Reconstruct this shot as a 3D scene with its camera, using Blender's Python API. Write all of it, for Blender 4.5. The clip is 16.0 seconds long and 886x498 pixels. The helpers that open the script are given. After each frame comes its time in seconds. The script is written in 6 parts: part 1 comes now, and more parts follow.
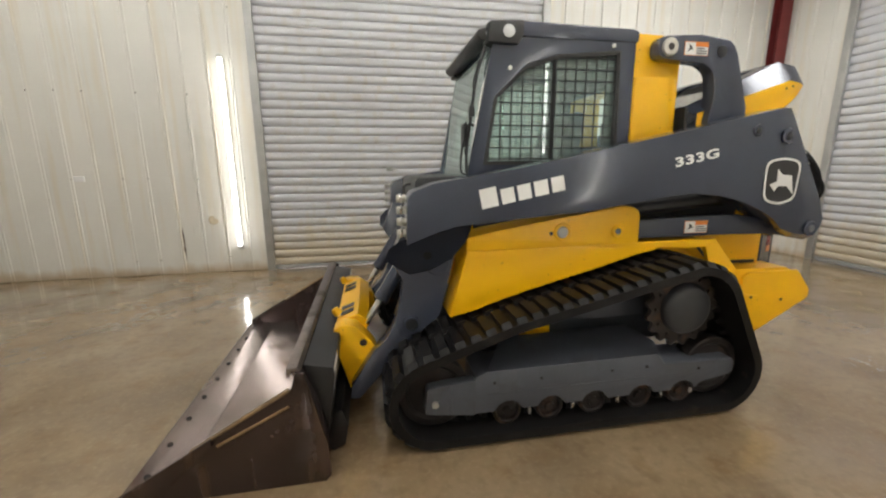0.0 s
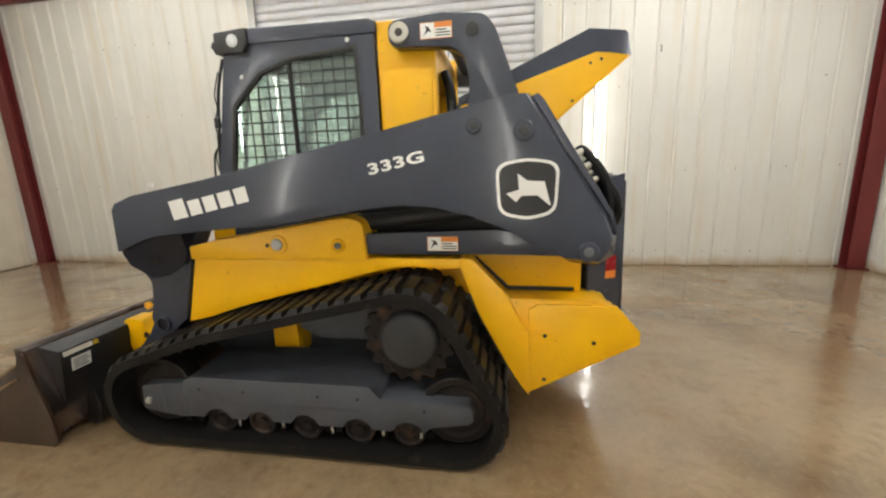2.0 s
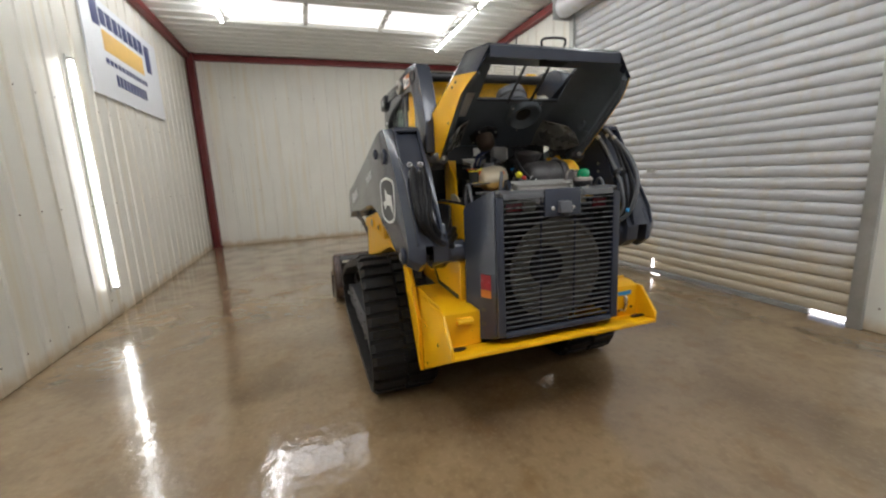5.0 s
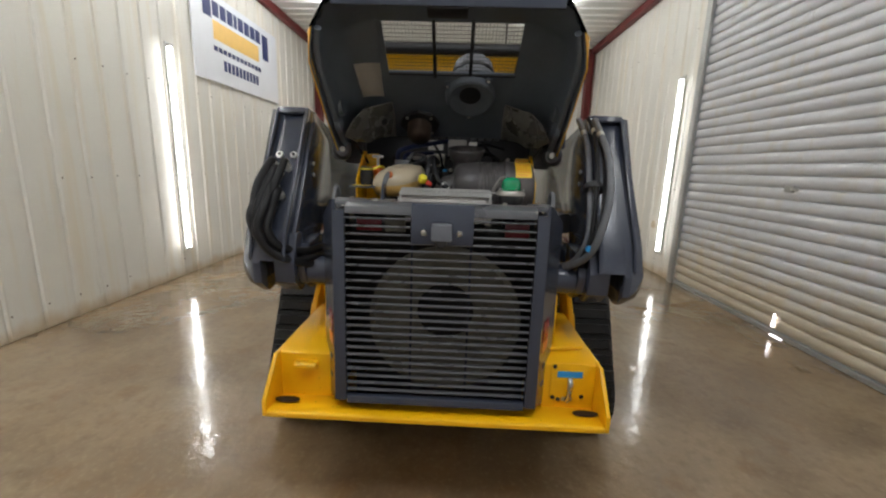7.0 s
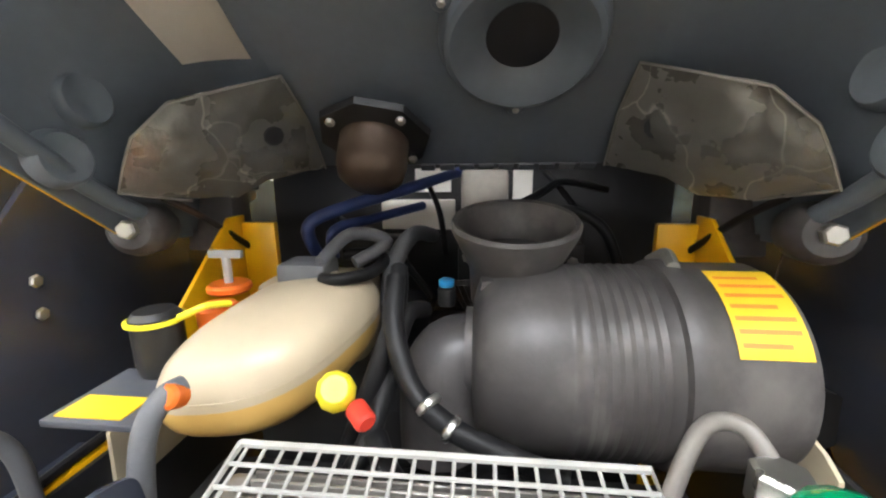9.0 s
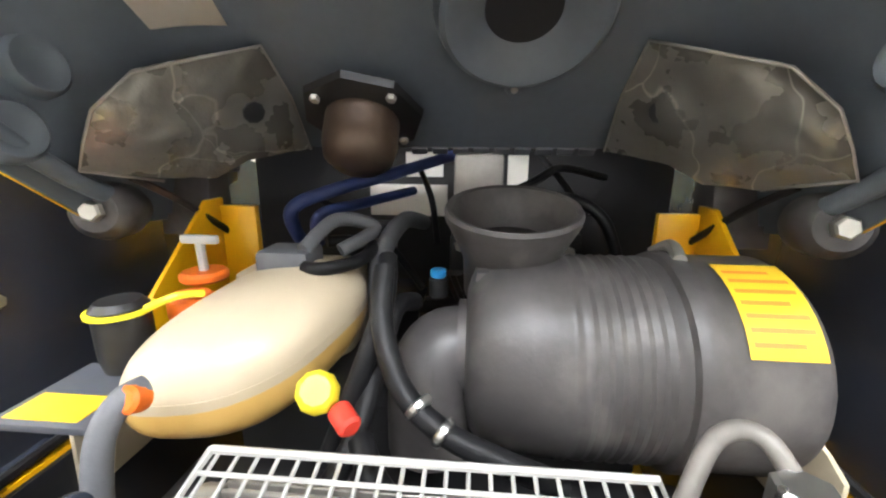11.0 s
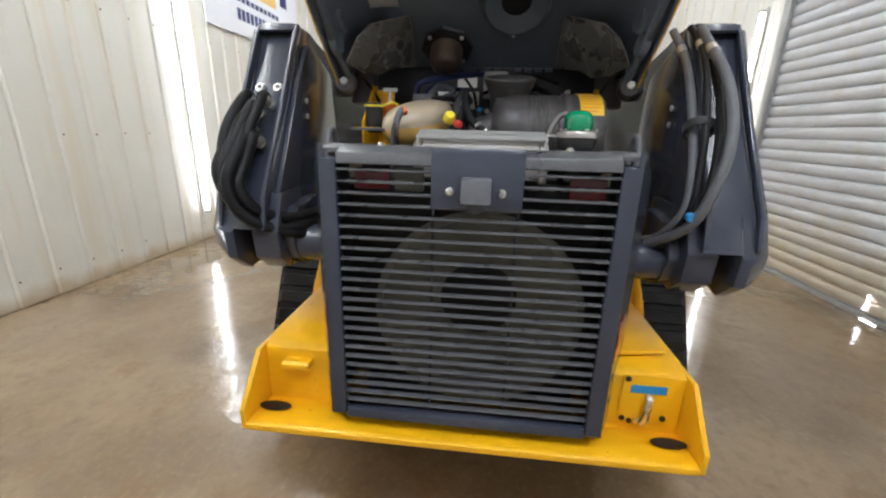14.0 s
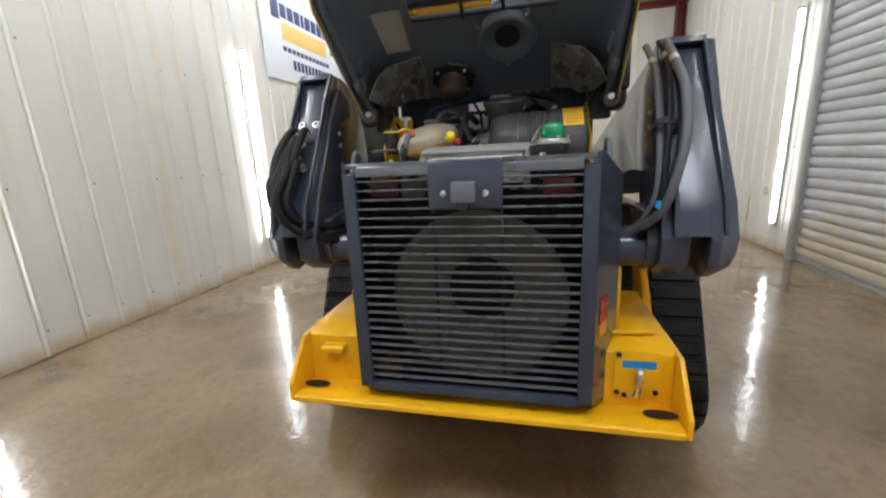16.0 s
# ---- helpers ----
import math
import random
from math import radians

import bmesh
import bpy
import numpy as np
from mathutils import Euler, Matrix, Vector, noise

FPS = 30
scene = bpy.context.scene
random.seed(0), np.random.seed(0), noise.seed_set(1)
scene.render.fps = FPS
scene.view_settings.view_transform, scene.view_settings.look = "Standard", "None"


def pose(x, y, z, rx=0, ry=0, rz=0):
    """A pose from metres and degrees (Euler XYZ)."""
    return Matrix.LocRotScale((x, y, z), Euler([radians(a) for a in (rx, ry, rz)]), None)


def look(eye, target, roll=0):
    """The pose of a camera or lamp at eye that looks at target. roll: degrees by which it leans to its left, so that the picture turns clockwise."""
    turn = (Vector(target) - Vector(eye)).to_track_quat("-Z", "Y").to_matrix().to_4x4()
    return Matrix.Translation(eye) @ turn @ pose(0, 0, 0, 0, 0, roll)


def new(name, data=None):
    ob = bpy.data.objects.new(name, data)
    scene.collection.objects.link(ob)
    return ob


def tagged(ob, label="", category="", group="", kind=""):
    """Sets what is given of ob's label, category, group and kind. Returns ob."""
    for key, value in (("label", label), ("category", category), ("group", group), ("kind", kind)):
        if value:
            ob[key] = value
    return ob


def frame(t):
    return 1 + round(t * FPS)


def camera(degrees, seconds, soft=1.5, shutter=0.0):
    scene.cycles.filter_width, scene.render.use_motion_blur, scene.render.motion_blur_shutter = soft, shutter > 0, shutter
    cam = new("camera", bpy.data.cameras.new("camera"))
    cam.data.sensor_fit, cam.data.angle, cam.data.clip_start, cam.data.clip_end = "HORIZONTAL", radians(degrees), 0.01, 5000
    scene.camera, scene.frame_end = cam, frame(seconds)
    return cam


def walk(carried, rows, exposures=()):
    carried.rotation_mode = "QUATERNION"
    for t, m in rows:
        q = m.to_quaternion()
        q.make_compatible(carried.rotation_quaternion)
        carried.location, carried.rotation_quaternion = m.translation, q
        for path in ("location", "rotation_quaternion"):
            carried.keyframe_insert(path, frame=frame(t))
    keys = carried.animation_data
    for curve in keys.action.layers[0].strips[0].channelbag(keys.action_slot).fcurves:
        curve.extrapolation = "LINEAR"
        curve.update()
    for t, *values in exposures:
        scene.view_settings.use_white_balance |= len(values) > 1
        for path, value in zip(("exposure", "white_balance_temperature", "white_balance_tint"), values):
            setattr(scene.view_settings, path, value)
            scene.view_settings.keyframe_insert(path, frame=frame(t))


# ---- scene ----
cam = camera(96.5, 16.0, 2.2)
PATH = [
    (0, (0.044, 0.096, 1.486), (0.397, 2.022, 1.079), -0.4),
    (0.5, (0.658, 0.125, 1.511), (0.902, 2.092, 1.241), -2.0),
    (1, (1.192, 0.14, 1.498), (1.18, 2.094, 1.068), -3.1),
    (1.5, (1.73, 0.222, 1.495), (1.588, 2.176, 1.095), -2.8),
    (2, (2.348, 0.219, 1.502), (2.02, 2.149, 1.094), -2.0),
    (2.5, (2.888, 0.285, 1.473), (2.297, 2.157, 1.091), -2.9),
    (3, (3.446, 0.36, 1.473), (2.697, 2.192, 1.182), -4.8),
    (3.5, (3.938, 0.5, 1.483), (2.773, 2.095, 1.162), -4.8),
    (4, (4.335, 0.81, 1.494), (2.931, 2.205, 1.202), -4.0),
    (4.5, (4.686, 1.17, 1.512), (2.949, 2.093, 1.151), -2.9),
    (4.7, (4.784, 1.34, 1.522), (2.98, 2.125, 1.159), -2.7),
    (6.8, (4.51, 2.895, 1.534), (2.557, 2.877, 1.105), 0.7),
    (7, (4.365, 2.94, 1.554), (2.407, 2.885, 1.152), 1.9),
    (7.5, (3.982, 2.988, 1.567), (2.017, 2.902, 1.207), 0.8),
    (8, (3.582, 2.978, 1.63), (1.62, 2.85, 1.267), -1.2),
    (8.5, (3.234, 2.989, 1.688), (1.276, 2.749, 1.356), -0.1),
    (9, (3.012, 2.94, 1.72), (1.071, 2.729, 1.29), -0.7),
    (9.2, (2.952, 2.932, 1.729), (1.021, 2.751, 1.243), -0.9),
    (11.3, (2.993, 2.933, 1.706), (1.063, 2.772, 1.21), 0.6),
    (11.5, (3.046, 2.947, 1.697), (1.116, 2.759, 1.204), 0.7),
    (12, (3.226, 2.944, 1.683), (1.304, 2.767, 1.159), 1.5),
    (12.5, (3.441, 2.891, 1.641), (1.513, 2.729, 1.135), 1.6),
    (13, (3.643, 2.902, 1.595), (1.721, 2.755, 1.064), 1.6),
    (13.5, (3.814, 2.951, 1.534), (1.901, 2.778, 0.977), 1.7),
    (14, (3.936, 2.915, 1.47), (2.031, 2.723, 0.892), 1.5),
    (14.5, (4.011, 2.896, 1.448), (2.126, 2.737, 0.799), 0.4),
    (15, (4.038, 2.915, 1.426), (2.165, 2.792, 0.734), -0.6),
    (15.5, (4.057, 2.933, 1.408), (2.177, 2.774, 0.743), -2.0),
    (16, (4.145, 3.101, 1.436), (2.251, 2.647, 0.981), -2.8),
]
EXPOSURES = [(0, 0.26, 6500, 10), (1.5, 0.52, 6650, 10), (2.2, 0.42, 6650, 10), (3, 0.20, 6500, 10), (4.7, 0.12, 6250, 10), (7, 0.12, 6250, 10), (7.5, 0.28, 6250, 10), (8, 0.80, 6300, 10), (8.5, 1.50, 6250, 10), (9, 1.97, 6250, 10), (11.5, 2.28, 6150, 10), (12, 2.2, 6050, 10), (12.5, 1.93, 6300, 10), (13, 1.38, 6250, 10), (13.5, 0.9, 6000, 10), (14, 0.67, 5950, 10), (14.5, 0.62, 5900, 10), (15.5, 0.62, 5950, 10), (16, 0.45, 5950, 10)]
walk(cam, [(t, look(eye, target, roll)) for t, eye, target, roll in PATH], EXPOSURES)


# ---- world and light ----
world = bpy.data.worlds.new("sky")
scene.world = world
world.use_nodes = True
wn = world.node_tree
sky = wn.nodes.new("ShaderNodeTexSky")
sky.sky_type, sky.sun_disc, sky.sun_elevation, sky.sun_rotation = "NISHITA", False, radians(50), radians(200)
wn.links.new(sky.outputs[0], wn.nodes["Background"].inputs[0])
wn.nodes["Background"].inputs[1].default_value = 0.12
WALL_GLOW, ROOF_GLOW, SKYLIGHT_WATTS = (9.0, 16.0), (18.0, 44.0), (8.0, 26.0)   # wall tubes and roof tubes: north and south row; daylight: west band and the added east one

# ---- plan, in metres ----
WEST, EAST, SOUTH, NORTH, EAVE = -6.25, 6.95, -0.74, 6.20, 4.50
DOOR_W, DOOR_E, DOOR_H = -1.42, 2.74, 4.10   # roller door in the north wall
EDOOR_S, EDOOR_N, EDOOR_H = 1.0, 5.10, 4.10  # roller door in the east wall
CY = 2.888                                    # the machine's middle line


# ---- small mesh kit ----
def link(name, me, parent, label=""):
    ob = new(name, me)
    if parent:
        ob.parent = parent
    if label:
        ob["label"] = label
    return ob


def mesh_of(name, bm, material, smooth=38):
    bmesh.ops.recalc_face_normals(bm, faces=bm.faces[:])
    me = bpy.data.meshes.new(name)
    bm.to_mesh(me)
    bm.free()
    for p in me.polygons:
        p.use_smooth = True
    me.set_sharp_from_angle(angle=radians(smooth))
    me.materials.append(material)
    return me


def part(name, bm, material, parent=None, label="", smooth=38):
    return link(name, mesh_of(name, bm, material, smooth), parent, label)


def thing(name, label, category, group="", at=(0, 0, 0), kind=""):
    ob = new(name)
    ob.location = at
    ob.empty_display_size = 0.1
    return tagged(ob, label, category, group, kind)


def bevel(bm, width, segments=2, angle=30):
    if width > 0:
        bm.normal_update()
        es = [e for e in bm.edges if len(e.link_faces) == 2 and e.calc_face_angle(0) > radians(angle)]
        bmesh.ops.bevel(bm, geom=es, offset=width, segments=segments, affect="EDGES", clamp_overlap=True, profile=0.6)
    return bm


def add_box(bm, x0, x1, y0, y1, z0, z1):
    v = [bm.verts.new((x, y, z)) for x in (x0, x1) for y in (y0, y1) for z in (z0, z1)]
    for f in ((0, 1, 3, 2), (4, 6, 7, 5), (0, 4, 5, 1), (2, 3, 7, 6), (0, 2, 6, 4), (1, 5, 7, 3)):
        bm.faces.new([v[i] for i in f])
    return bm


def box(x0, x1, y0, y1, z0, z1, b=0.004, segments=2):
    return bevel(add_box(bmesh.new(), x0, x1, y0, y1, z0, z1), b, segments)


def add_prism(bm, profile, y0, y1, inset=0.0):
    """A profile in x and z, drawn out from y0 to y1."""
    a = [bm.verts.new((x, y0, z)) for x, z in profile]
    b = [bm.verts.new((x, y1, z)) for x, z in profile]
    n = len(profile)
    bm.faces.new(a)
    bm.faces.new(b[::-1])
    for i in range(n):
        bm.faces.new((a[i], b[i], b[(i + 1) % n], a[(i + 1) % n]))
    return bm


def prism(profile, y0, y1, b=0.004, segments=2):
    return bevel(add_prism(bmesh.new(), profile, y0, y1), b, segments)


def plan_prism(profile, z0, z1, b=0.004):
    """A profile in x and y, drawn up from z0 to z1."""
    bm = bmesh.new()
    lo = [bm.verts.new((x, y, z0)) for x, y in profile]
    hi = [bm.verts.new((x, y, z1)) for x, y in profile]
    n = len(profile)
    bm.faces.new(lo[::-1])
    bm.faces.new(hi)
    for i in range(n):
        bm.faces.new((lo[i], lo[(i + 1) % n], hi[(i + 1) % n], hi[i]))
    return bevel(bm, b)


def ring_prism(outer, inner, y0, y1, b=0.003):
    """A frame between two outlines of equally many corners, in x and z."""
    bm = bmesh.new()
    n = len(outer)
    vs = [[bm.verts.new((x, y, z)) for x, z in p] for p in (outer, inner) for y in (y0, y1)]
    oa, ob_, ia, ib = vs
    for i in range(n):
        j = (i + 1) % n
        bm.faces.new((oa[i], oa[j], ia[j], ia[i]))
        bm.faces.new((ob_[i], ib[i], ib[j], ob_[j]))
        bm.faces.new((oa[i], ob_[i], ob_[j], oa[j]))
        bm.faces.new((ia[i], ia[j], ib[j], ib[i]))
    return bevel(bm, b)


def rounded(points, r, n=4):
    """An outline with its corners rounded; r is one radius, or one a corner."""
    out = []
    m = len(points)
    for i in range(m):
        p, a, c = Vector(points[i]), Vector(points[i - 1]), Vector(points[(i + 1) % m])
        rr = r[i] if isinstance(r, (list, tuple)) else r
        if rr <= 0:
            out.append(tuple(p))
            continue
        u, v = (a - p), (c - p)
        d = min(rr, u.length * 0.45, v.length * 0.45)
        p0, p1 = p + u.normalized() * d, p + v.normalized() * d
        for k in range(n + 1):
            t = k / n
            out.append(tuple((1 - t) ** 2 * p0 + 2 * t * (1 - t) * p + t * t * p1))
    return out


AXES = {"x": Vector((1, 0, 0)), "y": Vector((0, 1, 0)), "z": Vector((0, 0, 1))}


def add_lathe(bm, profile, centre, axis="z", segs=24):
    """Rings of (radius, way along the axis) round an axis."""
    ax = AXES[axis] if isinstance(axis, str) else Vector(axis).normalized()
    u = ax.orthogonal().normalized()
    w = ax.cross(u)
    c = Vector(centre)
    rings = []
    for r, a in profile:
        if r < 1e-5:
            rings.append([bm.verts.new(c + ax * a)])
        else:
            rings.append([bm.verts.new(c + ax * a + (u * math.cos(6.283185 * k / segs) + w * math.sin(6.283185 * k / segs)) * r) for k in range(segs)])
    for p, q in zip(rings, rings[1:]):
        for k in range(segs):
            j = (k + 1) % segs
            if len(p) == 1 and len(q) > 1:
                bm.faces.new((p[0], q[k], q[j]))
            elif len(q) == 1 and len(p) > 1:
                bm.faces.new((p[k], p[j], q[0]))
            elif len(p) > 1:
                bm.faces.new((p[k], p[j], q[j], q[k]))
    return bm


def lathe(profile, centre, axis="z", segs=24):
    return add_lathe(bmesh.new(), profile, centre, axis, segs)


def disc(r, h, centre, axis="y", segs=24, b=0.004):
    """A short cylinder with softened rims, from its centre along the axis."""
    return lathe([(0, 0), (r - b, 0), (r, b), (r, h - b), (r - b, h), (0, h)], centre, axis, segs)


def spline(points, n=6):
    pts = [Vector(p) for p in points]
    out = []
    for i in range(len(pts) - 1):
        p0, p1, p2, p3 = pts[max(i - 1, 0)], pts[i], pts[i + 1], pts[min(i + 2, len(pts) - 1)]
        for k in range(n):
            t = k / n
            out.append(0.5 * ((2 * p1) + (p2 - p0) * t + (2 * p0 - 5 * p1 + 4 * p2 - p3) * t * t + (3 * p1 - p0 - 3 * p2 + p3) * t ** 3))
    out.append(pts[-1])
    return out


def add_tube(bm, points, r, segs=10, n=6, ends=True):
    pts = spline(points, n) if n > 1 else [Vector(p) for p in points]
    t0 = (pts[1] - pts[0]).normalized()
    u = t0.orthogonal().normalized()
    rings = []
    for i, p in enumerate(pts):
        t = (pts[min(i + 1, len(pts) - 1)] - pts[max(i - 1, 0)]).normalized()
        u = (u - t * u.dot(t)).normalized()
        w = t.cross(u)
        rr = r(i / (len(pts) - 1)) if callable(r) else r
        rings.append([bm.verts.new(p + (u * math.cos(6.283185 * k / segs) + w * math.sin(6.283185 * k / segs)) * rr) for k in range(segs)])
    for a, b in zip(rings, rings[1:]):
        for k in range(segs):
            j = (k + 1) % segs
            bm.faces.new((a[k], a[j], b[j], b[k]))
    if ends:
        bm.faces.new(rings[0][::-1])
        bm.faces.new(rings[-1])
    return bm


def tube(points, r, segs=10, n=6):
    return add_tube(bmesh.new(), points, r, segs, n)


# ---- materials ----
def material(name, colour, rough=0.5, metal=0.0, vary=0.12, scale=6.0, fine=60.0, bump=0.1, stain=None, stain_at=0.6, stain_scale=2.0,
             coat=0.0, rough_vary=0.05, streak=None, spots=None, splash=None):
    """A painted or raw surface: colour that varies at two scales, stains, uneven gloss and fine relief."""
    m = bpy.data.materials.new(name)
    m.use_nodes = True
    nt = m.node_tree
    nd, ln = nt.nodes, nt.links
    bs = nd["Principled BSDF"]
    tc = nd.new("ShaderNodeTexCoord")
    info = nd.new("ShaderNodeObjectInfo")
    away = nd.new("ShaderNodeVectorMath")
    away.operation = "MULTIPLY_ADD"
    away.inputs[1].default_value = (37.0, 53.0, 29.0)
    ln.new(info.outputs["Random"], away.inputs[0])
    ln.new(tc.outputs["Object"], away.inputs[2])

    def noise_of(s, detail=6, stretch=None):
        nz = nd.new("ShaderNodeTexNoise")
        nz.inputs["Scale"].default_value, nz.inputs["Detail"].default_value = s, detail
        if stretch:
            mp = nd.new("ShaderNodeMapping")
            mp.inputs["Scale"].default_value = stretch
            ln.new(away.outputs[0], mp.inputs[0])
            ln.new(mp.outputs[0], nz.inputs["Vector"])
        else:
            ln.new(away.outputs[0], nz.inputs["Vector"])
        return nz.outputs[0]

    def ramp(src, a, b, lo=0.0, hi=1.0):
        r = nd.new("ShaderNodeMapRange")
        r.inputs[1].default_value, r.inputs[2].default_value, r.inputs[3].default_value, r.inputs[4].default_value = a, b, lo, hi
        ln.new(src, r.inputs[0])
        return r.outputs[0]

    def mix(fac, a, b, kind="MIX"):
        x = nd.new("ShaderNodeMix")
        x.data_type, x.blend_type = "RGBA", kind
        if hasattr(fac, "is_linked") or not isinstance(fac, float):
            ln.new(fac, x.inputs[0])
        else:
            x.inputs[0].default_value = fac
        for i, c in ((6, a), (7, b)):
            if isinstance(c, tuple):
                x.inputs[i].default_value = (*c, 1)
            else:
                ln.new(c, x.inputs[i])
        return x.outputs[2]

    big, small = noise_of(scale), noise_of(fine, 3)
    dark = tuple(c * (1 - vary) for c in colour)
    light = tuple(min(1, c * (1 + vary)) for c in colour)
    col = mix(ramp(big, 0.3, 0.7), dark, light)
    col = mix(ramp(small, 0.35, 0.65, 0, vary * 1.5), col, tuple(c * 0.7 for c in colour))
    if streak:
        s = noise_of(1.0, 5, (9.0, 9.0, 0.5))
        col = mix(ramp(s, 0.52, 0.8, 0, 0.8), col, streak)
        drip = noise_of(1.0, 4, (26.0, 26.0, 1.3))
        col = mix(ramp(drip, 0.70, 0.80, 0, 0.7), col, tuple(c * 0.55 for c in streak))
    if stain:
        st = noise_of(stain_scale, 8)
        col = mix(ramp(st, stain_at, stain_at + 0.14), col, stain)
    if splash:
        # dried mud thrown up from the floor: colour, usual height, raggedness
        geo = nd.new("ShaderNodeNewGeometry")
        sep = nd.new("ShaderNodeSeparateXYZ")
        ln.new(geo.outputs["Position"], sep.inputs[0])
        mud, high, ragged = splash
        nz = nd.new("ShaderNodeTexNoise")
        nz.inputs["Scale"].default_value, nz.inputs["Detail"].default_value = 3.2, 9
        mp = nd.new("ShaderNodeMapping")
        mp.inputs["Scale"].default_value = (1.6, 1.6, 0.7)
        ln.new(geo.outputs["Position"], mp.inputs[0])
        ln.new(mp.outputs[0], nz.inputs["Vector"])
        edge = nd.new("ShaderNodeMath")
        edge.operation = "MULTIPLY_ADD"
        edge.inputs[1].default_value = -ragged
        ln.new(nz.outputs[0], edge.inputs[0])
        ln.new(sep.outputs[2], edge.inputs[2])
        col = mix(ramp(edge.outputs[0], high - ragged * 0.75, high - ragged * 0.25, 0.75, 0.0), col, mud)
    if spots:
        sp = noise_of(38.0, 2)
        col = mix(ramp(sp, 0.72, 0.75), col, spots)
    ln.new(col, bs.inputs["Base Color"])
    bs.inputs["Metallic"].default_value = metal
    ln.new(ramp(big, 0.25, 0.75, max(0.02, rough - rough_vary), min(1, rough + rough_vary)), bs.inputs["Roughness"])
    if coat:
        bs.inputs["Coat Weight"].default_value, bs.inputs["Coat Roughness"].default_value = coat, 0.09
    if bump:
        bp = nd.new("ShaderNodeBump")
        bp.inputs["Strength"].default_value, bp.inputs["Distance"].default_value = bump, 0.004
        ln.new(small, bp.inputs["Height"])
        ln.new(bp.outputs[0], bs.inputs["Normal"])
    return m


def glow(name, colour, strength):
    m = bpy.data.materials.new(name)
    m.use_nodes = True
    bs = m.node_tree.nodes["Principled BSDF"]
    bs.inputs["Base Color"].default_value = (0.9, 0.9, 0.9, 1)
    bs.inputs["Emission Color"].default_value, bs.inputs["Emission Strength"].default_value = (*colour, 1), strength
    return m


def glass(name, tint, rough=0.02):
    m = bpy.data.materials.new(name)
    m.use_nodes = True
    bs = m.node_tree.nodes["Principled BSDF"]
    bs.inputs["Base Color"].default_value = (*tint, 1)
    bs.inputs["Roughness"].default_value, bs.inputs["Transmission Weight"].default_value, bs.inputs["IOR"].default_value = rough, 0.84, 1.45
    return m


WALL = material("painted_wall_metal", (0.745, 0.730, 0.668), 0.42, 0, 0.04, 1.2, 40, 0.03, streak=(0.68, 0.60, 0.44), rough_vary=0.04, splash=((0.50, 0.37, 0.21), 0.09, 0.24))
CEIL = material("white_roof_metal", (0.74, 0.75, 0.72), 0.45, 0, 0.04, 1.5, 30, 0.03)
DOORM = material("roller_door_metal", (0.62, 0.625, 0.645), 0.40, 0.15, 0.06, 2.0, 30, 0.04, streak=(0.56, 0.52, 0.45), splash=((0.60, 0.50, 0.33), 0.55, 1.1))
RAIL = material("galvanised_rail", (0.45, 0.45, 0.43), 0.45, 0.5, 0.12, 5, 60, 0.08)
REDM = material("red_oxide_paint", (0.17, 0.022, 0.021), 0.5, 0, 0.15, 4, 50, 0.06)
GREY = material("dark_grey_paint", (0.045, 0.053, 0.077), 0.21, 0, 0.08, 3, 70, 0.015, coat=0.3, rough_vary=0.03)
YEL = material("yellow_paint", (0.93, 0.495, 0.002), 0.36, 0, 0.04, 3, 70, 0.02, coat=0.06, rough_vary=0.04, spots=(0.5, 0.26, 0.02))
DUSTY = material("dusty_black_plastic", (0.072, 0.066, 0.065), 0.42, 0, 0.3, 9, 80, 0.10, stain=(0.125, 0.115, 0.108), stain_at=0.55, stain_scale=11, streak=(0.026, 0.025, 0.025), rough_vary=0.12)
LINER = material("grey_hood_lining", (0.118, 0.139, 0.164), 0.40, 0, 0.12, 5, 60, 0.04)
BLACK = material("black_plastic", (0.018, 0.018, 0.019), 0.42, 0, 0.2, 6, 80, 0.06)
RUBBER = material("track_rubber", (0.010, 0.0095, 0.0095), 0.44, 0, 0.25, 7, 90, 0.12, stain=(0.038, 0.031, 0.024), stain_at=0.62, stain_scale=9)
DIRTY = material("oily_dark_steel", (0.028, 0.023, 0.021), 0.5, 0.4, 0.3, 8, 70, 0.2, stain=(0.11, 0.055, 0.03), stain_at=0.58, stain_scale=8)
FRAME = material("worn_grey_paint", (0.075, 0.081, 0.097), 0.40, 0, 0.15, 4, 60, 0.05, stain=(0.055, 0.052, 0.052), stain_at=0.6, stain_scale=5)
BUCKET = material("worn_bucket_steel", (0.060, 0.037, 0.033), 0.17, 0.5, 0.25, 4, 45, 0.06, stain=(0.034, 0.020, 0.016), stain_at=0.52, stain_scale=3, coat=0.5, rough_vary=0.06, streak=(0.22, 0.14, 0.085))
POLISHED = material("polished_bucket_floor", (0.37, 0.305, 0.295), 0.22, 0.9, 0.2, 3, 45, 0.05, stain=(0.15, 0.10, 0.08), stain_at=0.56, stain_scale=2.5, rough_vary=0.08)
GOLDRUST = material("rubbed_rusty_edge", (0.30, 0.20, 0.10), 0.4, 0.6, 0.25, 8, 60, 0.1, stain=(0.09, 0.05, 0.03), stain_at=0.55, stain_scale=9)
BUCKETBACK = material("black_bucket_paint", (0.014, 0.0135, 0.0135), 0.40, 0, 0.25, 5, 60, 0.08, stain=(0.05, 0.036, 0.026), stain_at=0.65, stain_scale=4)
TOPBAR = material("rubbed_bar_steel", (0.20, 0.17, 0.155), 0.34, 0.8, 0.25, 6, 50, 0.1, stain=(0.06, 0.04, 0.03), stain_at=0.52, stain_scale=5)
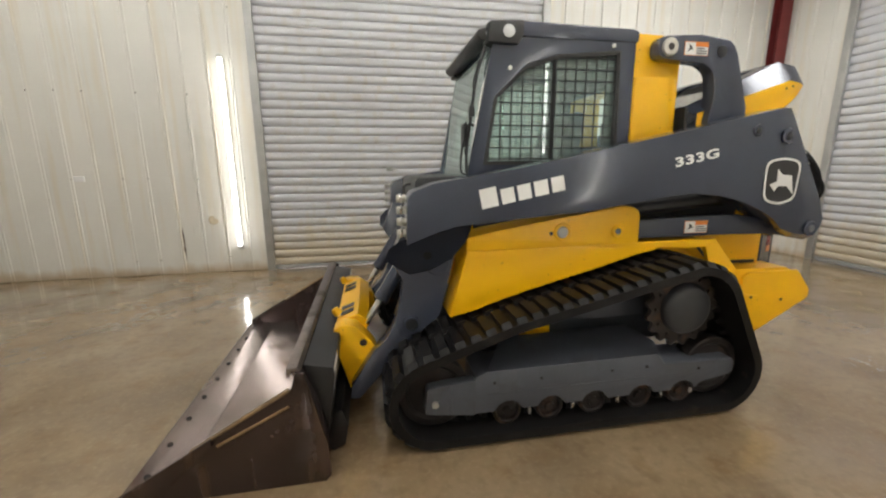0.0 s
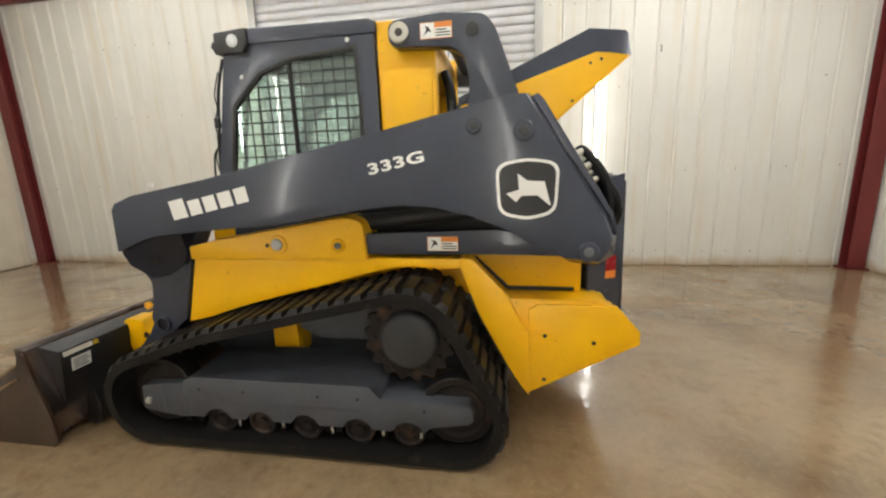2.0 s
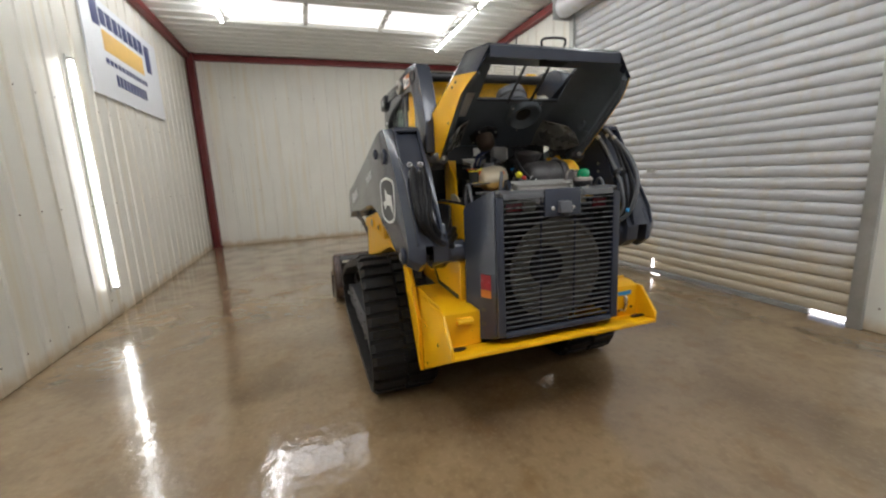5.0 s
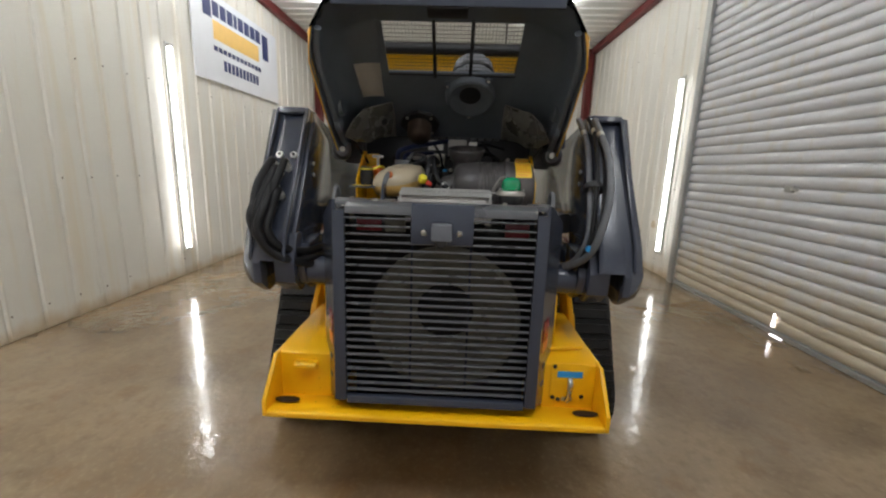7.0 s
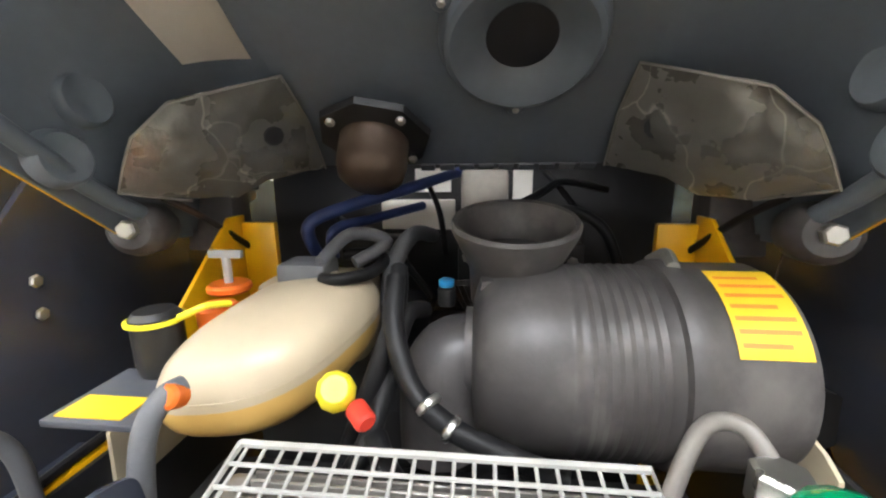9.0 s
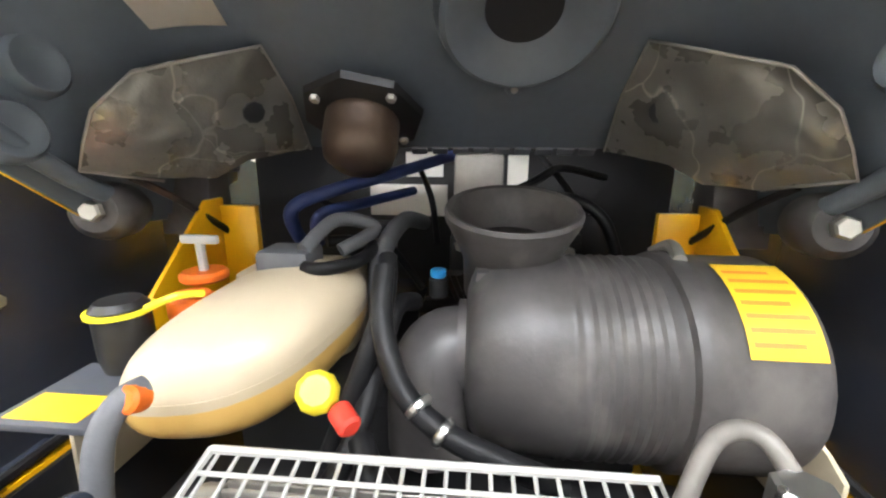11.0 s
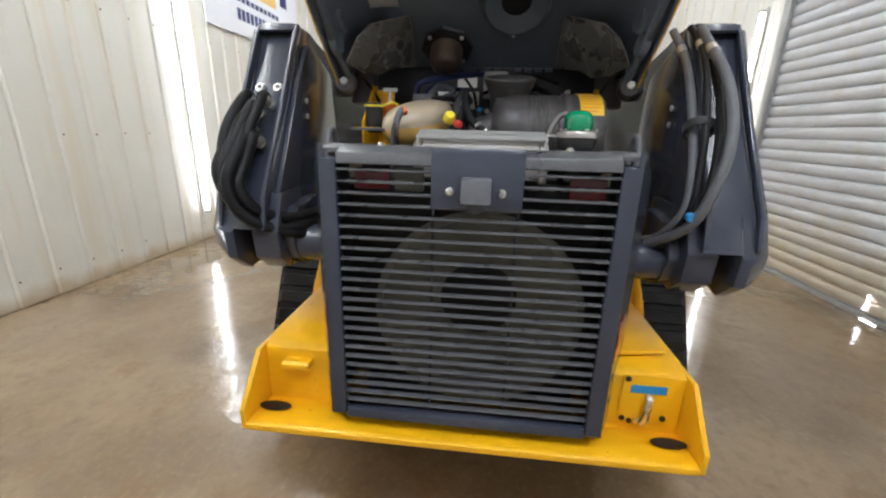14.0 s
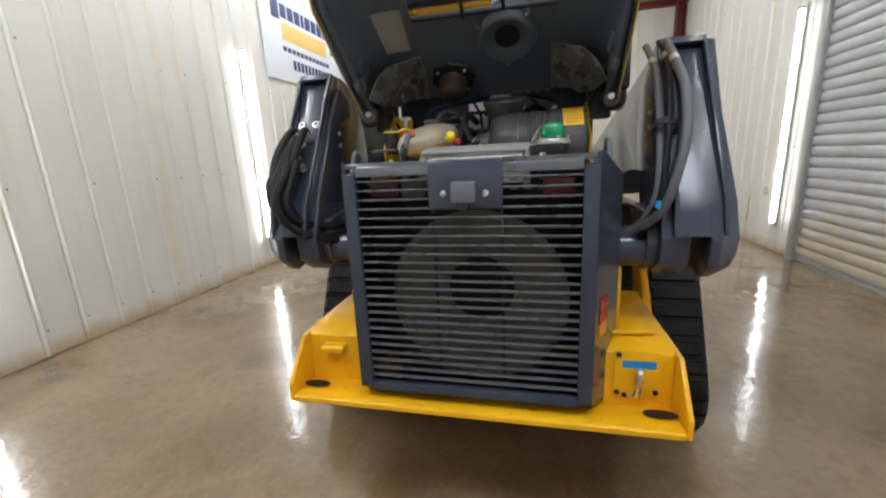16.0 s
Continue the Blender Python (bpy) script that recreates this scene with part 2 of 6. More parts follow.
STEEL = material("bright_steel", (0.62, 0.62, 0.60), 0.28, 0.95, 0.08, 8, 80, 0.03)
ZINC = material("zinc_plated_fitting", (0.58, 0.57, 0.52), 0.36, 0.8, 0.12, 12, 80, 0.05)
WHITE = material("white_decal", (0.82, 0.82, 0.80), 0.4, 0, 0.03, 5, 50, 0.0)
ORANGE = material("orange_decal", (0.72, 0.22, 0.03), 0.4, 0, 0.05, 5, 50, 0.0)
# also laid on flat for the darkness inside holes and throats
INK = material("black_decal_and_hole", (0.02, 0.02, 0.022), 0.35, 0, 0.1, 5, 50, 0.0)
RED = material("red_reflector", (0.35, 0.012, 0.02), 0.25, 0, 0.15, 40, 150, 0.1)
LINEHOSE = material("pale_grey_hose", (0.20, 0.185, 0.17), 0.5, 0.1, 0.2, 20, 120, 0.1)
HOSE = material("hose_rubber", (0.011, 0.011, 0.012), 0.46, 0, 0.2, 20, 120, 0.12)
GREYHOSE = material("grey_hose_sleeve", (0.125, 0.13, 0.142), 0.55, 0, 0.15, 20, 160, 0.2)
TAN = material("translucent_tan_plastic", (0.50, 0.42, 0.295), 0.34, 0, 0.06, 4, 60, 0.03)
AMBER = material("amber_coolant", (0.56, 0.35, 0.10), 0.3, 0, 0.06, 4, 60, 0.03)
LABEL = material("faded_paper_label", (0.84, 0.80, 0.72), 0.6, 0, 0.05, 6, 60, 0.0)
LABELY = material("yellow_label", (0.80, 0.52, 0.02), 0.4, 0, 0.04, 6, 60, 0.0)
GREEN = material("green_plastic_cap", (0.0, 0.26, 0.095), 0.22, 0, 0.08, 12, 80, 0.02, coat=0.4)
BLUE = material("blue_plastic", (0.03, 0.28, 0.62), 0.35, 0, 0.05, 8, 60, 0.0)
NAVY = material("navy_sign_paint", (0.03, 0.04, 0.14), 0.5, 0, 0.05, 8, 60, 0.0)
SIGNW = material("white_sign_board", (0.78, 0.80, 0.84), 0.4, 0, 0.03, 3, 50, 0.0)
SIGNY = material("gold_sign_paint", (0.80, 0.52, 0.16), 0.5, 0, 0.05, 8, 60, 0.0)


def foil():
    """Dark crumpled foil: scratches and the glint of creases, coloured in as bright lines on a dull metal sheet."""
    m = material("foil_heat_shield", (0.30, 0.295, 0.27), 0.27, 0.6, 0.12, 14, 60, 0.4, rough_vary=0.08)
    nd, ln = m.node_tree.nodes, m.node_tree.links
    bs = nd["Principled BSDF"]
    tc = nd.new("ShaderNodeTexCoord")
    nz = nd.new("ShaderNodeTexNoise")
    nz.inputs["Scale"].default_value = 9.0
    ln.new(tc.outputs["Object"], nz.inputs["Vector"])
    add = nd.new("ShaderNodeVectorMath")
    add.operation = "MULTIPLY_ADD"
    add.inputs[1].default_value = (0.12, 0.12, 0.12)
    ln.new(nz.outputs["Color"], add.inputs[0])
    ln.new(tc.outputs["Object"], add.inputs[2])
    vo = nd.new("ShaderNodeTexVoronoi")
    vo.feature = "DISTANCE_TO_EDGE"
    vo.inputs["Scale"].default_value = 4.5
    ln.new(add.outputs[0], vo.inputs["Vector"])
    mr = nd.new("ShaderNodeMapRange")
    mr.inputs[1].default_value, mr.inputs[2].default_value, mr.inputs[3].default_value, mr.inputs[4].default_value = 0.0, 0.010, 0.85, 0.0
    ln.new(vo.outputs["Distance"], mr.inputs[0])
    mx = nd.new("ShaderNodeMix")
    mx.data_type = "RGBA"
    ln.new(mr.outputs[0], mx.inputs[0])
    ln.new(bs.inputs["Base Color"].links[0].from_socket, mx.inputs[6])
    mx.inputs[7].default_value = (0.78, 0.76, 0.70, 1)
    ln.new(mx.outputs[2], bs.inputs["Base Color"])
    return m


FOIL = foil()
CAPGREY = material("dark_motor_cap", (0.034, 0.036, 0.041), 0.45, 0, 0.2, 6, 60, 0.08, stain=(0.06, 0.05, 0.04), stain_at=0.6, stain_scale=7)
FOAM = material("pale_tan_foam", (0.55, 0.47, 0.33), 0.7, 0, 0.08, 6, 60, 0.05)
SEAT = material("dark_seat_fabric", (0.03, 0.03, 0.032), 0.8, 0, 0.2, 10, 150, 0.2)
# pale for dust and gloss on the slats, and for the grille top's sheen
SLATGREY = material("dusty_sheen_grey_paint", (0.105, 0.108, 0.115), 0.30, 0, 0.14, 9, 70, 0.04, rough_vary=0.08)
SCUFF = material("scuffed_light_grey", (0.12, 0.125, 0.14), 0.42, 0, 0.15, 8, 60, 0.05)
CORE = material("dusty_radiator_core", (0.014, 0.013, 0.012), 0.7, 0.1, 0.25, 8, 200, 0.2)
HUB = material("matt_black_hub_and_hole", (0.008, 0.008, 0.009), 0.85, 0, 0.2, 8, 80, 0.05)
TAIL = material("dark_red_lens", (0.11, 0.007, 0.013), 0.22, 0, 0.15, 40, 150, 0.1)
SHROUD = material("dusty_fan_shroud", (0.135, 0.130, 0.105), 0.65, 0, 0.2, 6, 80, 0.1)
ALU = material("cast_aluminium", (0.42, 0.40, 0.37), 0.42, 0.7, 0.15, 10, 70, 0.1)
WIRE = material("white_coated_wire", (0.45, 0.45, 0.43), 0.35, 0.1, 0.08, 20, 80, 0.0)
LAMPLENS = material("clear_lamp_lens", (0.75, 0.77, 0.78), 0.12, 0.2, 0.1, 30, 90, 0.05, coat=0.6)
for m_ in (RUBBER, HOSE):
    m_.node_tree.nodes["Principled BSDF"].inputs["Specular IOR Level"].default_value = 0.22
CABGLASS = glass("green_tinted_glass", (0.80, 0.96, 0.90))
TUBE = [glow("wall_tube_glow", (1.0, 0.985, 0.94), g) for g in WALL_GLOW]
ROOFTUBE = [glow("roof_tube_glow", (1.0, 0.985, 0.95), g) for g in ROOF_GLOW]
DAY = glow("daylit_roof_panel", (1.0, 0.93, 0.90), 1.0)
GAP = glow("door_daylight_glow", (1.0, 0.93, 0.97), 5.0)
BRASS = material("rusty_brown_cap", (0.17, 0.125, 0.085), 0.6, 0.3, 0.2, 12, 80, 0.15)
REDCAP = material("red_plastic_cap", (0.62, 0.05, 0.03), 0.35, 0, 0.08, 12, 80, 0.0)
ORCAP = material("orange_plastic_cap", (0.75, 0.15, 0.015), 0.35, 0, 0.08, 12, 80, 0.0)
YELCAP = material("yellow_plastic_cap", (0.85, 0.72, 0.03), 0.35, 0, 0.06, 12, 80, 0.0)
BLUEHOSE = material("dark_blue_wrap", (0.02, 0.035, 0.12), 0.5, 0, 0.2, 20, 120, 0.1)


def wet_concrete():
    m = bpy.data.materials.new("wet_stained_concrete")
    m.use_nodes = True
    nt = m.node_tree
    nd, ln = nt.nodes, nt.links
    bs = nd["Principled BSDF"]
    tc = nd.new("ShaderNodeTexCoord")

    def nz(s, d=6):
        n = nd.new("ShaderNodeTexNoise")
        n.inputs["Scale"].default_value, n.inputs["Detail"].default_value = s, d
        ln.new(tc.outputs["Object"], n.inputs["Vector"])
        return n.outputs[0]

    def ramp(src, a, b, lo=0.0, hi=1.0):
        r = nd.new("ShaderNodeMapRange")
        r.inputs[1].default_value, r.inputs[2].default_value, r.inputs[3].default_value, r.inputs[4].default_value = a, b, lo, hi
        ln.new(src, r.inputs[0])
        return r.outputs[0]

    def mix(fac, a, b):
        x = nd.new("ShaderNodeMix")
        x.data_type = "RGBA"
        ln.new(fac, x.inputs[0])
        for i, c in ((6, a), (7, b)):
            if isinstance(c, tuple):
                x.inputs[i].default_value = (*c, 1)
            else:
                ln.new(c, x.inputs[i])
        return x.outputs[2]
    broad, mid, fine = nz(0.55), nz(2.6, 8), nz(14, 6)
    col = mix(ramp(broad, 0.3, 0.7), (0.185, 0.118, 0.058), (0.315, 0.232, 0.138))
    col = mix(ramp(mid, 0.38, 0.72, 0, 0.6), col, (0.360, 0.262, 0.155))
    col = mix(ramp(nz(1.3, 7), 0.50, 0.66, 0, 0.72), col, (0.135, 0.090, 0.050))
    col = mix(ramp(nz(4.2, 7), 0.56, 0.70, 0, 0.5), col, (0.200, 0.118, 0.050))
    col = mix(ramp(fine, 0.48, 0.72, 0, 0.36), col, (0.140, 0.094, 0.052))
    col = mix(ramp(nz(34, 3), 0.52, 0.74, 0, 0.22), col, (0.42, 0.32, 0.19))
    ln.new(col, bs.inputs["Base Color"])
    # damp concrete under a film of water that lies in uneven patches
    ln.new(ramp(nz(1.1, 5), 0.36, 0.64, 0.05, 0.20), bs.inputs["Roughness"])
    ln.new(ramp(nz(1.9, 6), 0.36, 0.58, 0.25, 1.0), bs.inputs["Coat Weight"])
    ln.new(ramp(nz(6.0, 5), 0.40, 0.68, 0.012, 0.07), bs.inputs["Coat Roughness"])
    bs.inputs["Coat IOR"].default_value = 1.40
    rip = nd.new("ShaderNodeMath")
    rip.operation = "MULTIPLY_ADD"
    rip.inputs[1].default_value = 1.5
    ln.new(nz(8.0, 3), rip.inputs[0])
    ln.new(fine, rip.inputs[2])
    for name, strength, distance in (("Normal", 0.45, 0.005), ("Coat Normal", 0.30, 0.004)):
        bp = nd.new("ShaderNodeBump")
        bp.inputs["Strength"].default_value, bp.inputs["Distance"].default_value = strength, distance
        ln.new(rip.outputs[0], bp.inputs["Height"])
        ln.new(bp.outputs[0], bs.inputs[name])
    return m


CONCRETE = wet_concrete()


# ---- the hall ----
def setting(name, bm, mat, label, category, smooth=38):
    return tagged(part(name, bm, mat, None, "", smooth), label, category, "", "structure")


T = 0.15
setting("floor", box(WEST - T, EAST + T, SOUTH - T, NORTH + T, -0.15, 0, 0), CONCRETE, "wet brown-stained concrete floor of the hall", "floor")


def wall_run(name, start, along, length, height, opening=None, label=""):
    """A wall of backing sheet, with ribbed sheets hung on its inner side. start: inner corner; along: unit way; the room lies to the left of it."""
    ax, ay = along
    inx, iny = -ay, ax
    turn = Matrix(((ax, inx, 0, start[0]), (ay, iny, 0, start[1]), (0, 0, 1, 0), (0, 0, 0, 1)))
    bm = bmesh.new()
    spans = [(0, length, 0, height)]
    if opening:
        a, b, h = opening
        spans = [(0, a, 0, height), (b, length, 0, height), (a, b, h, height)]
    for a, b, z0, z1 in spans:
        add_box(bm, a, b, -T, 0, z0, z1)
    wall = setting(name, bm, WALL, label, "wall")
    wall.matrix_basis = turn
    W = 0.305
    prof = [(0.0, 0.004), (0.008, 0.011), (W - 0.044, 0.012), (W - 0.036, 0.019), (W - 0.022, 0.019), (W - 0.013, 0.005), (W - 0.011, 0.002)]

    def sheet(w, z0, z1):
        q = bmesh.new()
        pr = [(x * w / W, y) for x, y in prof]
        flat = pr
        rows = []
        for z in (z0, z1):
            rows.append([q.verts.new((x, y, z)) for x, y in flat])
        back = [[q.verts.new((x, 0.001, z)) for x in (flat[-1][0], flat[0][0])] for z in (z0, z1)]
        lo, hi = rows[0] + back[0], rows[1] + back[1]
        n = len(lo)
        for i in range(n):
            q.faces.new((lo[i], lo[(i + 1) % n], hi[(i + 1) % n], hi[i]))
        return mesh_of("wall_sheet", q, WALL, 20)
    kinds = {}
    for a, b, z0, z1 in spans:
        count = max(1, round((b - a) / W))
        w = (b - a) / count
        key = (round(w, 4), z0, z1)
        if key not in kinds:
            kinds[key] = sheet(w, z0 + 0.012, z1)
        for k in range(count):
            s = link("wall_sheet", kinds[key], wall)
            s.location = (a + k * w, 0, 0)
    return wall


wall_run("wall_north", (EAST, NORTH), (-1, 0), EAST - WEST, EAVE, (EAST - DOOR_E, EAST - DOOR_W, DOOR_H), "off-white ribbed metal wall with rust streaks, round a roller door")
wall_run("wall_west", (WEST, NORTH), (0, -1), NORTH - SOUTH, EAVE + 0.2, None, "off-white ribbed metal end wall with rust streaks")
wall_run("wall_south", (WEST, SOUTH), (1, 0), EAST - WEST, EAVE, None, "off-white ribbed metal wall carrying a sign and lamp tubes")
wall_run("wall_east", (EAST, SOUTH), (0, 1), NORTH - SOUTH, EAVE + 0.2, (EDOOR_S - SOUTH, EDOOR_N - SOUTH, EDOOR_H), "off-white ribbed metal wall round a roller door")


def ceiling():
    """Ribbed roof sheet with daylight panels let into it; the ribs run across the hall."""
    rows = ((0.55, 1.85), (1.93, 3.30), (3.38, 4.70))
    # the east band is unseen, added to brighten the machine's rear
    bands = ((-3.95, -2.95), (4.45, 5.45))
    holes = [(a, b, c, d) for a, b in bands for c, d in rows if a < 0 or c > 1.0]
    bm = bmesh.new()
    pitch = 0.30

    def strip(x0, x1, y0, y1):
        n = max(1, round((x1 - x0) / pitch))
        w = (x1 - x0) / n
        xs = []
        for k in range(n):
            a = x0 + k * w
            xs += [(a, 0), (a + 0.70 * w, 0), (a + 0.76 * w, -0.03), (a + 0.92 * w, -0.03), (a + 0.97 * w, 0)]
        xs.append((x1, 0))
        for (xa, za), (xb, zb) in zip(xs, xs[1:]):
            v = [bm.verts.new((xa, y0, EAVE + za)), bm.verts.new((xb, y0, EAVE + zb)), bm.verts.new((xb, y1, EAVE + zb)), bm.verts.new((xa, y1, EAVE + za))]
            t = [bm.verts.new((p.co.x, p.co.y, EAVE + 0.10)) for p in v]
            bm.faces.new(v)
            bm.faces.new(t[::-1])
            bm.faces.new((v[0], v[3], t[3], t[0]))
            bm.faces.new((v[1], t[1], t[2], v[2]))
            bm.faces.new((v[0], t[0], t[1], v[1]))
            bm.faces.new((v[2], t[2], t[3], v[3]))
    x = WEST
    for xa, xb in bands:
        strip(x, xa, SOUTH, NORTH)
        x = xb
        y = SOUTH
        for c, d in [(c, d) for a, b, c, d in holes if a == xa]:
            strip(xa, xb, y, c)
            y = d
        strip(xa, xb, y, NORTH)
    strip(x, EAST, SOUTH, NORTH)
    tagged(part("ceiling", bm, CEIL), "white ribbed metal roof lining with daylight panels", "ceiling", "", "structure")
    for k, (a, b, c, d) in enumerate(holes):
        setting("skylight_%d" % (k + 1), box(a + 0.004, b - 0.004, c + 0.004, d - 0.004, EAVE + 0.04, EAVE + 0.05, 0), DAY, "translucent glowing roof panel, those of the east band added unseen", "skylight")
        lamp = bpy.data.lights.new("skylight_daylight", "AREA")
        lamp.shape, lamp.size, lamp.size_y, lamp.energy, lamp.color = "RECTANGLE", b - a - 0.1, d - c - 0.1, SKYLIGHT_WATTS[a > 0], (0.95, 0.97, 1.0)
        ob = new("skylight_daylight", lamp)
        ob.location = ((a + b) / 2, (c + d) / 2, EAVE - 0.06)


ceiling()


def column(name, x, y, w=0.2, d=0.15, top=EAVE):
    """A rolled steel section, standing: web and two flanges."""
    bm = bmesh.new()
    add_box(bm, x - w / 2, x + w / 2, y - d / 2, y - d / 2 + 0.012, 0, top)
    add_box(bm, x - w / 2, x + w / 2, y + d / 2 - 0.012, y + d / 2, 0, top)
    add_box(bm, x - 0.006, x + 0.006, y - d / 2 + 0.0125, y + d / 2 - 0.0125, 0, top)
    add_box(bm, x - w / 2 - 0.03, x + w / 2 + 0.03, y - d / 2 - 0.03, y + d / 2 + 0.03, 0.0, 0.02)
    return setting(name, bm, REDM, "red-oxide painted steel corner column", "column")


for nm, cx, cy in (("column_1", WEST + 0.14, NORTH - 0.12), ("column_2", WEST + 0.14, SOUTH + 0.12), ("column_3", EAST - 0.14, NORTH - 0.12), ("column_4", EAST - 0.14, SOUTH + 0.12)):
    column(nm, cx, cy)
setting("beam_1", box(WEST + 0.28, EAST - 0.28, NORTH - 0.14, NORTH - 0.03, EAVE - 0.16, EAVE - 0.035, 0.004), REDM, "red-oxide steel eave beam along the roof edge", "beam")
setting("beam_2", box(WEST + 0.28, EAST - 0.28, SOUTH + 0.03, SOUTH + 0.14, EAVE - 0.16, EAVE - 0.035, 0.004), REDM, "red-oxide steel eave beam along the roof edge", "beam")
setting("beam_3", box(WEST + 0.03, WEST + 0.14, SOUTH + 0.2, NORTH - 0.2, EAVE - 0.16, EAVE - 0.035, 0.004), REDM, "red-oxide steel beam over the end wall", "beam")
setting("beam_4", box(EAST - 0.14, EAST - 0.03, SOUTH + 0.2, NORTH - 0.2, EAVE - 0.16, EAVE - 0.035, 0.004), REDM, "red-oxide steel beam over the end wall", "beam")


def roller_door(name, width, height, m, label):
    """A roller shutter: curved slats, two guide rails, the drum in its hood above. Along x, its inner face towards -y."""
    door = thing(name, label, "roller door", kind="structure")
    door.matrix_basis = m
    pitch = 0.118
    q = bmesh.new()
    prof = [(0.010, 0.0), (-0.006, 0.006), (-0.015, 0.020), (-0.020, 0.040), (-0.0215, 0.058), (-0.019, 0.078), (-0.013, 0.096), (-0.004, 0.107), (0.010, 0.111), (0.010, 0.1175)]
    a = [q.verts.new((0.03, y, z)) for y, z in prof] + [q.verts.new((0.03, 0.014, 0.1175)), q.verts.new((0.03, 0.014, 0.0))]
    b = [q.verts.new((width - 0.03, v.co.y, v.co.z)) for v in a]
    n = len(a)
    q.faces.new(a)
    q.faces.new(b[::-1])
    for i in range(n):
        q.faces.new((a[i], a[(i + 1) % n], b[(i + 1) % n], b[i]))
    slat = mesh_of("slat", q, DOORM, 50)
    for k in range(int((height - 0.06) / pitch) + 1):
        s = link("slat", slat, door)
        s.location = (0, 0, 0.055 + k * pitch)
    part("bottom_bar", box(0.03, width - 0.36, -0.028, 0.022, 0.006, 0.052, 0.003), RAIL, door)
    for x0, x1 in ((-0.06, 0.045), (width - 0.045, width + 0.06)):
        bm = bmesh.new()
        add_box(bm, x0, x1, -0.075, -0.032, 0, height + 0.1)
        add_box(bm, x0 + (0 if x0 < 0.5 else 0.06), x1 - (0.06 if x0 < 0.5 else 0), -0.0315, 0.10, 0, height + 0.1)
        part("guide_rail", bevel(bm, 0.003), RAIL, door)
    part("drum", disc(0.17, width + 0.10, (-0.05, -0.20, height + 0.12), "x", 28), DOORM, door)
    for x in (-0.075, width + 0.055):
        part("end_bracket", box(x, x + 0.02, -0.40, -0.0, height - 0.08, height + 0.32, 0.004), RAIL, door)
    return door


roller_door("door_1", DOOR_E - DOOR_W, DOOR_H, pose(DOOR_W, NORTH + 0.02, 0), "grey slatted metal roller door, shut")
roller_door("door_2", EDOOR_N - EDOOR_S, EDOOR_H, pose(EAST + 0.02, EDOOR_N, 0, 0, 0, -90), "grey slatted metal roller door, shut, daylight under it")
# glowing plates at the door stand for daylight coming through its gaps
glow_sliver = bmesh.new()
add_prism(glow_sliver, [(0.46, 0.085), (0.475, 0.15), (0.47, 0.215), (0.485, 0.225), (0.497, 0.15), (0.50, 0.09)], NORTH - 0.010, NORTH - 0.006)
for nm, bmx in (("door_gap_light_1", box(DOOR_W + 0.1, DOOR_E - 0.1, NORTH + 0.10, NORTH + 0.11, 0.0, 0.03, 0)),
                ("door_gap_light_2", glow_sliver), ("door_gap_light_3", box(0.47, 0.62, NORTH - 0.014, NORTH - 0.010, 0.001, 0.007, 0))):
    setting(nm, bmx, GAP, "glowing strip standing for daylight at the roller door's gaps", "daylight gap")


def lamp_tube(name, m, length, label, group, shine=TUBE[0]):
    """A bare tube on a slim batten; along local z, its back towards local +y."""
    lamp = thing(name, label, "tube lamp", group)
    lamp.matrix_basis = m
    part("batten", box(-0.03, 0.03, 0.028, 0.05, -0.03, length + 0.03, 0.003), CEIL, lamp)
    part("tube", disc(0.022, length - 0.06, (0, 0, 0.03), "z", 14, 0.003), shine, lamp)
    for z in (0.0, length - 0.03):
        part("end_cap", box(-0.025, 0.025, -0.024, 0.028, z, z + 0.03, 0.003), WIRE, lamp)
    return lamp


for x in (-1.82, 3.54):
    lamp_tube("wall_lamp", pose(x, NORTH - 0.078, 0.36), 2.58, "tall white lamp tube upright on the ribbed wall, lit", "upright wall lamps")
for x in (-0.80, 2.5):
    lamp_tube("wall_lamp", pose(x, SOUTH + 0.078, 0.36, 0, 0, 180), 2.58, "tall white lamp tube upright on the ribbed wall, lit", "upright wall lamps", TUBE[1])
# both rows are carried on eastwards with unseen tubes, added for light
for x, y in ((-4.80, 4.82), (-2.28, 4.82), (0.24, 4.82), (2.76, 4.82), (-3.85, 0.45), (-1.33, 0.45), (1.19, 0.45), (3.71, 0.45)):
    lamp_tube("ceiling_lamp", pose(x, y, EAVE - 0.085, 90, 0, 90), 2.44, "bare white lamp tube under the ribbed roof, lit; eastern ones are added", "ceiling lamps", ROOFTUBE[y < CY])


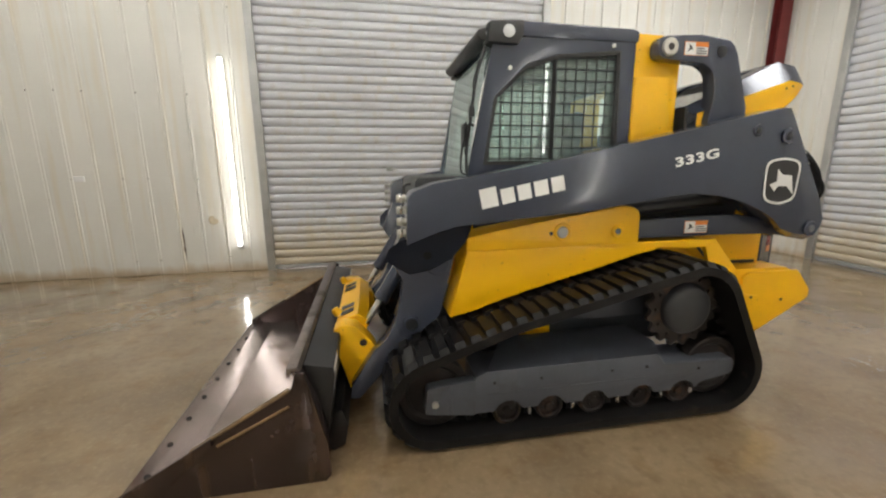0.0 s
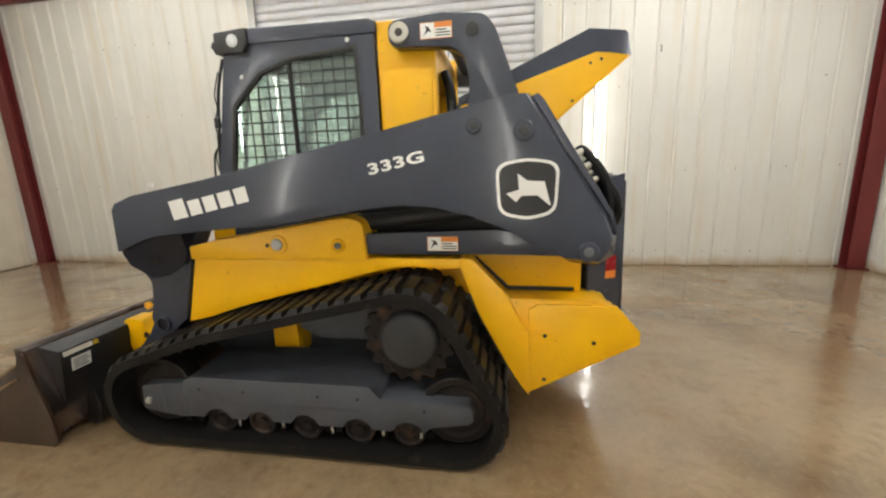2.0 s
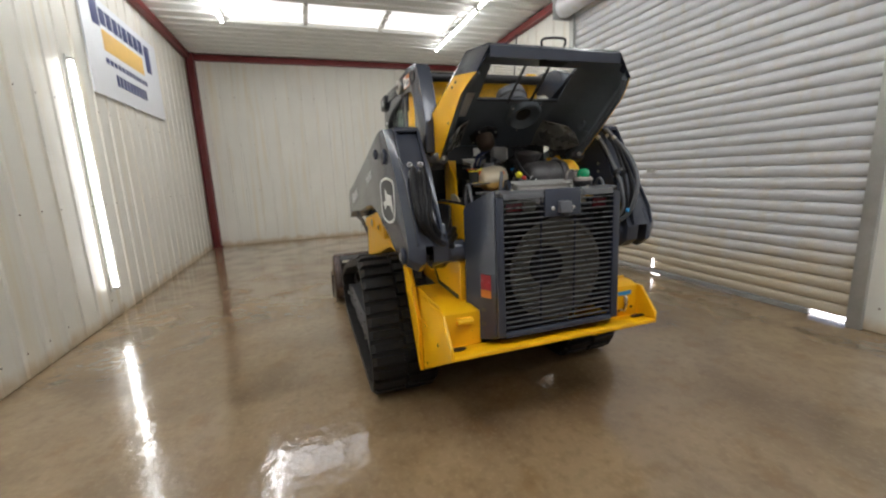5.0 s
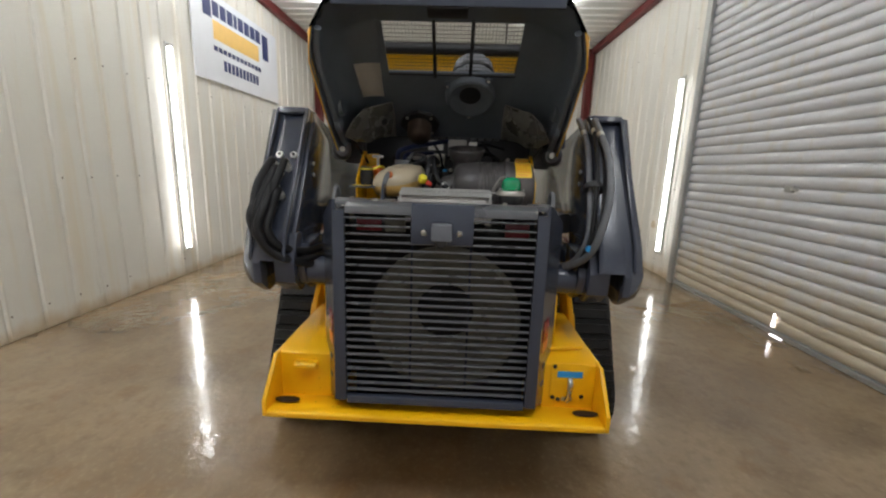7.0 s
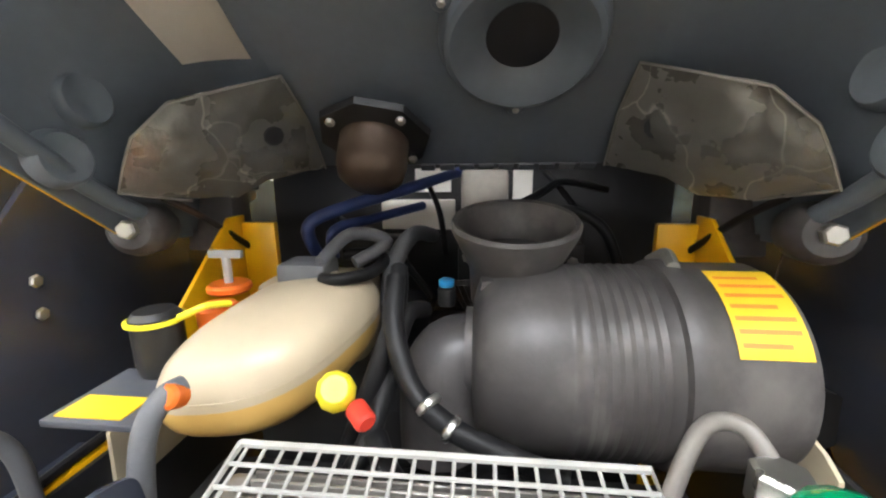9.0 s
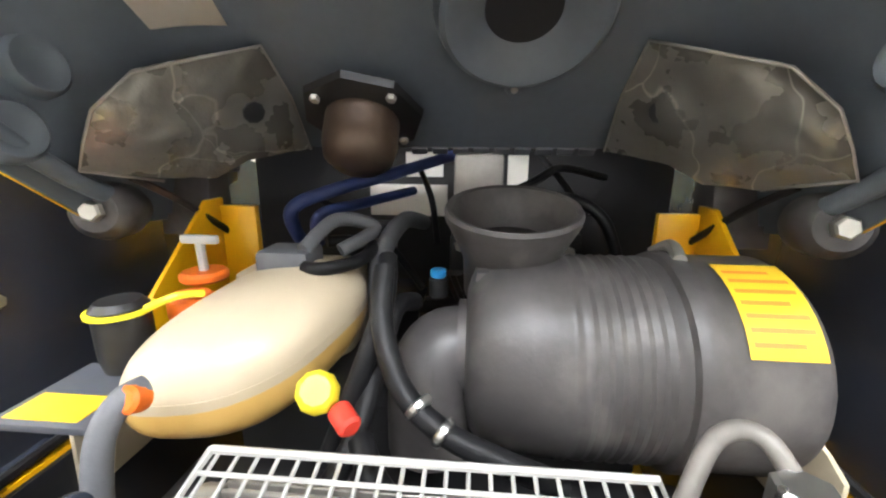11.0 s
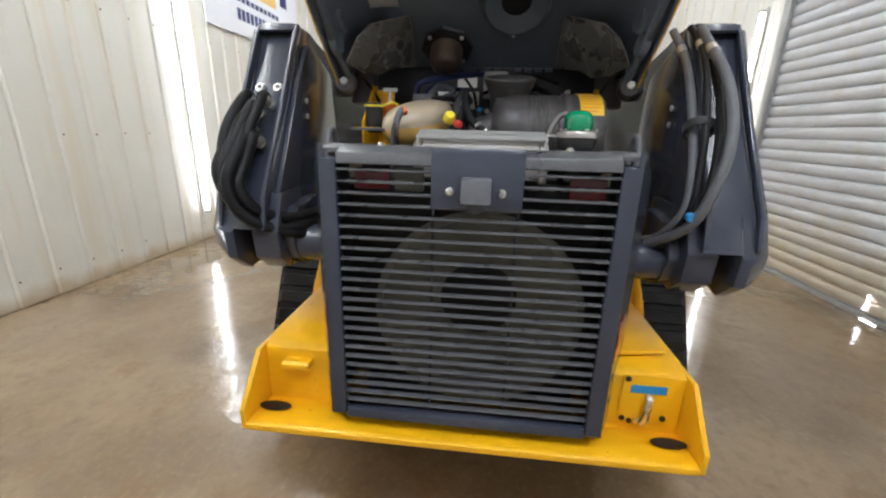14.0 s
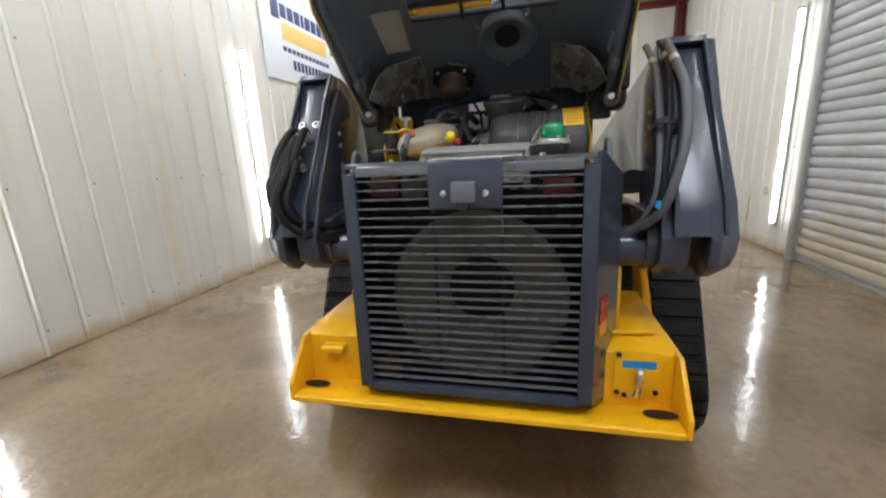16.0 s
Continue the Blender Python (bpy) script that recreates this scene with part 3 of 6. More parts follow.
def sign():
    s = thing("wall_sign", "white sign board with navy and gold bars", "sign", at=(-2.6, SOUTH + 0.03, 3.30))
    part("board", box(-1.28, 1.28, 0.0, 0.02, -0.60, 0.62, 0.004), SIGNW, s)
    y0, y1 = 0.0205, 0.0235
    # a first and a last tall block with lower ones between, as the company's name stands
    xs = [(-1.02, 0.20, 0.30), (-0.79, 0.16, 0.20), (-0.60, 0.16, 0.20), (-0.41, 0.16, 0.20), (-0.22, 0.09, 0.20), (-0.10, 0.16, 0.20), (0.09, 0.16, 0.20), (0.28, 0.16, 0.20), (0.47, 0.16, 0.20), (0.70, 0.22, 0.42)]
    for x, w, h in xs:
        z = 0.42 if h < 0.4 else 0.30
        part("name_block", box(-x - w, -x, y0, y1, z - h / 2, z + h / 2, 0.001), NAVY, s)
    part("gold_bar", box(-0.55, 0.80, y0, y1, 0.0, 0.26, 0.001), SIGNY, s)
    for k in range(12):
        part("small_block", box(0.72 - k * 0.12, 0.81 - k * 0.12, y0, y1, -0.16, -0.09, 0.001), NAVY, s)
    for k in range(10):
        part("number_bar", box(0.50 - k * 0.11, 0.58 - k * 0.11, y0, y1, -0.40, -0.25, 0.001), NAVY, s)
    return s


sign()


def patch_panel():
    p = thing("patch_panel", "tan painted patch board screwed to the end wall", "board", at=(WEST + 0.02, 5.2, 1.15))
    part("board", box(0.0, 0.015, -0.90, 0.72, -1.13, 1.13, 0.003), material("tan_board_paint", (0.72, 0.66, 0.54), 0.55, 0, 0.08, 3, 50, 0.05, streak=(0.6, 0.5, 0.36)), p)
    part("top_batten", box(0.015, 0.03, -0.86, 0.68, 1.08, 1.11, 0.002), WHITE, p)


patch_panel()
lk = thing("door_latch", "small grey latch on the roller door", "latch", at=(0.357, NORTH - 0.005, 1.46))
part("plate", box(-0.05, 0.05, -0.02, 0.0, -0.03, 0.03, 0.003), RAIL, lk)
part("bolt", box(0.03, 0.12, -0.03, -0.0205, -0.012, 0.012, 0.002), STEEL, lk)
bx = thing("wall_box", "small white box on the metal wall", "box", at=(-3.71, NORTH - 0.02, 1.36))
part("cover", box(-0.06, 0.06, -0.03, 0.0, -0.035, 0.035, 0.004), WHITE, bx)

hk = thing("wall_hook", "dark steel hook on the metal wall", "hook", at=(4.3, NORTH - 0.02, 2.9))
part("hook_bar", tube([(0, 0, 0.05), (0, -0.03, 0.03), (0, -0.035, -0.01), (0, -0.02, -0.03)], 0.006, 8, 4), DIRTY, hk)
# screw heads on the ribs, in level rows
random.seed(3)
bm = bmesh.new()


def screw(x, y, z, ax, ay):
    """A low hexagonal head on a wall whose inward way is (ax, ay)."""
    add_lathe(bm, [(0.0085, 0.0), (0.0085, 0.004), (0.004, 0.006), (0.0, 0.006)], (x, y, z), (ax, ay, 0), 6)


for z in (0.22, 1.35, 2.46, 3.55):
    n = int((EAST - WEST) / 0.305)
    for k in range(n):
        x = WEST + 0.30 + k * 0.305 + random.uniform(-0.004, 0.004)
        zz = z + random.uniform(-0.01, 0.01)
        if random.random() < 0.7:
            screw(x, SOUTH + 0.018, zz, 0, 1)
        if random.random() < 0.45 and not DOOR_W - 0.1 < x < DOOR_E + 0.1:
            screw(x, NORTH - 0.018, zz, 0, -1)
    for k in range(int((NORTH - SOUTH) / 0.305)):
        screw(WEST + 0.018, SOUTH + 0.30 + k * 0.305, z + random.uniform(-0.01, 0.01), 1, 0)
tagged(part("wall_screws", bm, BRASS), "rusty screw heads on the ribbed metal walls", "screws", "", "stuff")
# rust run and a dent beside the north wall lamp; the dent's shade is coloured in tan
rust = thing("rust_patch", "brown rust run, and a dent whose shadow is put in as tan", "rust stain", at=(-2.57, NORTH - 0.0195, 0.45))
q = bmesh.new()
random.seed(5)
edge = [(random.uniform(0.006, 0.018) * (1.0 - abs(k - 7) / 9), -0.26 + k * 0.037) for k in range(15)]
vs = [q.verts.new((w, -0.0015, z)) for w, z in edge] + [q.verts.new((-w * 0.8 + 0.006 * math.sin(k), -0.0015, z)) for k, (w, z) in reversed(list(enumerate(edge)))]
q.faces.new(vs)
part("rust_run", q, BRASS, rust)
part("dent", lathe([(0.0, 0.001), (0.03, 0.003), (0.055, 0.007), (0.07, 0.0)], (0.42, 0.004, 0.32), (0.2, -1, 0.2), 9), FOAM, rust)


# ---- the track loader: x along the hall, s across it from its middle line, z up ----
loader = thing("track_loader", "yellow and dark grey compact track loader with its engine hood raised", "track loader", at=(0, CY, 0))


def hull(circles, n=64):
    pts = sorted({(round(cx + r * math.cos(6.283185 * k / n), 5), round(cz + r * math.sin(6.283185 * k / n), 5)) for cx, cz, r in circles for k in range(n)})

    def half(ps):
        h = []
        for p in ps:
            while len(h) > 1 and (h[-1][0] - h[-2][0]) * (p[1] - h[-2][1]) - (h[-1][1] - h[-2][1]) * (p[0] - h[-2][0]) <= 0:
                h.pop()
            h.append(p)
        return h
    return half(pts)[:-1] + half(pts[::-1])[:-1]


def resample(loop, n):
    pts = [Vector((x, 0, z)) for x, z in loop]
    pts.append(pts[0])
    acc = [0.0]
    for a, b in zip(pts, pts[1:]):
        acc.append(acc[-1] + (b - a).length)
    out, i = [], 0
    for k in range(n):
        d = acc[-1] * k / n
        while acc[i + 1] < d:
            i += 1
        t = (d - acc[i]) / (acc[i + 1] - acc[i])
        p = pts[i].lerp(pts[i + 1], t)
        out.append((p, (pts[i + 1] - pts[i]).normalized()))
    return out


IDLER, REARIDLER, SPROCKET = (0.345, 0.277), (2.085, 0.264), (1.848, 0.655)
LUG, BELT = 0.024, 0.048
T_OUT, T_IN = 0.990, 0.535


def ring_loop(bm, outer, inner, y0, y1):
    n = len(outer)
    vs = [[bm.verts.new((x, y, z)) for x, z in p] for p in (outer, inner) for y in (y0, y1)]
    oa, ob_, ia, ib = vs
    for i in range(n):
        j = (i + 1) % n
        bm.faces.new((oa[i], oa[j], ia[j], ia[i]))
        bm.faces.new((ob_[i], ib[i], ib[j], ob_[j]))
        bm.faces.new((oa[i], ob_[i], ob_[j], oa[j]))
        bm.faces.new((ia[i], ia[j], ib[j], ib[i]))
    return bm


def lug_mesh():
    """One tread bar: two half bars set off against each other, flanks sloping."""
    bm = bmesh.new()
    for y0, y1, dx in ((-0.2275, -0.005, -0.012), (0.005, 0.2275, 0.012)):
        e0, e1 = (0.030, 0.006) if y0 < 0 and y1 < 0 else (0.006, 0.030)
        lo = [(-0.029 + dx, y0), (0.029 + dx, y0), (0.029 + dx, y1), (-0.029 + dx, y1)]
        hi = [(-0.025 + dx, y0 + e0), (0.025 + dx, y0 + e0), (0.025 + dx, y1 - e1), (-0.025 + dx, y1 - e1)]
        a = [bm.verts.new((x, y, -0.002)) for x, y in lo]
        b = [bm.verts.new((x, y, LUG)) for x, y in hi]
        bm.faces.new(a[::-1])
        bm.faces.new(b)
        for i in range(4):
            bm.faces.new((a[i], a[(i + 1) % 4], b[(i + 1) % 4], b[i]))
    return mesh_of("tread_lug", bm, RUBBER)


LUGMESH = lug_mesh()


def track(sg):
    y0, y1 = sorted((sg * T_OUT, sg * T_IN))
    path = hull([(*IDLER, 0.277 - LUG), (*REARIDLER, 0.264 - LUG), (*SPROCKET, 0.304 - LUG), (0.80, 0.52, 0.197 - LUG)], 96)
    pts = resample(path, 180)
    # the loop turns anticlockwise, so the way out lies to the right of its tangent
    outer = [(p.x, p.z) for p, t in pts]
    inner = [(p.x - t.z * BELT, p.z + t.x * BELT) for p, t in pts]
    tr = part("rubber_track", ring_loop(bmesh.new(), outer, inner, y0, y1), RUBBER, loader, "black rubber crawler track with bar tread")
    for p, t in resample(path, 62):
        lug = link("tread_lug", LUGMESH, tr)
        out = Vector((t.z, 0, -t.x))
        m = Matrix((t, Vector((0, 1, 0)), out)).transposed().to_4x4()
        m.translation = p + Vector((0, (y0 + y1) / 2, 0))
        lug.matrix_basis = m
    bm = bmesh.new()
    for p, t in resample(path, 62):
        c = Vector((p.x - t.z * (BELT + 0.018), 0, p.z + t.x * (BELT + 0.018)))
        for s in (-0.06, 0.06):
            mid = (y0 + y1) / 2 + s
            v = []
            for du, dn, dy in ((-0.022, -0.02, -0.02), (0.022, -0.02, -0.02), (0.022, -0.02, 0.02), (-0.022, -0.02, 0.02), (-0.012, 0.022, -0.012), (0.012, 0.022, -0.012), (0.012, 0.022, 0.012), (-0.012, 0.022, 0.012)):
                v.append(bm.verts.new((c.x + t.x * du - t.z * dn, mid + dy, c.z + t.z * du + t.x * dn)))
            for f in ((0, 1, 5, 4), (1, 2, 6, 5), (2, 3, 7, 6), (3, 0, 4, 7), (4, 5, 6, 7)):
                bm.faces.new([v[i] for i in f])
    tagged(part("guide_teeth", bm, RUBBER, tr), kind="stuff")
    mid = (y0 + y1) / 2
    # undercarriage: beam, wheels and the drive
    rollers = (0.748, 1.000, 1.268, 1.566, 1.838)
    beam = [(0.555, 0.17), (0.56, 0.385), (0.62, 0.412), (1.64, 0.418), (1.70, 0.348), (2.155, 0.342), (2.175, 0.32), (2.175, 0.255), (2.15, 0.238), (1.96, 0.205)]
    for x in reversed(rollers):
        beam += [(x + 0.088 * math.cos(a), 0.140 + 0.088 * math.sin(a)) for a in [radians(20 + 28 * k) for k in range(6)]]
    fr = part("track_frame", prism(beam, sg * (T_OUT - 0.055), sg * (T_OUT - 0.30), 0.006), FRAME, loader, "grey-painted undercarriage beam, scuffed")
    # top of the beam slopes up and inwards
    q = bmesh.new()
    lo = [(0.62, 0.413), (1.64, 0.4185), (1.70, 0.35)]
    hi = [(0.72, 0.50), (1.58, 0.515), (1.72, 0.43)]
    a = [q.verts.new((x, sg * (T_OUT - 0.058), z)) for x, z in lo]
    b = [q.verts.new((x, sg * (T_OUT - 0.19), z)) for x, z in hi]
    c = [q.verts.new((x, sg * (T_OUT - 0.28), z)) for x, z in hi]
    for p, r in ((a, b), (b, c)):
        for i in range(2):
            q.faces.new((p[i], p[i + 1], r[i + 1], r[i]))
    bmesh.ops.solidify(q, geom=q.faces[:], thickness=0.012)
    part("upper_beam", q, FRAME, fr)
    te = part("tensioner_end", prism(rounded([(0.285, 0.205), (0.295, 0.345), (0.40, 0.36), (0.56, 0.372), (0.556, 0.165), (0.36, 0.190)], 0.015), sg * (T_OUT - 0.05), sg * (T_OUT - 0.12), 0.008), FRAME, fr)
    part("weld_rib", box(0.415, 0.430, sg * (T_OUT - 0.05), sg * (T_OUT - 0.043), 0.188, 0.362, 0.003), FRAME, te)
    part("axle_nut", disc(0.020, 0.02, (0.335, sg * (T_OUT - 0.05), 0.262), (0, sg, 0), 6, 0.003), STEEL, fr)
    for x in (0.66, 0.93, 1.36, 1.58, 1.93):
        part("bolt", disc(0.009, 0.008, (x, sg * (T_OUT - 0.055), 0.345 if x < 1.7 else 0.30), (0, sg, 0), 6, 0.002), DIRTY, fr)
    for x0, x1, z in ((0.62, 1.60, 0.275),):
        part("side_fold", box(x0, x1, sg * (T_OUT - 0.055), sg * (T_OUT - 0.0515), z, z + 0.008, 0.0015), FRAME, fr)
    wheel = lambda r: [(0, 0), (r * 0.30, 0), (r * 0.34, 0.012), (r * 0.72, 0.016), (r * 0.80, 0.0), (r - 0.006, 0), (r, 0.006), (r, 0.07), (r - 0.02, 0.085), (r - 0.02, 0.13), (0, 0.13)]
    for nm, (cx, cz), r in (("front_idler", IDLER, 0.198), ("rear_idler", REARIDLER, 0.186)):
        part(nm, lathe(wheel(r), (cx, sg * (T_OUT - 0.125), cz), (0, -sg, 0), 36), DIRTY, fr, "dark oily steel idler wheel")
    for x in rollers:
        part("roller", lathe(wheel(0.082), (x, sg * (T_OUT - 0.078), 0.148), (0, -sg, 0), 24), DIRTY, fr)
    for x in (0.874, 1.134, 1.417, 1.702, 1.905):
        part("hanger_bolt", box(x - 0.007, x + 0.007, sg * (T_OUT - 0.075), sg * (T_OUT - 0.06), 0.125, 0.165, 0.003), STEEL, fr)
    # sprocket with teeth, on the drive motor
    bm = bmesh.new()
    teeth, ring = 17, []
    for k in range(teeth * 4):
        a = 6.283185 * k / (teeth * 4)
        r = (0.240, 0.240, 0.212, 0.212)[k % 4]
        ring.append((SPROCKET[0] + r * math.cos(a), SPROCKET[1] + r * math.sin(a)))
    add_prism(bm, ring, sg * (T_OUT - 0.135), sg * (T_OUT - 0.165))
    sp = part("drive_sprocket", bevel(bm, 0.004, 1), DIRTY, loader, "rust-brown toothed drive sprocket")
    part("motor_cap", lathe([(0, 0), (0.125, 0), (0.145, 0.012), (0.155, 0.03), (0.155, 0.14), (0, 0.14)], (SPROCKET[0] + 0.006, sg * (T_OUT - 0.085), SPROCKET[1]), (0, -sg, 0), 36), CAPGREY, sp)
    for k in range(12):
        a = 6.283185 * k / 12
        part("bolt", disc(0.012, 0.012, (SPROCKET[0] + 0.182 * math.cos(a), sg * (T_OUT - 0.135), SPROCKET[1] + 0.182 * math.sin(a)), (0, sg, 0), 6, 0.002), DIRTY, sp)
    part("motor_arm", prism([(1.15, 0.62), (1.22, 0.72), (1.70, 0.80), (1.72, 0.56), (1.28, 0.56)], sg * (T_OUT - 0.30), sg * (T_IN + 0.04), 0.015), FRAME, sp)


for sg in (-1, 1):
    track(sg)

# chassis
part("chassis", prism([(0.43, 0.78), (0.45, 1.02), (1.70, 1.06), (2.10, 1.02), (2.45, 0.92), (2.45, 0.78)], -0.50, 0.50, 0.012), YEL, loader, "yellow-painted loader chassis")
# lower half of the chassis, in the dark grey of the track beams
part("belly_frame", prism([(0.42, 0.40), (0.43, 0.7795), (2.45, 0.7795), (2.45, 0.34), (2.2, 0.30), (0.60, 0.30)], -0.497, 0.497, 0.012), FRAME, loader, "dark grey belly frame")
part("belly_mount", box(0.95, 1.11, -0.64, 0.64, 0.42, 0.66, 0.01), YEL, loader)
part("front_frame", box(0.50, 0.659, -0.46, 0.46, 1.025, 1.179, 0.008), YEL, loader)


def warning_decal(host, x, z, sg, s):
    """White pictogram square beside an orange bar over lines of small print, x and z at its low corner."""
    f = lambda x0, x1, z0, z1, d: box(x + x0, x + x1, sg * (s + d), sg * (s + d + 0.001), z + z0, z + z1, 0)
    part("decal_edge", f(-0.003, 0.158, -0.003, 0.073, 0.0), ORANGE, host)
    part("decal_white", f(0.0, 0.070, 0.0, 0.070, 0.0012), WHITE, host)
    part("pictogram", prism([(x + 0.015, z + 0.012), (x + 0.030, z + 0.040), (x + 0.022, z + 0.058), (x + 0.042, z + 0.050), (x + 0.056, z + 0.026), (x + 0.040, z + 0.032)], sg * (s + 0.0024), sg * (s + 0.0032), 0), INK, host)
    part("decal_orange", f(0.072, 0.155, 0.048, 0.070, 0.0012), ORANGE, host)
    part("decal_text", f(0.072, 0.155, 0.0, 0.046, 0.0012), WHITE, host)
    for k in range(3):
        part("text_bar", f(0.077, 0.150 if k < 2 else 0.13, 0.007 + 0.013 * k, 0.013 + 0.013 * k, 0.0024), INK, host)


def side_body(sg):
    # the yellow skirt over the track and the tower plate on it
    part("side_skirt", prism([(0.462, 0.645), (0.565, 1.035), (2.10, 1.035), (2.10, 0.985), (1.96, 0.985), (1.78, 0.992), (1.60, 0.955), (1.40, 0.898), (1.10, 0.822), (0.80, 0.742), (0.60, 0.675)], sg * 0.712, sg * 0.50, 0.006), YEL, loader, "yellow steel side skirt over the track")
    tw = part("tower_plate", prism(rounded([(0.555, 1.03), (0.555, 1.105), (0.70, 1.135), (1.50, 1.262), (1.60, 1.235), (1.605, 1.03)], [0, 0.01, 0.02, 0.05, 0.06, 0.01]), sg * 0.728, sg * 0.52, 0.006), YEL, loader, "yellow steel lift tower plate with pins")
    part("pin_boss", disc(0.054, 0.014, (1.112, sg * 0.728, 1.118), (0, sg, 0), 24, 0.006), YEL, tw)
    part("pin", disc(0.033, 0.022, (1.108, sg * 0.728, 1.118), (0, sg, 0), 18, 0.005), ALU, tw, "worn bright pin head")
    part("pin_keeper", disc(0.011, 0.008, (1.045, sg * 0.728, 1.112), (0, sg, 0), 8, 0.002), DIRTY, tw)
    part("pin_boss", disc(0.038, 0.014, (1.457, sg * 0.728, 1.112), (0, sg, 0), 24, 0.006), YEL, tw)
    part("bolt", disc(0.020, 0.020, (1.457, sg * 0.728, 1.112), (0, sg, 0), 6, 0.003), SCUFF, tw)
    # low link of the lift, with its warning decal
    lk = part("lower_link", prism(rounded([(1.56, 1.055), (1.56, 1.165), (2.30, 1.185), (2.74, 1.10), (2.72, 1.045), (2.30, 1.055)], 0.02), sg * 0.70, sg * 0.60, 0.008), GREY, loader, "dark grey lower lift link with a warning decal")
    warning_decal(lk, 1.935, 1.078, sg, 0.7002)
    # engine bay side and the rear fender
    part("engine_bay_side", prism([(1.60, 0.90), (1.60, 1.035), (2.735, 1.035), (2.735, 0.80), (2.28, 0.80), (2.14, 0.93), (2.05, 0.95)], sg * 0.505, sg * 0.466, 0.006), YEL, loader, "yellow engine bay side panel")
    # black sheet stands for the unlit space between arm and lower link
    part("engine_cover", box(1.62, 2.52, sg * 0.4655, sg * 0.482, 1.0355, 1.345, 0.003), BLACK, loader, "black sheet put in for the dark void under the lift arm")
    part("seam_strip", prism([(2.155, 1.005), (2.172, 1.005), (2.345, 0.836), (2.70, 0.8315), (2.70, 0.8095), (2.335, 0.8135)], sg * 0.511, sg * 0.5055, 0.001), INK, loader, "black rubber seam strip")
    part("bay_wall", prism([(2.05, 0.9), (2.05, 1.345), (2.40, 1.355), (2.72, 1.352), (2.735, 0.9)], sg * 0.465, sg * 0.452, 0.003), YEL, loader, "yellow inner wall of the engine bay")
    fd = part("rear_fender", prism([(2.27, 0.79), (2.33, 0.812), (2.80, 0.806), (2.86, 0.78), (2.86, 0.56), (2.44, 0.33), (2.36, 0.42)], sg * 0.655, sg * 0.44, 0.008), YEL, loader, "yellow rear fender and counterweight")
    part("side_plate", prism([(2.45, 0.755), (2.452, 0.278), (3.005, 0.580), (3.005, 0.645), (2.885, 0.785), (2.50, 0.785)], sg * 0.671, sg * 0.6555, 0.003), YEL, fd)
    part("front_flap", prism([(2.0995, 0.986), (2.0995, 1.034), (2.165, 1.034), (2.345, 0.836), (2.405, 0.70), (2.449, 0.64), (2.456, 0.275), (2.405, 0.345), (2.335, 0.46), (2.19, 0.74)], sg * 0.700, sg * 0.6725, 0.004), YEL, fd)
    # weld line along the fold of the fender
    part("weld_bead", tube([(2.35, sg * 0.701, 0.815), (2.405, sg * 0.701, 0.705), (2.45, sg * 0.690, 0.650), (2.52, sg * 0.674, 0.630), (2.585, sg * 0.673, 0.622)], 0.0045, 6, 4), YEL, fd)
    for x, z in ((2.535, 0.612), (2.535, 0.362), (2.782, 0.582)):
        part("bolt_hole", disc(0.011, 0.003, (x, sg * 0.671, z), (0, sg, 0), 12, 0.001), INK, fd)
    if sg < 0:
        part("step_lug", prism([(2.859, 0.722), (2.859, 0.752), (2.890, 0.752), (2.900, 0.744), (2.900, 0.728)], sg * 0.495, sg * 0.585, 0.003), YEL, fd)


for sg in (-1, 1):
    side_body(sg)
bm = bmesh.new()
add_prism(bm, [(2.44, 0.29), (2.44, 0.325), (2.86, 0.59), (2.995, 0.605), (3.01, 0.60), (3.01, 0.580), (2.975, 0.573)], -0.655, 0.655)
bp = part("bumper_plate", bevel(bm, 0.006), YEL, loader, "yellow rear bumper plate, scraped edge")
for sg in (-1, 1):
    part("tie_slot", plan_prism([(2.922 + 0.022 * math.sin(a), sg * 0.604 + 0.052 * math.cos(a)) for a in [6.283185 * k / 16 for k in range(16)]], 0.6045, 0.6062, 0), DIRTY, bp, "rusty oval tie-down slot")

# ---- lift arms ----
ARM = [(0.215, 1.10), (0.225, 1.33), (0.25, 1.365), (0.36, 1.405), (0.81, 1.478), (1.67, 1.652), (2.36, 1.800), (2.455, 1.800), (2.80, 1.262), (2.842, 1.155), (2.832, 1.068), (2.760, 1.015), (2.635, 1.035),
       (2.52, 1.105), (2.416, 1.165), (2.30, 1.222), (2.164, 1.276), (2.0, 1.315), (1.836, 1.329), (1.655, 1.312), (1.20, 1.245), (0.68, 1.205), (0.46, 1.185), (0.36, 1.155)]


def arm_solid(sg):
    """The arm's outline, its rear edge leaning in towards the outer face."""
    bm = bmesh.new()
    face = [(x - 0.035, z) if x > 2.44 and z > 1.03 else (x, z) for x, z in ARM]
    foot = [(x, max(z, 1.165) if x > 2.44 else z) for x, z in ARM]
    face = [(x, z + 0.035 if x > 2.5 and z < 1.08 else z) for x, z in face]
    rings = [[bm.verts.new((x, sg * s, z)) for x, z in p] for p, s in ((face, 0.848), (ARM, 0.790), (ARM, 0.762), (foot, 0.758), (foot, 0.66))]
    n = len(ARM)
    bm.faces.new(rings[0])
    bm.faces.new(rings[4][::-1])
    for a, b in zip(rings, rings[1:]):
        for i in range(n):
            bm.faces.new((a[i], b[i], b[(i + 1) % n], a[(i + 1) % n]))
    return bm


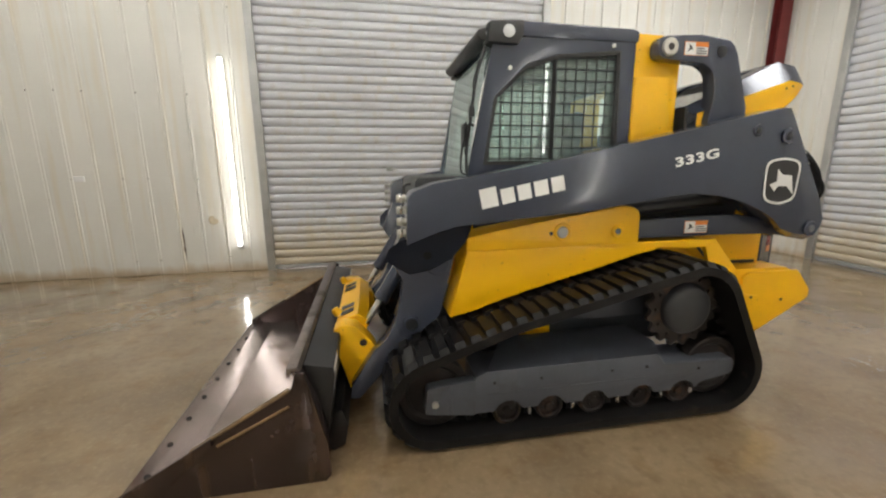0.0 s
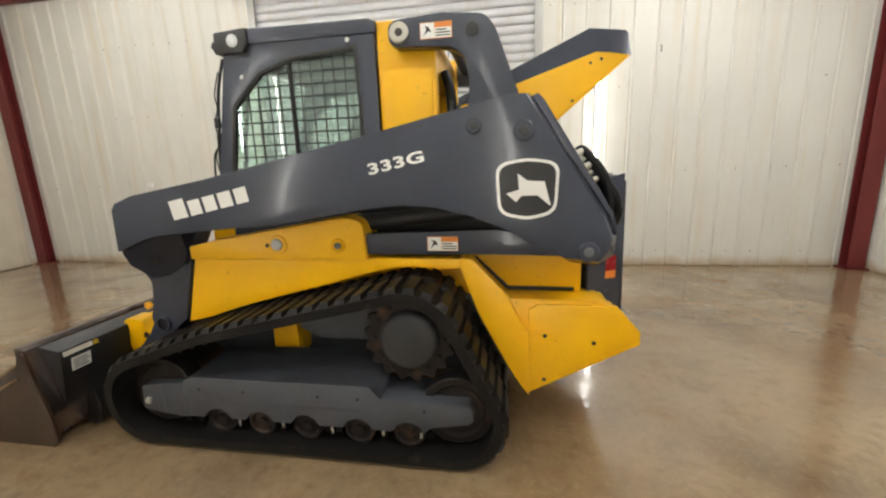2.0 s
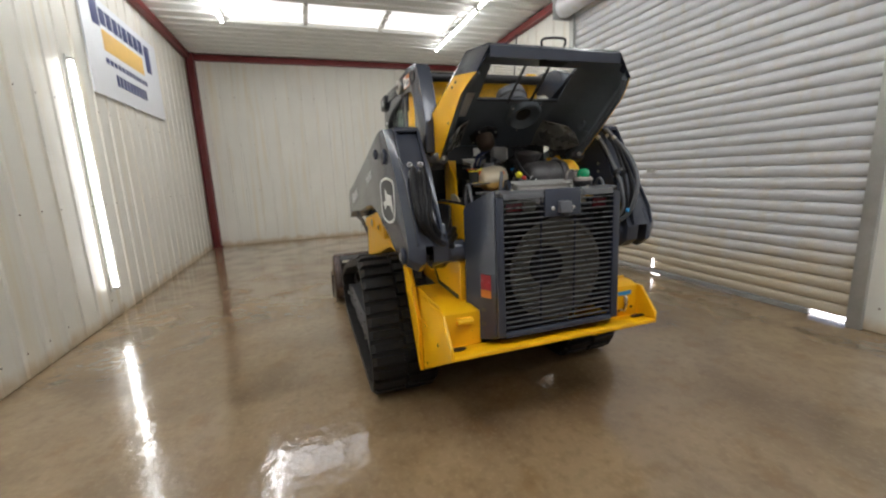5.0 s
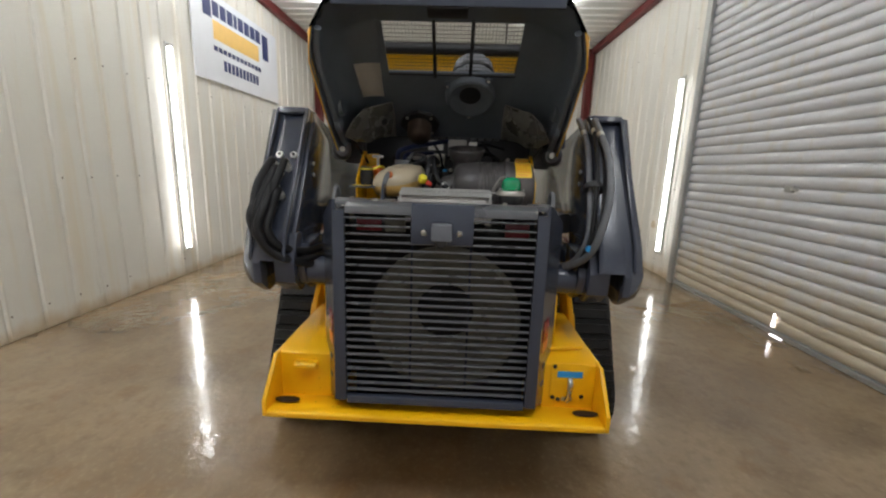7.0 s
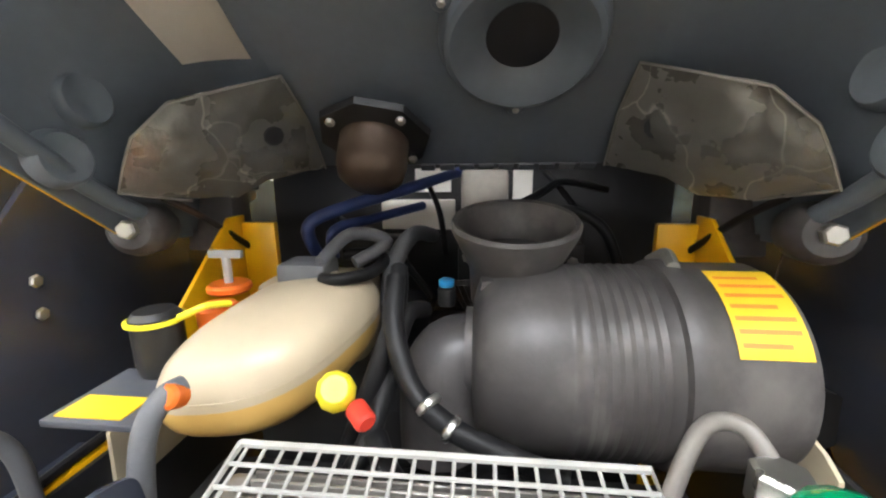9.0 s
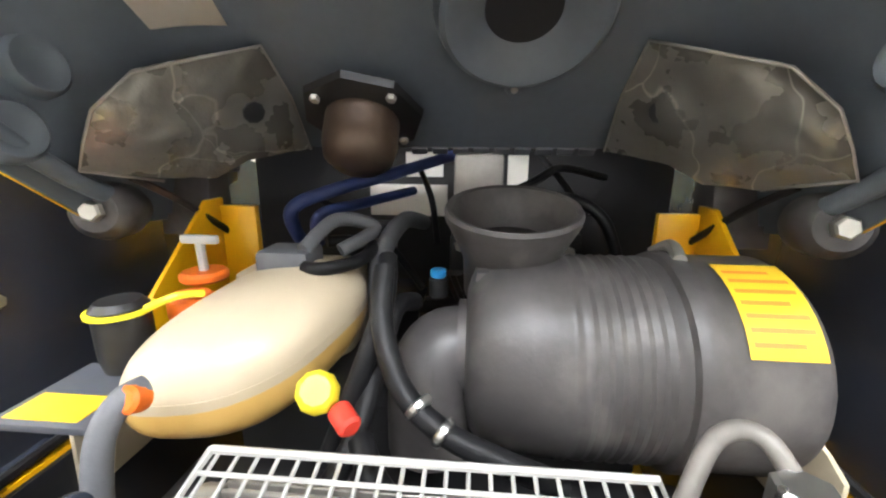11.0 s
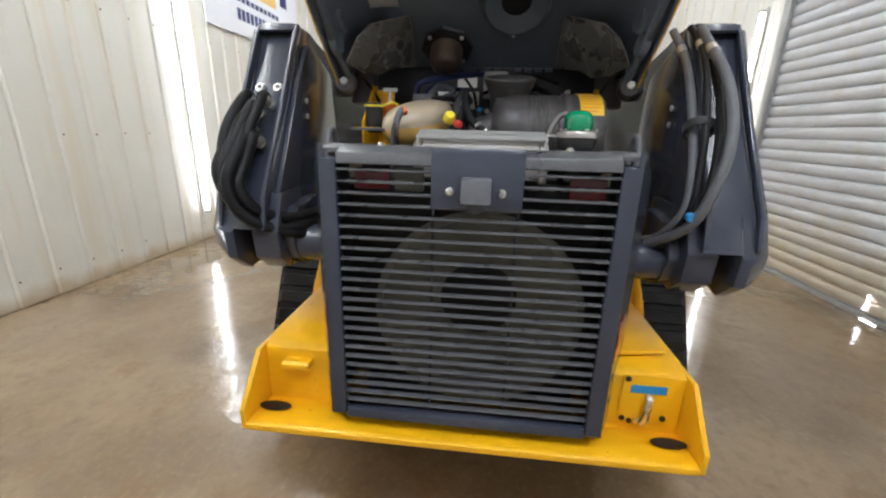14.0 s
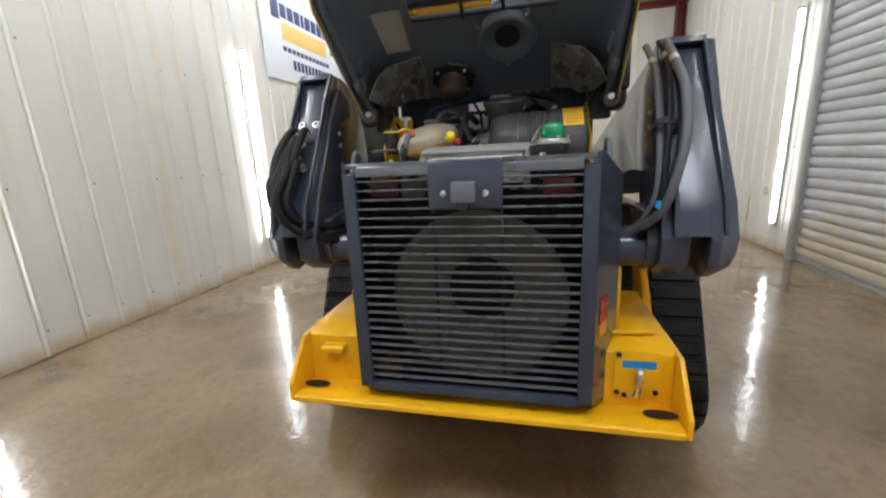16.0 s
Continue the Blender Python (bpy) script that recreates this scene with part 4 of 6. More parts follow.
def lift_arm(sg):
    shell = bevel(arm_solid(sg), 0.007, 2)
    for x in (2.27, 2.59):
        bmesh.ops.bisect_plane(shell, geom=shell.verts[:] + shell.edges[:] + shell.faces[:], plane_co=(x, 0, 0), plane_no=(1, 0, 0))
    arm = part("lift_arm", shell, GREY, loader, "dark grey steel lift arm with white lettering blocks", 24)
    part("lower_leg", prism([(0.23, 1.20), (0.60, 1.22), (0.52, 1.08), (0.47, 0.88), (0.405, 0.64), (0.30, 0.56), (0.18, 0.545), (0.155, 0.64), (0.19, 0.75), (0.205, 0.87), (0.14, 0.98), (0.18, 1.08)], sg * 0.675, sg * 0.55, 0.010), GREY, arm)
    part("inner_lobe", prism([(2.50, 1.27), (2.775, 1.27), (2.825, 1.155), (2.815, 1.070), (2.750, 1.018), (2.63, 1.040), (2.50, 1.15)], sg * 0.712, sg * 0.628, 0.006), GREY, arm)
    q = bmesh.new()
    edge = [(0.185, 0.800, 1.115), (0.40, 0.800, 1.175), (0.575, 0.800, 1.205), (0.545, 0.735, 1.08), (0.475, 0.700, 0.985), (0.36, 0.690, 0.925), (0.24, 0.690, 0.905), (0.12, 0.705, 0.985), (0.125, 0.745, 1.06)]
    hub_v = q.verts.new((0.34, sg * 0.738, 1.045))
    ring_v = [q.verts.new((x, sg * y, z)) for x, y, z in edge]
    for i in range(len(ring_v)):
        q.faces.new((ring_v[i], ring_v[(i + 1) % len(ring_v)], hub_v))
    bmesh.ops.solidify(q, geom=q.faces[:], thickness=0.014)
    part("leg_gusset", q, GREY, arm)
    part("leg_foot", prism([(0.40, 0.66), (0.30, 0.545), (0.16, 0.455), (0.06, 0.30), (-0.06, 0.165), (-0.12, 0.17), (-0.105, 0.25), (0.02, 0.44), (0.10, 0.52), (0.16, 0.62)], sg * 0.66, sg * 0.5655, 0.008), GREY, arm)
    # flat matt black discs give the darkness inside these two holes
    for x, z, r, s in ((0.247, 0.612, 0.0345, 0.676), (0.335, 1.02, 0.022, 0.739)):
        part("pin_hole", disc(r, 0.004, (x, sg * s, z), (0, sg, 0), 20, 0.001), HUB, arm)
    part("pin_tube", lathe([(0.035, 0.0), (0.035, 0.02), (0.046, 0.02), (0.049, 0.015), (0.049, -0.05), (0.035, -0.05)], (0.247, sg * 0.675, 0.612), (0, sg, 0), 24), GREY, arm)
    for x, z, r, h in ((2.415, 1.645, 0.046, 0.018), (2.195, 1.672, 0.034, 0.012), (2.707, 1.098, 0.048, 0.020)):
        part("pin_boss", disc(r, h, (x, sg * 0.848, z), (0, sg, 0), 24, 0.006), GREY, arm)
        part("pin_core", disc(r * 0.48, h + 0.004, (x, sg * 0.848, z), (0, sg, 0), 16, 0.003), INK if z > 1.3 else SCUFF, arm)
    # rear of the arm: a shallow channel between two lips
    lip = [(2.45, 1.795), (2.478, 1.805), (2.505, 1.775), (2.82, 1.268), (2.839, 1.18), (2.833, 1.165), (2.80, 1.262)]
    for s0, s1 in ((0.806, 0.794), (0.672, 0.658)):
        part("rear_lip", prism(lip, sg * s0, sg * s1, 0.003), GREY, arm)
    part("top_lip", prism([(2.455, 1.7885), (2.462, 1.803), (2.480, 1.806), (2.500, 1.782), (2.492, 1.775)], sg * 0.7935, sg * 0.6725, 0.002), GREY, arm)
    part("inner_web", prism(rounded([(2.16, 1.42), (2.20, 1.68), (2.44, 1.755), (2.58, 1.60), (2.78, 1.24), (2.80, 1.12), (2.70, 1.06), (2.50, 1.14)], 0.03), sg * 0.657, sg * 0.640, 0.004), GREY, arm)
    part("inner_plate", prism(rounded([(2.56, 1.24), (2.74, 1.22), (2.79, 1.13), (2.755, 1.05), (2.68, 1.01), (2.58, 1.08)], 0.02), sg * 0.650, sg * 0.598, 0.004), GREY, arm)
    for x, z in ((2.515, 1.554), (2.517, 1.503)):
        part("web_bolt", disc(0.010, 0.008, (x, sg * 0.640, z), (0, -sg, 0), 6, 0.002), ZINC, arm)
    # white letter blocks along the arm's slope
    slope = math.atan2(0.174, 0.86)
    d = Vector((math.cos(slope), 0, math.sin(slope)))
    up = Vector((-math.sin(slope), 0, math.cos(slope)))
    o = Vector((0.605, 0, 1.272))
    for k, (a, w, h) in enumerate(((0.0, 0.100, 0.100), (0.110, 0.080, 0.078), (0.201, 0.080, 0.078), (0.292, 0.085, 0.078), (0.388, 0.080, 0.078))):
        q = bmesh.new()
        pr = [o + d * (a + x) + up * z for x, z in ((0, 0), (w * 0.9, 0), (w * 0.9, h), (0, h))]
        q.faces.new([q.verts.new((p.x, sg * 0.8495, p.z)) for p in pr])
        part("letter_block", q, WHITE, arm)
    # round-cornered badge with a plain light shape
    c = Vector((2.431, 0, 1.394))
    shape = rounded([(-0.115, 0.105), (0.0, 0.125), (0.115, 0.105), (0.105, -0.11), (0.0, -0.135), (-0.105, -0.11)], [0.05, 0.03, 0.05, 0.05, 0.03, 0.05], 5)
    ring = [(c.x + x * 1.24, c.z + z * 1.07) for x, z in shape]
    part("badge_field", prism([(c.x + (x - c.x) * 0.93, c.z + (z - c.z) * 0.93) for x, z in ring], sg * 0.8485, sg * 0.8505, 0), INK, arm)
    part("badge_rim", ring_prism(ring, [(c.x + (x - c.x) * 0.90, c.z + (z - c.z) * 0.90) for x, z in ring], sg * 0.8485, sg * 0.8515, 0), WHITE, arm)
    blob = [(x * 1.25, z * 1.12) for x, z in ((-0.075, -0.02), (-0.03, -0.005), (-0.035, 0.06), (0.0, 0.03), (0.06, 0.025), (0.085, -0.075), (0.035, -0.03), (-0.02, -0.03), (-0.04, -0.055))]
    part("badge_shape", prism([(c.x + x, c.z + z) for x, z in blob], sg * 0.8506, sg * 0.852, 0), WHITE, arm)
    for k, ch in enumerate("333G"):
        txt = bpy.data.curves.new("arm_digit", "FONT")
        txt.body, txt.size, txt.extrude, txt.offset = ch, 0.112, 0.0006, 0.0035
        tob = new("arm_digit", txt)
        me = bpy.data.meshes.new_from_object(tob)
        bpy.data.objects.remove(tob)
        me.materials.append(WHITE)
        num = link("arm_digit", me, arm)
        way = 0.0645 * k
        if sg < 0:
            num.matrix_basis = Matrix.Translation((1.695 + way * d.x, -0.8500, 1.475 + way * d.z)) @ Euler((radians(90), -slope, 0)).to_matrix().to_4x4() @ Matrix.Diagonal((1.07, 0.62, 1, 1))
        else:
            num.matrix_basis = Matrix.Translation((2.06 - way * d.x, 0.8500, 1.545 - way * d.z)) @ Euler((radians(90), slope, radians(180))).to_matrix().to_4x4() @ Matrix.Diagonal((1.07, 0.62, 1, 1))
    # upper link from the cab post down into the arm
    up_l = rounded([(1.745, 2.105), (1.745, 2.225), (2.02, 2.245), (2.235, 2.222), (2.285, 2.16), (2.40, 1.84), (2.40, 1.66), (2.12, 1.66), (2.155, 1.90), (2.13, 2.04), (2.06, 2.085)], [0.05, 0.05, 0.02, 0.05, 0.04, 0.02, 0, 0, 0.05, 0.08, 0.03])
    ul = part("upper_link", prism(up_l, sg * 0.565, sg * 0.475, 0.010), GREY, loader, "dark grey upper lift link with a warning decal")
    part("pin_head", disc(0.050, 0.022, (1.807, sg * 0.565, 2.163), (0, sg, 0), 24, 0.005), ZINC, ul, "bright steel pin head")
    part("pin_core", disc(0.020, 0.026, (1.807, sg * 0.565, 2.163), (0, sg, 0), 16, 0.003), DIRTY, ul)
    part("link_hole", disc(0.034, 0.004, (2.172, sg * 0.565, 2.155), (0, sg, 0), 20, 0.001), INK, ul)
    warning_decal(ul, 1.915, 2.128, sg, 0.5652)
    # the rear of the arm is folded a little inwards
    for ob in [arm] + list(arm.children):
        if ob.name.split(".")[0] != "arm_digit":
            for v in ob.data.vertices:
                v.co.y -= sg * min(0.032, 0.10 * max(0.0, v.co.x - 2.27))
    # lift cylinder between tower and arm
    part("lift_cylinder", tube([(1.45, sg * 0.58, 1.20), (2.38, sg * 0.60, 1.30)], 0.05, 18, 1), BLACK, arm)


for sg in (-1, 1):
    lift_arm(sg)
part("arm_cross_tube", disc(0.07, 1.36, (0.40, -0.68, 0.96), "y", 24), GREY, loader)
for sg in (-1, 1):
    part("rear_pivot_tube", disc(0.065, 0.20, (2.70, sg * 0.47, 1.10), (0, sg, 0), 24), GREY, loader)

# ---- cab ----
cab = part("cab_floor", box(0.66, 1.62, -0.47, 0.47, 1.04, 1.44, 0.01), GREY, loader, "dark grey cab base")
SIDE_OUT = [(0.61, 1.40), (0.755, 2.15), (0.80, 2.225), (1.20, 2.245), (1.648, 2.25), (1.648, 1.40)]
SIDE_IN = [(0.715, 1.50), (0.775, 1.875), (0.965, 2.055), (1.16, 2.115), (1.545, 2.150), (1.565, 1.50)]
for sg in (-1, 1):
    sf = part("cab_side", ring_prism(SIDE_OUT, SIDE_IN, sg * 0.488, sg * 0.44, 0.006), GREY, loader, "dark grey cab side frame round a guarded window")
    part("window_pane", prism([(x, z) for x, z in SIDE_IN], sg * 0.450, sg * 0.455, 0), CABGLASS, sf).visible_shadow = False
    part("window_seal", ring_prism(SIDE_IN, [(1.16 + (x - 1.16) * 0.955, 1.80 + (z - 1.80) * 0.945) for x, z in SIDE_IN], sg * 0.4885, sg * 0.462, 0.002), BLACK, sf)
    part("window_bar", box(1.13, 1.155, sg * 0.475, sg * 0.46, 1.50, 2.11, 0.002), BLACK, sf)
    # wire guard
    def top_at(x):
        pts = SIDE_IN[:5]
        for (xa, za), (xb, zb) in zip(pts, pts[1:]):
            if xa <= x <= xb:
                return za + (zb - za) * (x - xa) / (xb - xa)
        return pts[-1][1]
    wg = part("window_guard", ring_prism([(1.16 + (x - 1.16) * 1.012, 1.80 + (z - 1.80) * 1.012) for x, z in SIDE_IN], [(1.16 + (x - 1.16) * 0.985, 1.80 + (z - 1.80) * 0.982) for x, z in SIDE_IN], sg * 0.492, sg * 0.4885, 0.001), BLACK, sf, "black wire guard mesh")
    for k in range(13):
        x = 0.745 + k * 0.066
        part("guard_wire", tube([(x, sg * 0.481, 1.50), (x, sg * 0.481, top_at(x))], 0.0040, 5, 1), BLACK, sf)
    for k in range(10):
        z = 1.53 + k * 0.064
        x0 = 0.72 + max(0.0, (z - 1.53)) * 0.17
        if z > 1.875:
            x0 = 0.775 + (z - 1.875) * 1.15
        part("guard_wire", tube([(x0, sg * 0.476, z), (1.56, sg * 0.476, z)], 0.0040, 5, 1), BLACK, sf)
    for x, z in ((0.86, 2.035), (1.50, 2.178)):
        part("bolt", disc(0.012, 0.010, (x, sg * 0.488, z), (0, sg, 0), 8, 0.002), WHITE, sf)
rf = part("cab_roof", prism([(0.72, 2.20), (0.745, 2.262), (0.90, 2.285), (1.62, 2.275), (1.66, 2.26), (1.66, 2.20)], -0.50, 0.50, 0.015), GREY, loader, "dark grey cab roof with work lamps at its corners")
part("roof_visor", prism([(0.668, 2.208), (0.68, 2.238), (0.76, 2.26), (0.76, 2.178), (0.70, 2.178)], -0.47, 0.47, 0.012), BLACK, rf)
for sg in (-1, 1):
    part("lamp_housing", prism([(0.72, 2.16), (0.73, 2.27), (0.93, 2.283), (0.93, 2.205), (0.90, 2.155)], sg * 0.515, sg * 0.40, 0.012), BLACK, rf, "black work lamp housing")
    part("lamp_lens", lathe([(0, 0.012), (0.025, 0.008), (0.034, 0.0), (0.034, -0.004), (0, -0.004)], (0.842, sg * 0.517, 2.220), (0, sg, 0), 24), LAMPLENS, rf, "round clear work lamp lens")
    part("lamp_lens", lathe([(0, 0.010), (0.030, 0.006), (0.042, 0.0), (0.042, -0.004), (0, -0.004)], (0.722, sg * 0.43, 2.215), (-1, 0, 0), 24), LAMPLENS, rf)
# front glass, pillars and mirror
part("windscreen", prism([(0.635, 1.42), (0.745, 2.14), (0.752, 2.14), (0.642, 1.42)], -0.43, 0.43, 0), CABGLASS, loader, "green-tinted front glass").visible_shadow = False
part("cab_rear_wall", box(1.60, 1.64, -0.44, 0.44, 1.44, 1.62, 0.004), GREY, loader)
for sg in (-1, 1):
    part("rear_pillar", box(1.60, 1.645, sg * 0.27, sg * 0.437, 1.62, 2.20, 0.004), BLACK, loader)
part("rear_header", box(1.60, 1.645, -0.2695, 0.2695, 1.98, 2.20, 0.004), BLACK, loader)
part("mirror", prism(rounded([(0.605, 1.60), (0.605, 1.73), (0.625, 1.75), (0.635, 1.60)], 0.01), -0.44, -0.35, 0.006), BLACK, loader, "small black cab mirror")
part("mirror_arm", tube([(0.63, -0.40, 1.70), (0.65, -0.40, 1.73), (0.685, -0.42, 1.72)], 0.009, 8), BLACK, loader)
seat = part("operator_seat", prism(rounded([(0.98, 1.44), (0.98, 1.52), (1.30, 1.53), (1.40, 1.84), (1.49, 1.84), (1.46, 1.44)], 0.05), -0.23, 0.23, 0.03), SEAT, loader, "dark cloth operator seat")
part("door_edge_rod", tube([(0.725, -0.452, 2.15), (0.672, -0.455, 1.98), (0.640, -0.456, 1.75), (0.618, -0.456, 1.56), (0.622, -0.456, 1.42)], 0.009, 8, 5), BLACK, loader, "black rod along the cab door edge")
part("door_pull", tube([(0.635, -0.462, 1.66), (0.596, -0.464, 1.62), (0.580, -0.464, 1.50), (0.588, -0.464, 1.45), (0.625, -0.462, 1.44)], 0.006, 8, 5), BLACK, loader, "black bent door pull")
part("door_latch_box", box(0.628, 0.662, -0.474, -0.452, 1.77, 1.83, 0.005), BLACK, loader)
part("door_cable", tube([(0.690, -0.462, 2.08), (0.652, -0.466, 1.96), (0.655, -0.464, 1.88), (0.628, -0.466, 1.80), (0.634, -0.464, 1.70), (0.605, -0.466, 1.60), (0.618, -0.464, 1.50)], 0.0035, 6, 6), HOSE, loader)
part("grab_bar", tube([(0.70, -0.36, 1.42), (0.74, -0.36, 1.70), (0.80, -0.36, 2.0)], 0.014, 8), STEEL, loader)
# yellow posts behind the cab
for sg in (-1, 1):
    ps = part("rear_post", prism([(1.655, 1.40), (1.655, 2.262), (1.97, 2.255), (1.972, 1.40)], sg * 0.47, sg * 0.40, 0.008), YEL, loader, "yellow steel post behind the cab")
    part("post_cover", plan_prism([(1.806 + 0.146 * math.cos(math.pi * k / 14), sg * (0.4705 + 0.032 * math.sin(math.pi * k / 14))) for k in range(15)], 1.42, 2.01, 0.002), YEL, ps, "rounded yellow post cover")
part("post_bridge", box(1.70, 1.96, -0.395, 0.395, 2.02, 2.20, 0.01), YEL, loader, "yellow crossbeam behind the cab")
part("cross_bar", disc(0.032, 0.94, (2.03, -0.47, 2.19), "y", 16), BLACK, loader)
part("aerial", tube([(1.93, 0.30, 2.25), (1.97, 0.30, 2.52)], 0.004, 6, 1), BLACK, loader)


# ---- raised hood ----
HS, HT = 0.512, 0.43   # half widths at the side panels and at the top plate
SL = math.atan2(2.136 - 1.848, 2.743 - 2.08)
UX, UZ = math.cos(SL), math.sin(SL)


def slab(bm, u0, u1, s0, s1, lift=0.0, thick=0.012):
    """A plate in the plane of the hood's top, u metres from its front edge."""
    v = []
    for u, s, n in ((u0, s0, 0), (u1, s0, 0), (u1, s1, 0), (u0, s1, 0), (u0, s0, 1), (u1, s0, 1), (u1, s1, 1), (u0, s1, 1)):
        h = lift + n * thick
        v.append(bm.verts.new((2.08 + UX * u - UZ * h, s, 1.848 + UZ * u + UX * h)))
    for f in ((3, 2, 1, 0), (4, 5, 6, 7), (0, 1, 5, 4), (1, 2, 6, 5), (2, 3, 7, 6), (3, 0, 4, 7)):
        bm.faces.new([v[i] for i in f])
    return bm


hood_top = bmesh.new()
U1 = (2.743 - 2.08) / UX
WA, WB = (2.37 - 2.08) / UX, (2.695 - 2.08) / UX
for a, b, c, d in ((0, WA, -HT, HT), (WB, U1, -HT, HT), (WA, WB, -HT, -0.30), (WA, WB, 0.30, HT)):
    slab(hood_top, a, b, c, d)
add_prism(hood_top, [(2.742, 2.136), (2.745, 2.150), (2.925, 2.140), (2.940, 2.125), (2.936, 2.075), (2.925, 2.075), (2.922, 2.123)], -HT, HT)
for v in hood_top.verts:
    if v.co.x > 2.80:
        v.co.y *= 0.90
hood = part("hood", hood_top, GREY, loader, "dark grey engine hood, raised, black inside")
RIM = [(2.10, 1.64), (2.30, 1.595), (2.45, 1.615), (2.63, 1.755), (2.95, 2.02)]


def rim_z(x):
    """Height of the hood's lower rim."""
    for (xa, za), (xb, zb) in zip(RIM, RIM[1:]):
        if x <= xb:
            return za + (zb - za) * (x - xa) / (xb - xa)
    return RIM[-1][1]


def rear_in(x):
    """The hood draws in towards its rear end."""
    return 1.0 - 0.10 * max(0.0, min(1.0, (x - 2.80) / 0.13)) ** 1.5


def under_z(x):
    """Height of the moulded lining in the hood's middle; it rises to the top plate at the rear."""
    return min(1.715 + 0.74 * (x - 2.17), 2.108)


SECTION = ((0.29, 0.0), (0.315, 0.012), (0.36, 0.055), (0.40, 0.105), (0.435, 0.18), (0.462, 0.34), (0.478, 0.55), (0.486, 0.78), (0.492, 1.0))
XS = [2.17 + 0.025 * k for k in range(31)]
for sg in (-1, 1):
    q = bmesh.new()
    rows = []
    for x in XS:
        drop = max(0.02, under_z(x) - rim_z(x))
        rows.append([q.verts.new((x, sg * s * rear_in(x), under_z(x) - f * drop)) for s, f in SECTION])
    for a, b in zip(rows, rows[1:]):
        for i in range(len(SECTION) - 1):
            q.faces.new((a[i], b[i], b[i + 1], a[i + 1]))
    part("moulded_lining", q, LINER, hood, "dark grey moulded lining inside the raised hood", 50)
W0, W1, WL, WR = 2.505, 2.698, -0.265, 0.292   # the screened opening in the lining


def lining(bm, x0, x1, s0, s1, drop=0.0, thick=0.008):
    """A plate in the plane of the lining."""
    v = [bm.verts.new((x, s, under_z(x) - drop + h)) for h in (0, thick) for x, s in ((x0, s0), (x1, s0), (x1, s1), (x0, s1))]
    for f in ((3, 2, 1, 0), (4, 5, 6, 7), (0, 1, 5, 4), (1, 2, 6, 5), (2, 3, 7, 6), (3, 0, 4, 7)):
        bm.faces.new([v[i] for i in f])
    return bm


for x0, x1, s0, s1 in ((2.17, W0, -0.29, 0.29), (W1, 2.925, -0.29, 0.29), (W0, W1, -0.29, WL), (W0, W1, WR, 0.298)):
    part("lining_panel", lining(bmesh.new(), x0, x1, s0, s1), LINER, hood, "", 20)
for s in (-0.060, 0.094):
    part("screen_bar", lining(bmesh.new(), W0 - 0.012, W1 + 0.012, s - 0.007, s + 0.007, 0.010, 0.009), BLACK, hood)
part("screen_edge", lining(bmesh.new(), W0 - 0.006, W0, WL, WR, 0.007, 0.007), BLACK, hood)
q = bmesh.new()
for k in range(40):
    s = WL + (k + 0.5) * (WR - WL) / 40
    lining(q, W0, W1, s - 0.0005, s + 0.0005, -0.004, 0.001)
for k in range(14):
    x = W0 + (k + 0.5) * (W1 - W0) / 14
    lining(q, x - 0.0004, x + 0.0004, WL, WR, -0.006, 0.001)
tagged(part("screen_mesh", q, BLACK, hood, "fine black wire screen"), kind="stuff")
# serrated lower edge of the lining
for k in range(9):
    s = -0.085 + k * 0.041
    part("edge_tab", lining(bmesh.new(), 2.158, 2.172, s, s + 0.030, 0.004, 0.007), SCUFF, hood)
for sg in (-1, 1):
    part("rim_roll", tube([(x, sg * 0.480 * rear_in(x), z + 0.012) for x, z in ((2.40, 1.61), (2.50, 1.662), (2.63, 1.765), (2.78, 1.89), (2.85, 1.945), (2.915, 1.995))], 0.013, 14, 4), LINER, hood)
    for x, z in ((2.515, 1.806), (2.558, 1.730)):
        part("moulded_ring", lathe([(0.0, 0.003), (0.018, 0.003), (0.024, 0.007), (0.031, 0.008), (0.036, 0.003), (0.038, -0.012)], (x, sg * 0.474, z), (0.1, -sg, 0.12), 20), LINER, hood)
part("lip_handle", tube([(2.935, -0.10, 2.135), (2.95, -0.10, 2.165), (2.95, 0.02, 2.172), (2.935, 0.03, 2.138)], 0.006, 8, 4), BLACK, hood)
part("latch_block", prism([(2.86, 2.06), (2.86, 2.12), (2.925, 2.118), (2.925, 2.07)], -0.07, 0.07, 0.006), BLACK, hood)
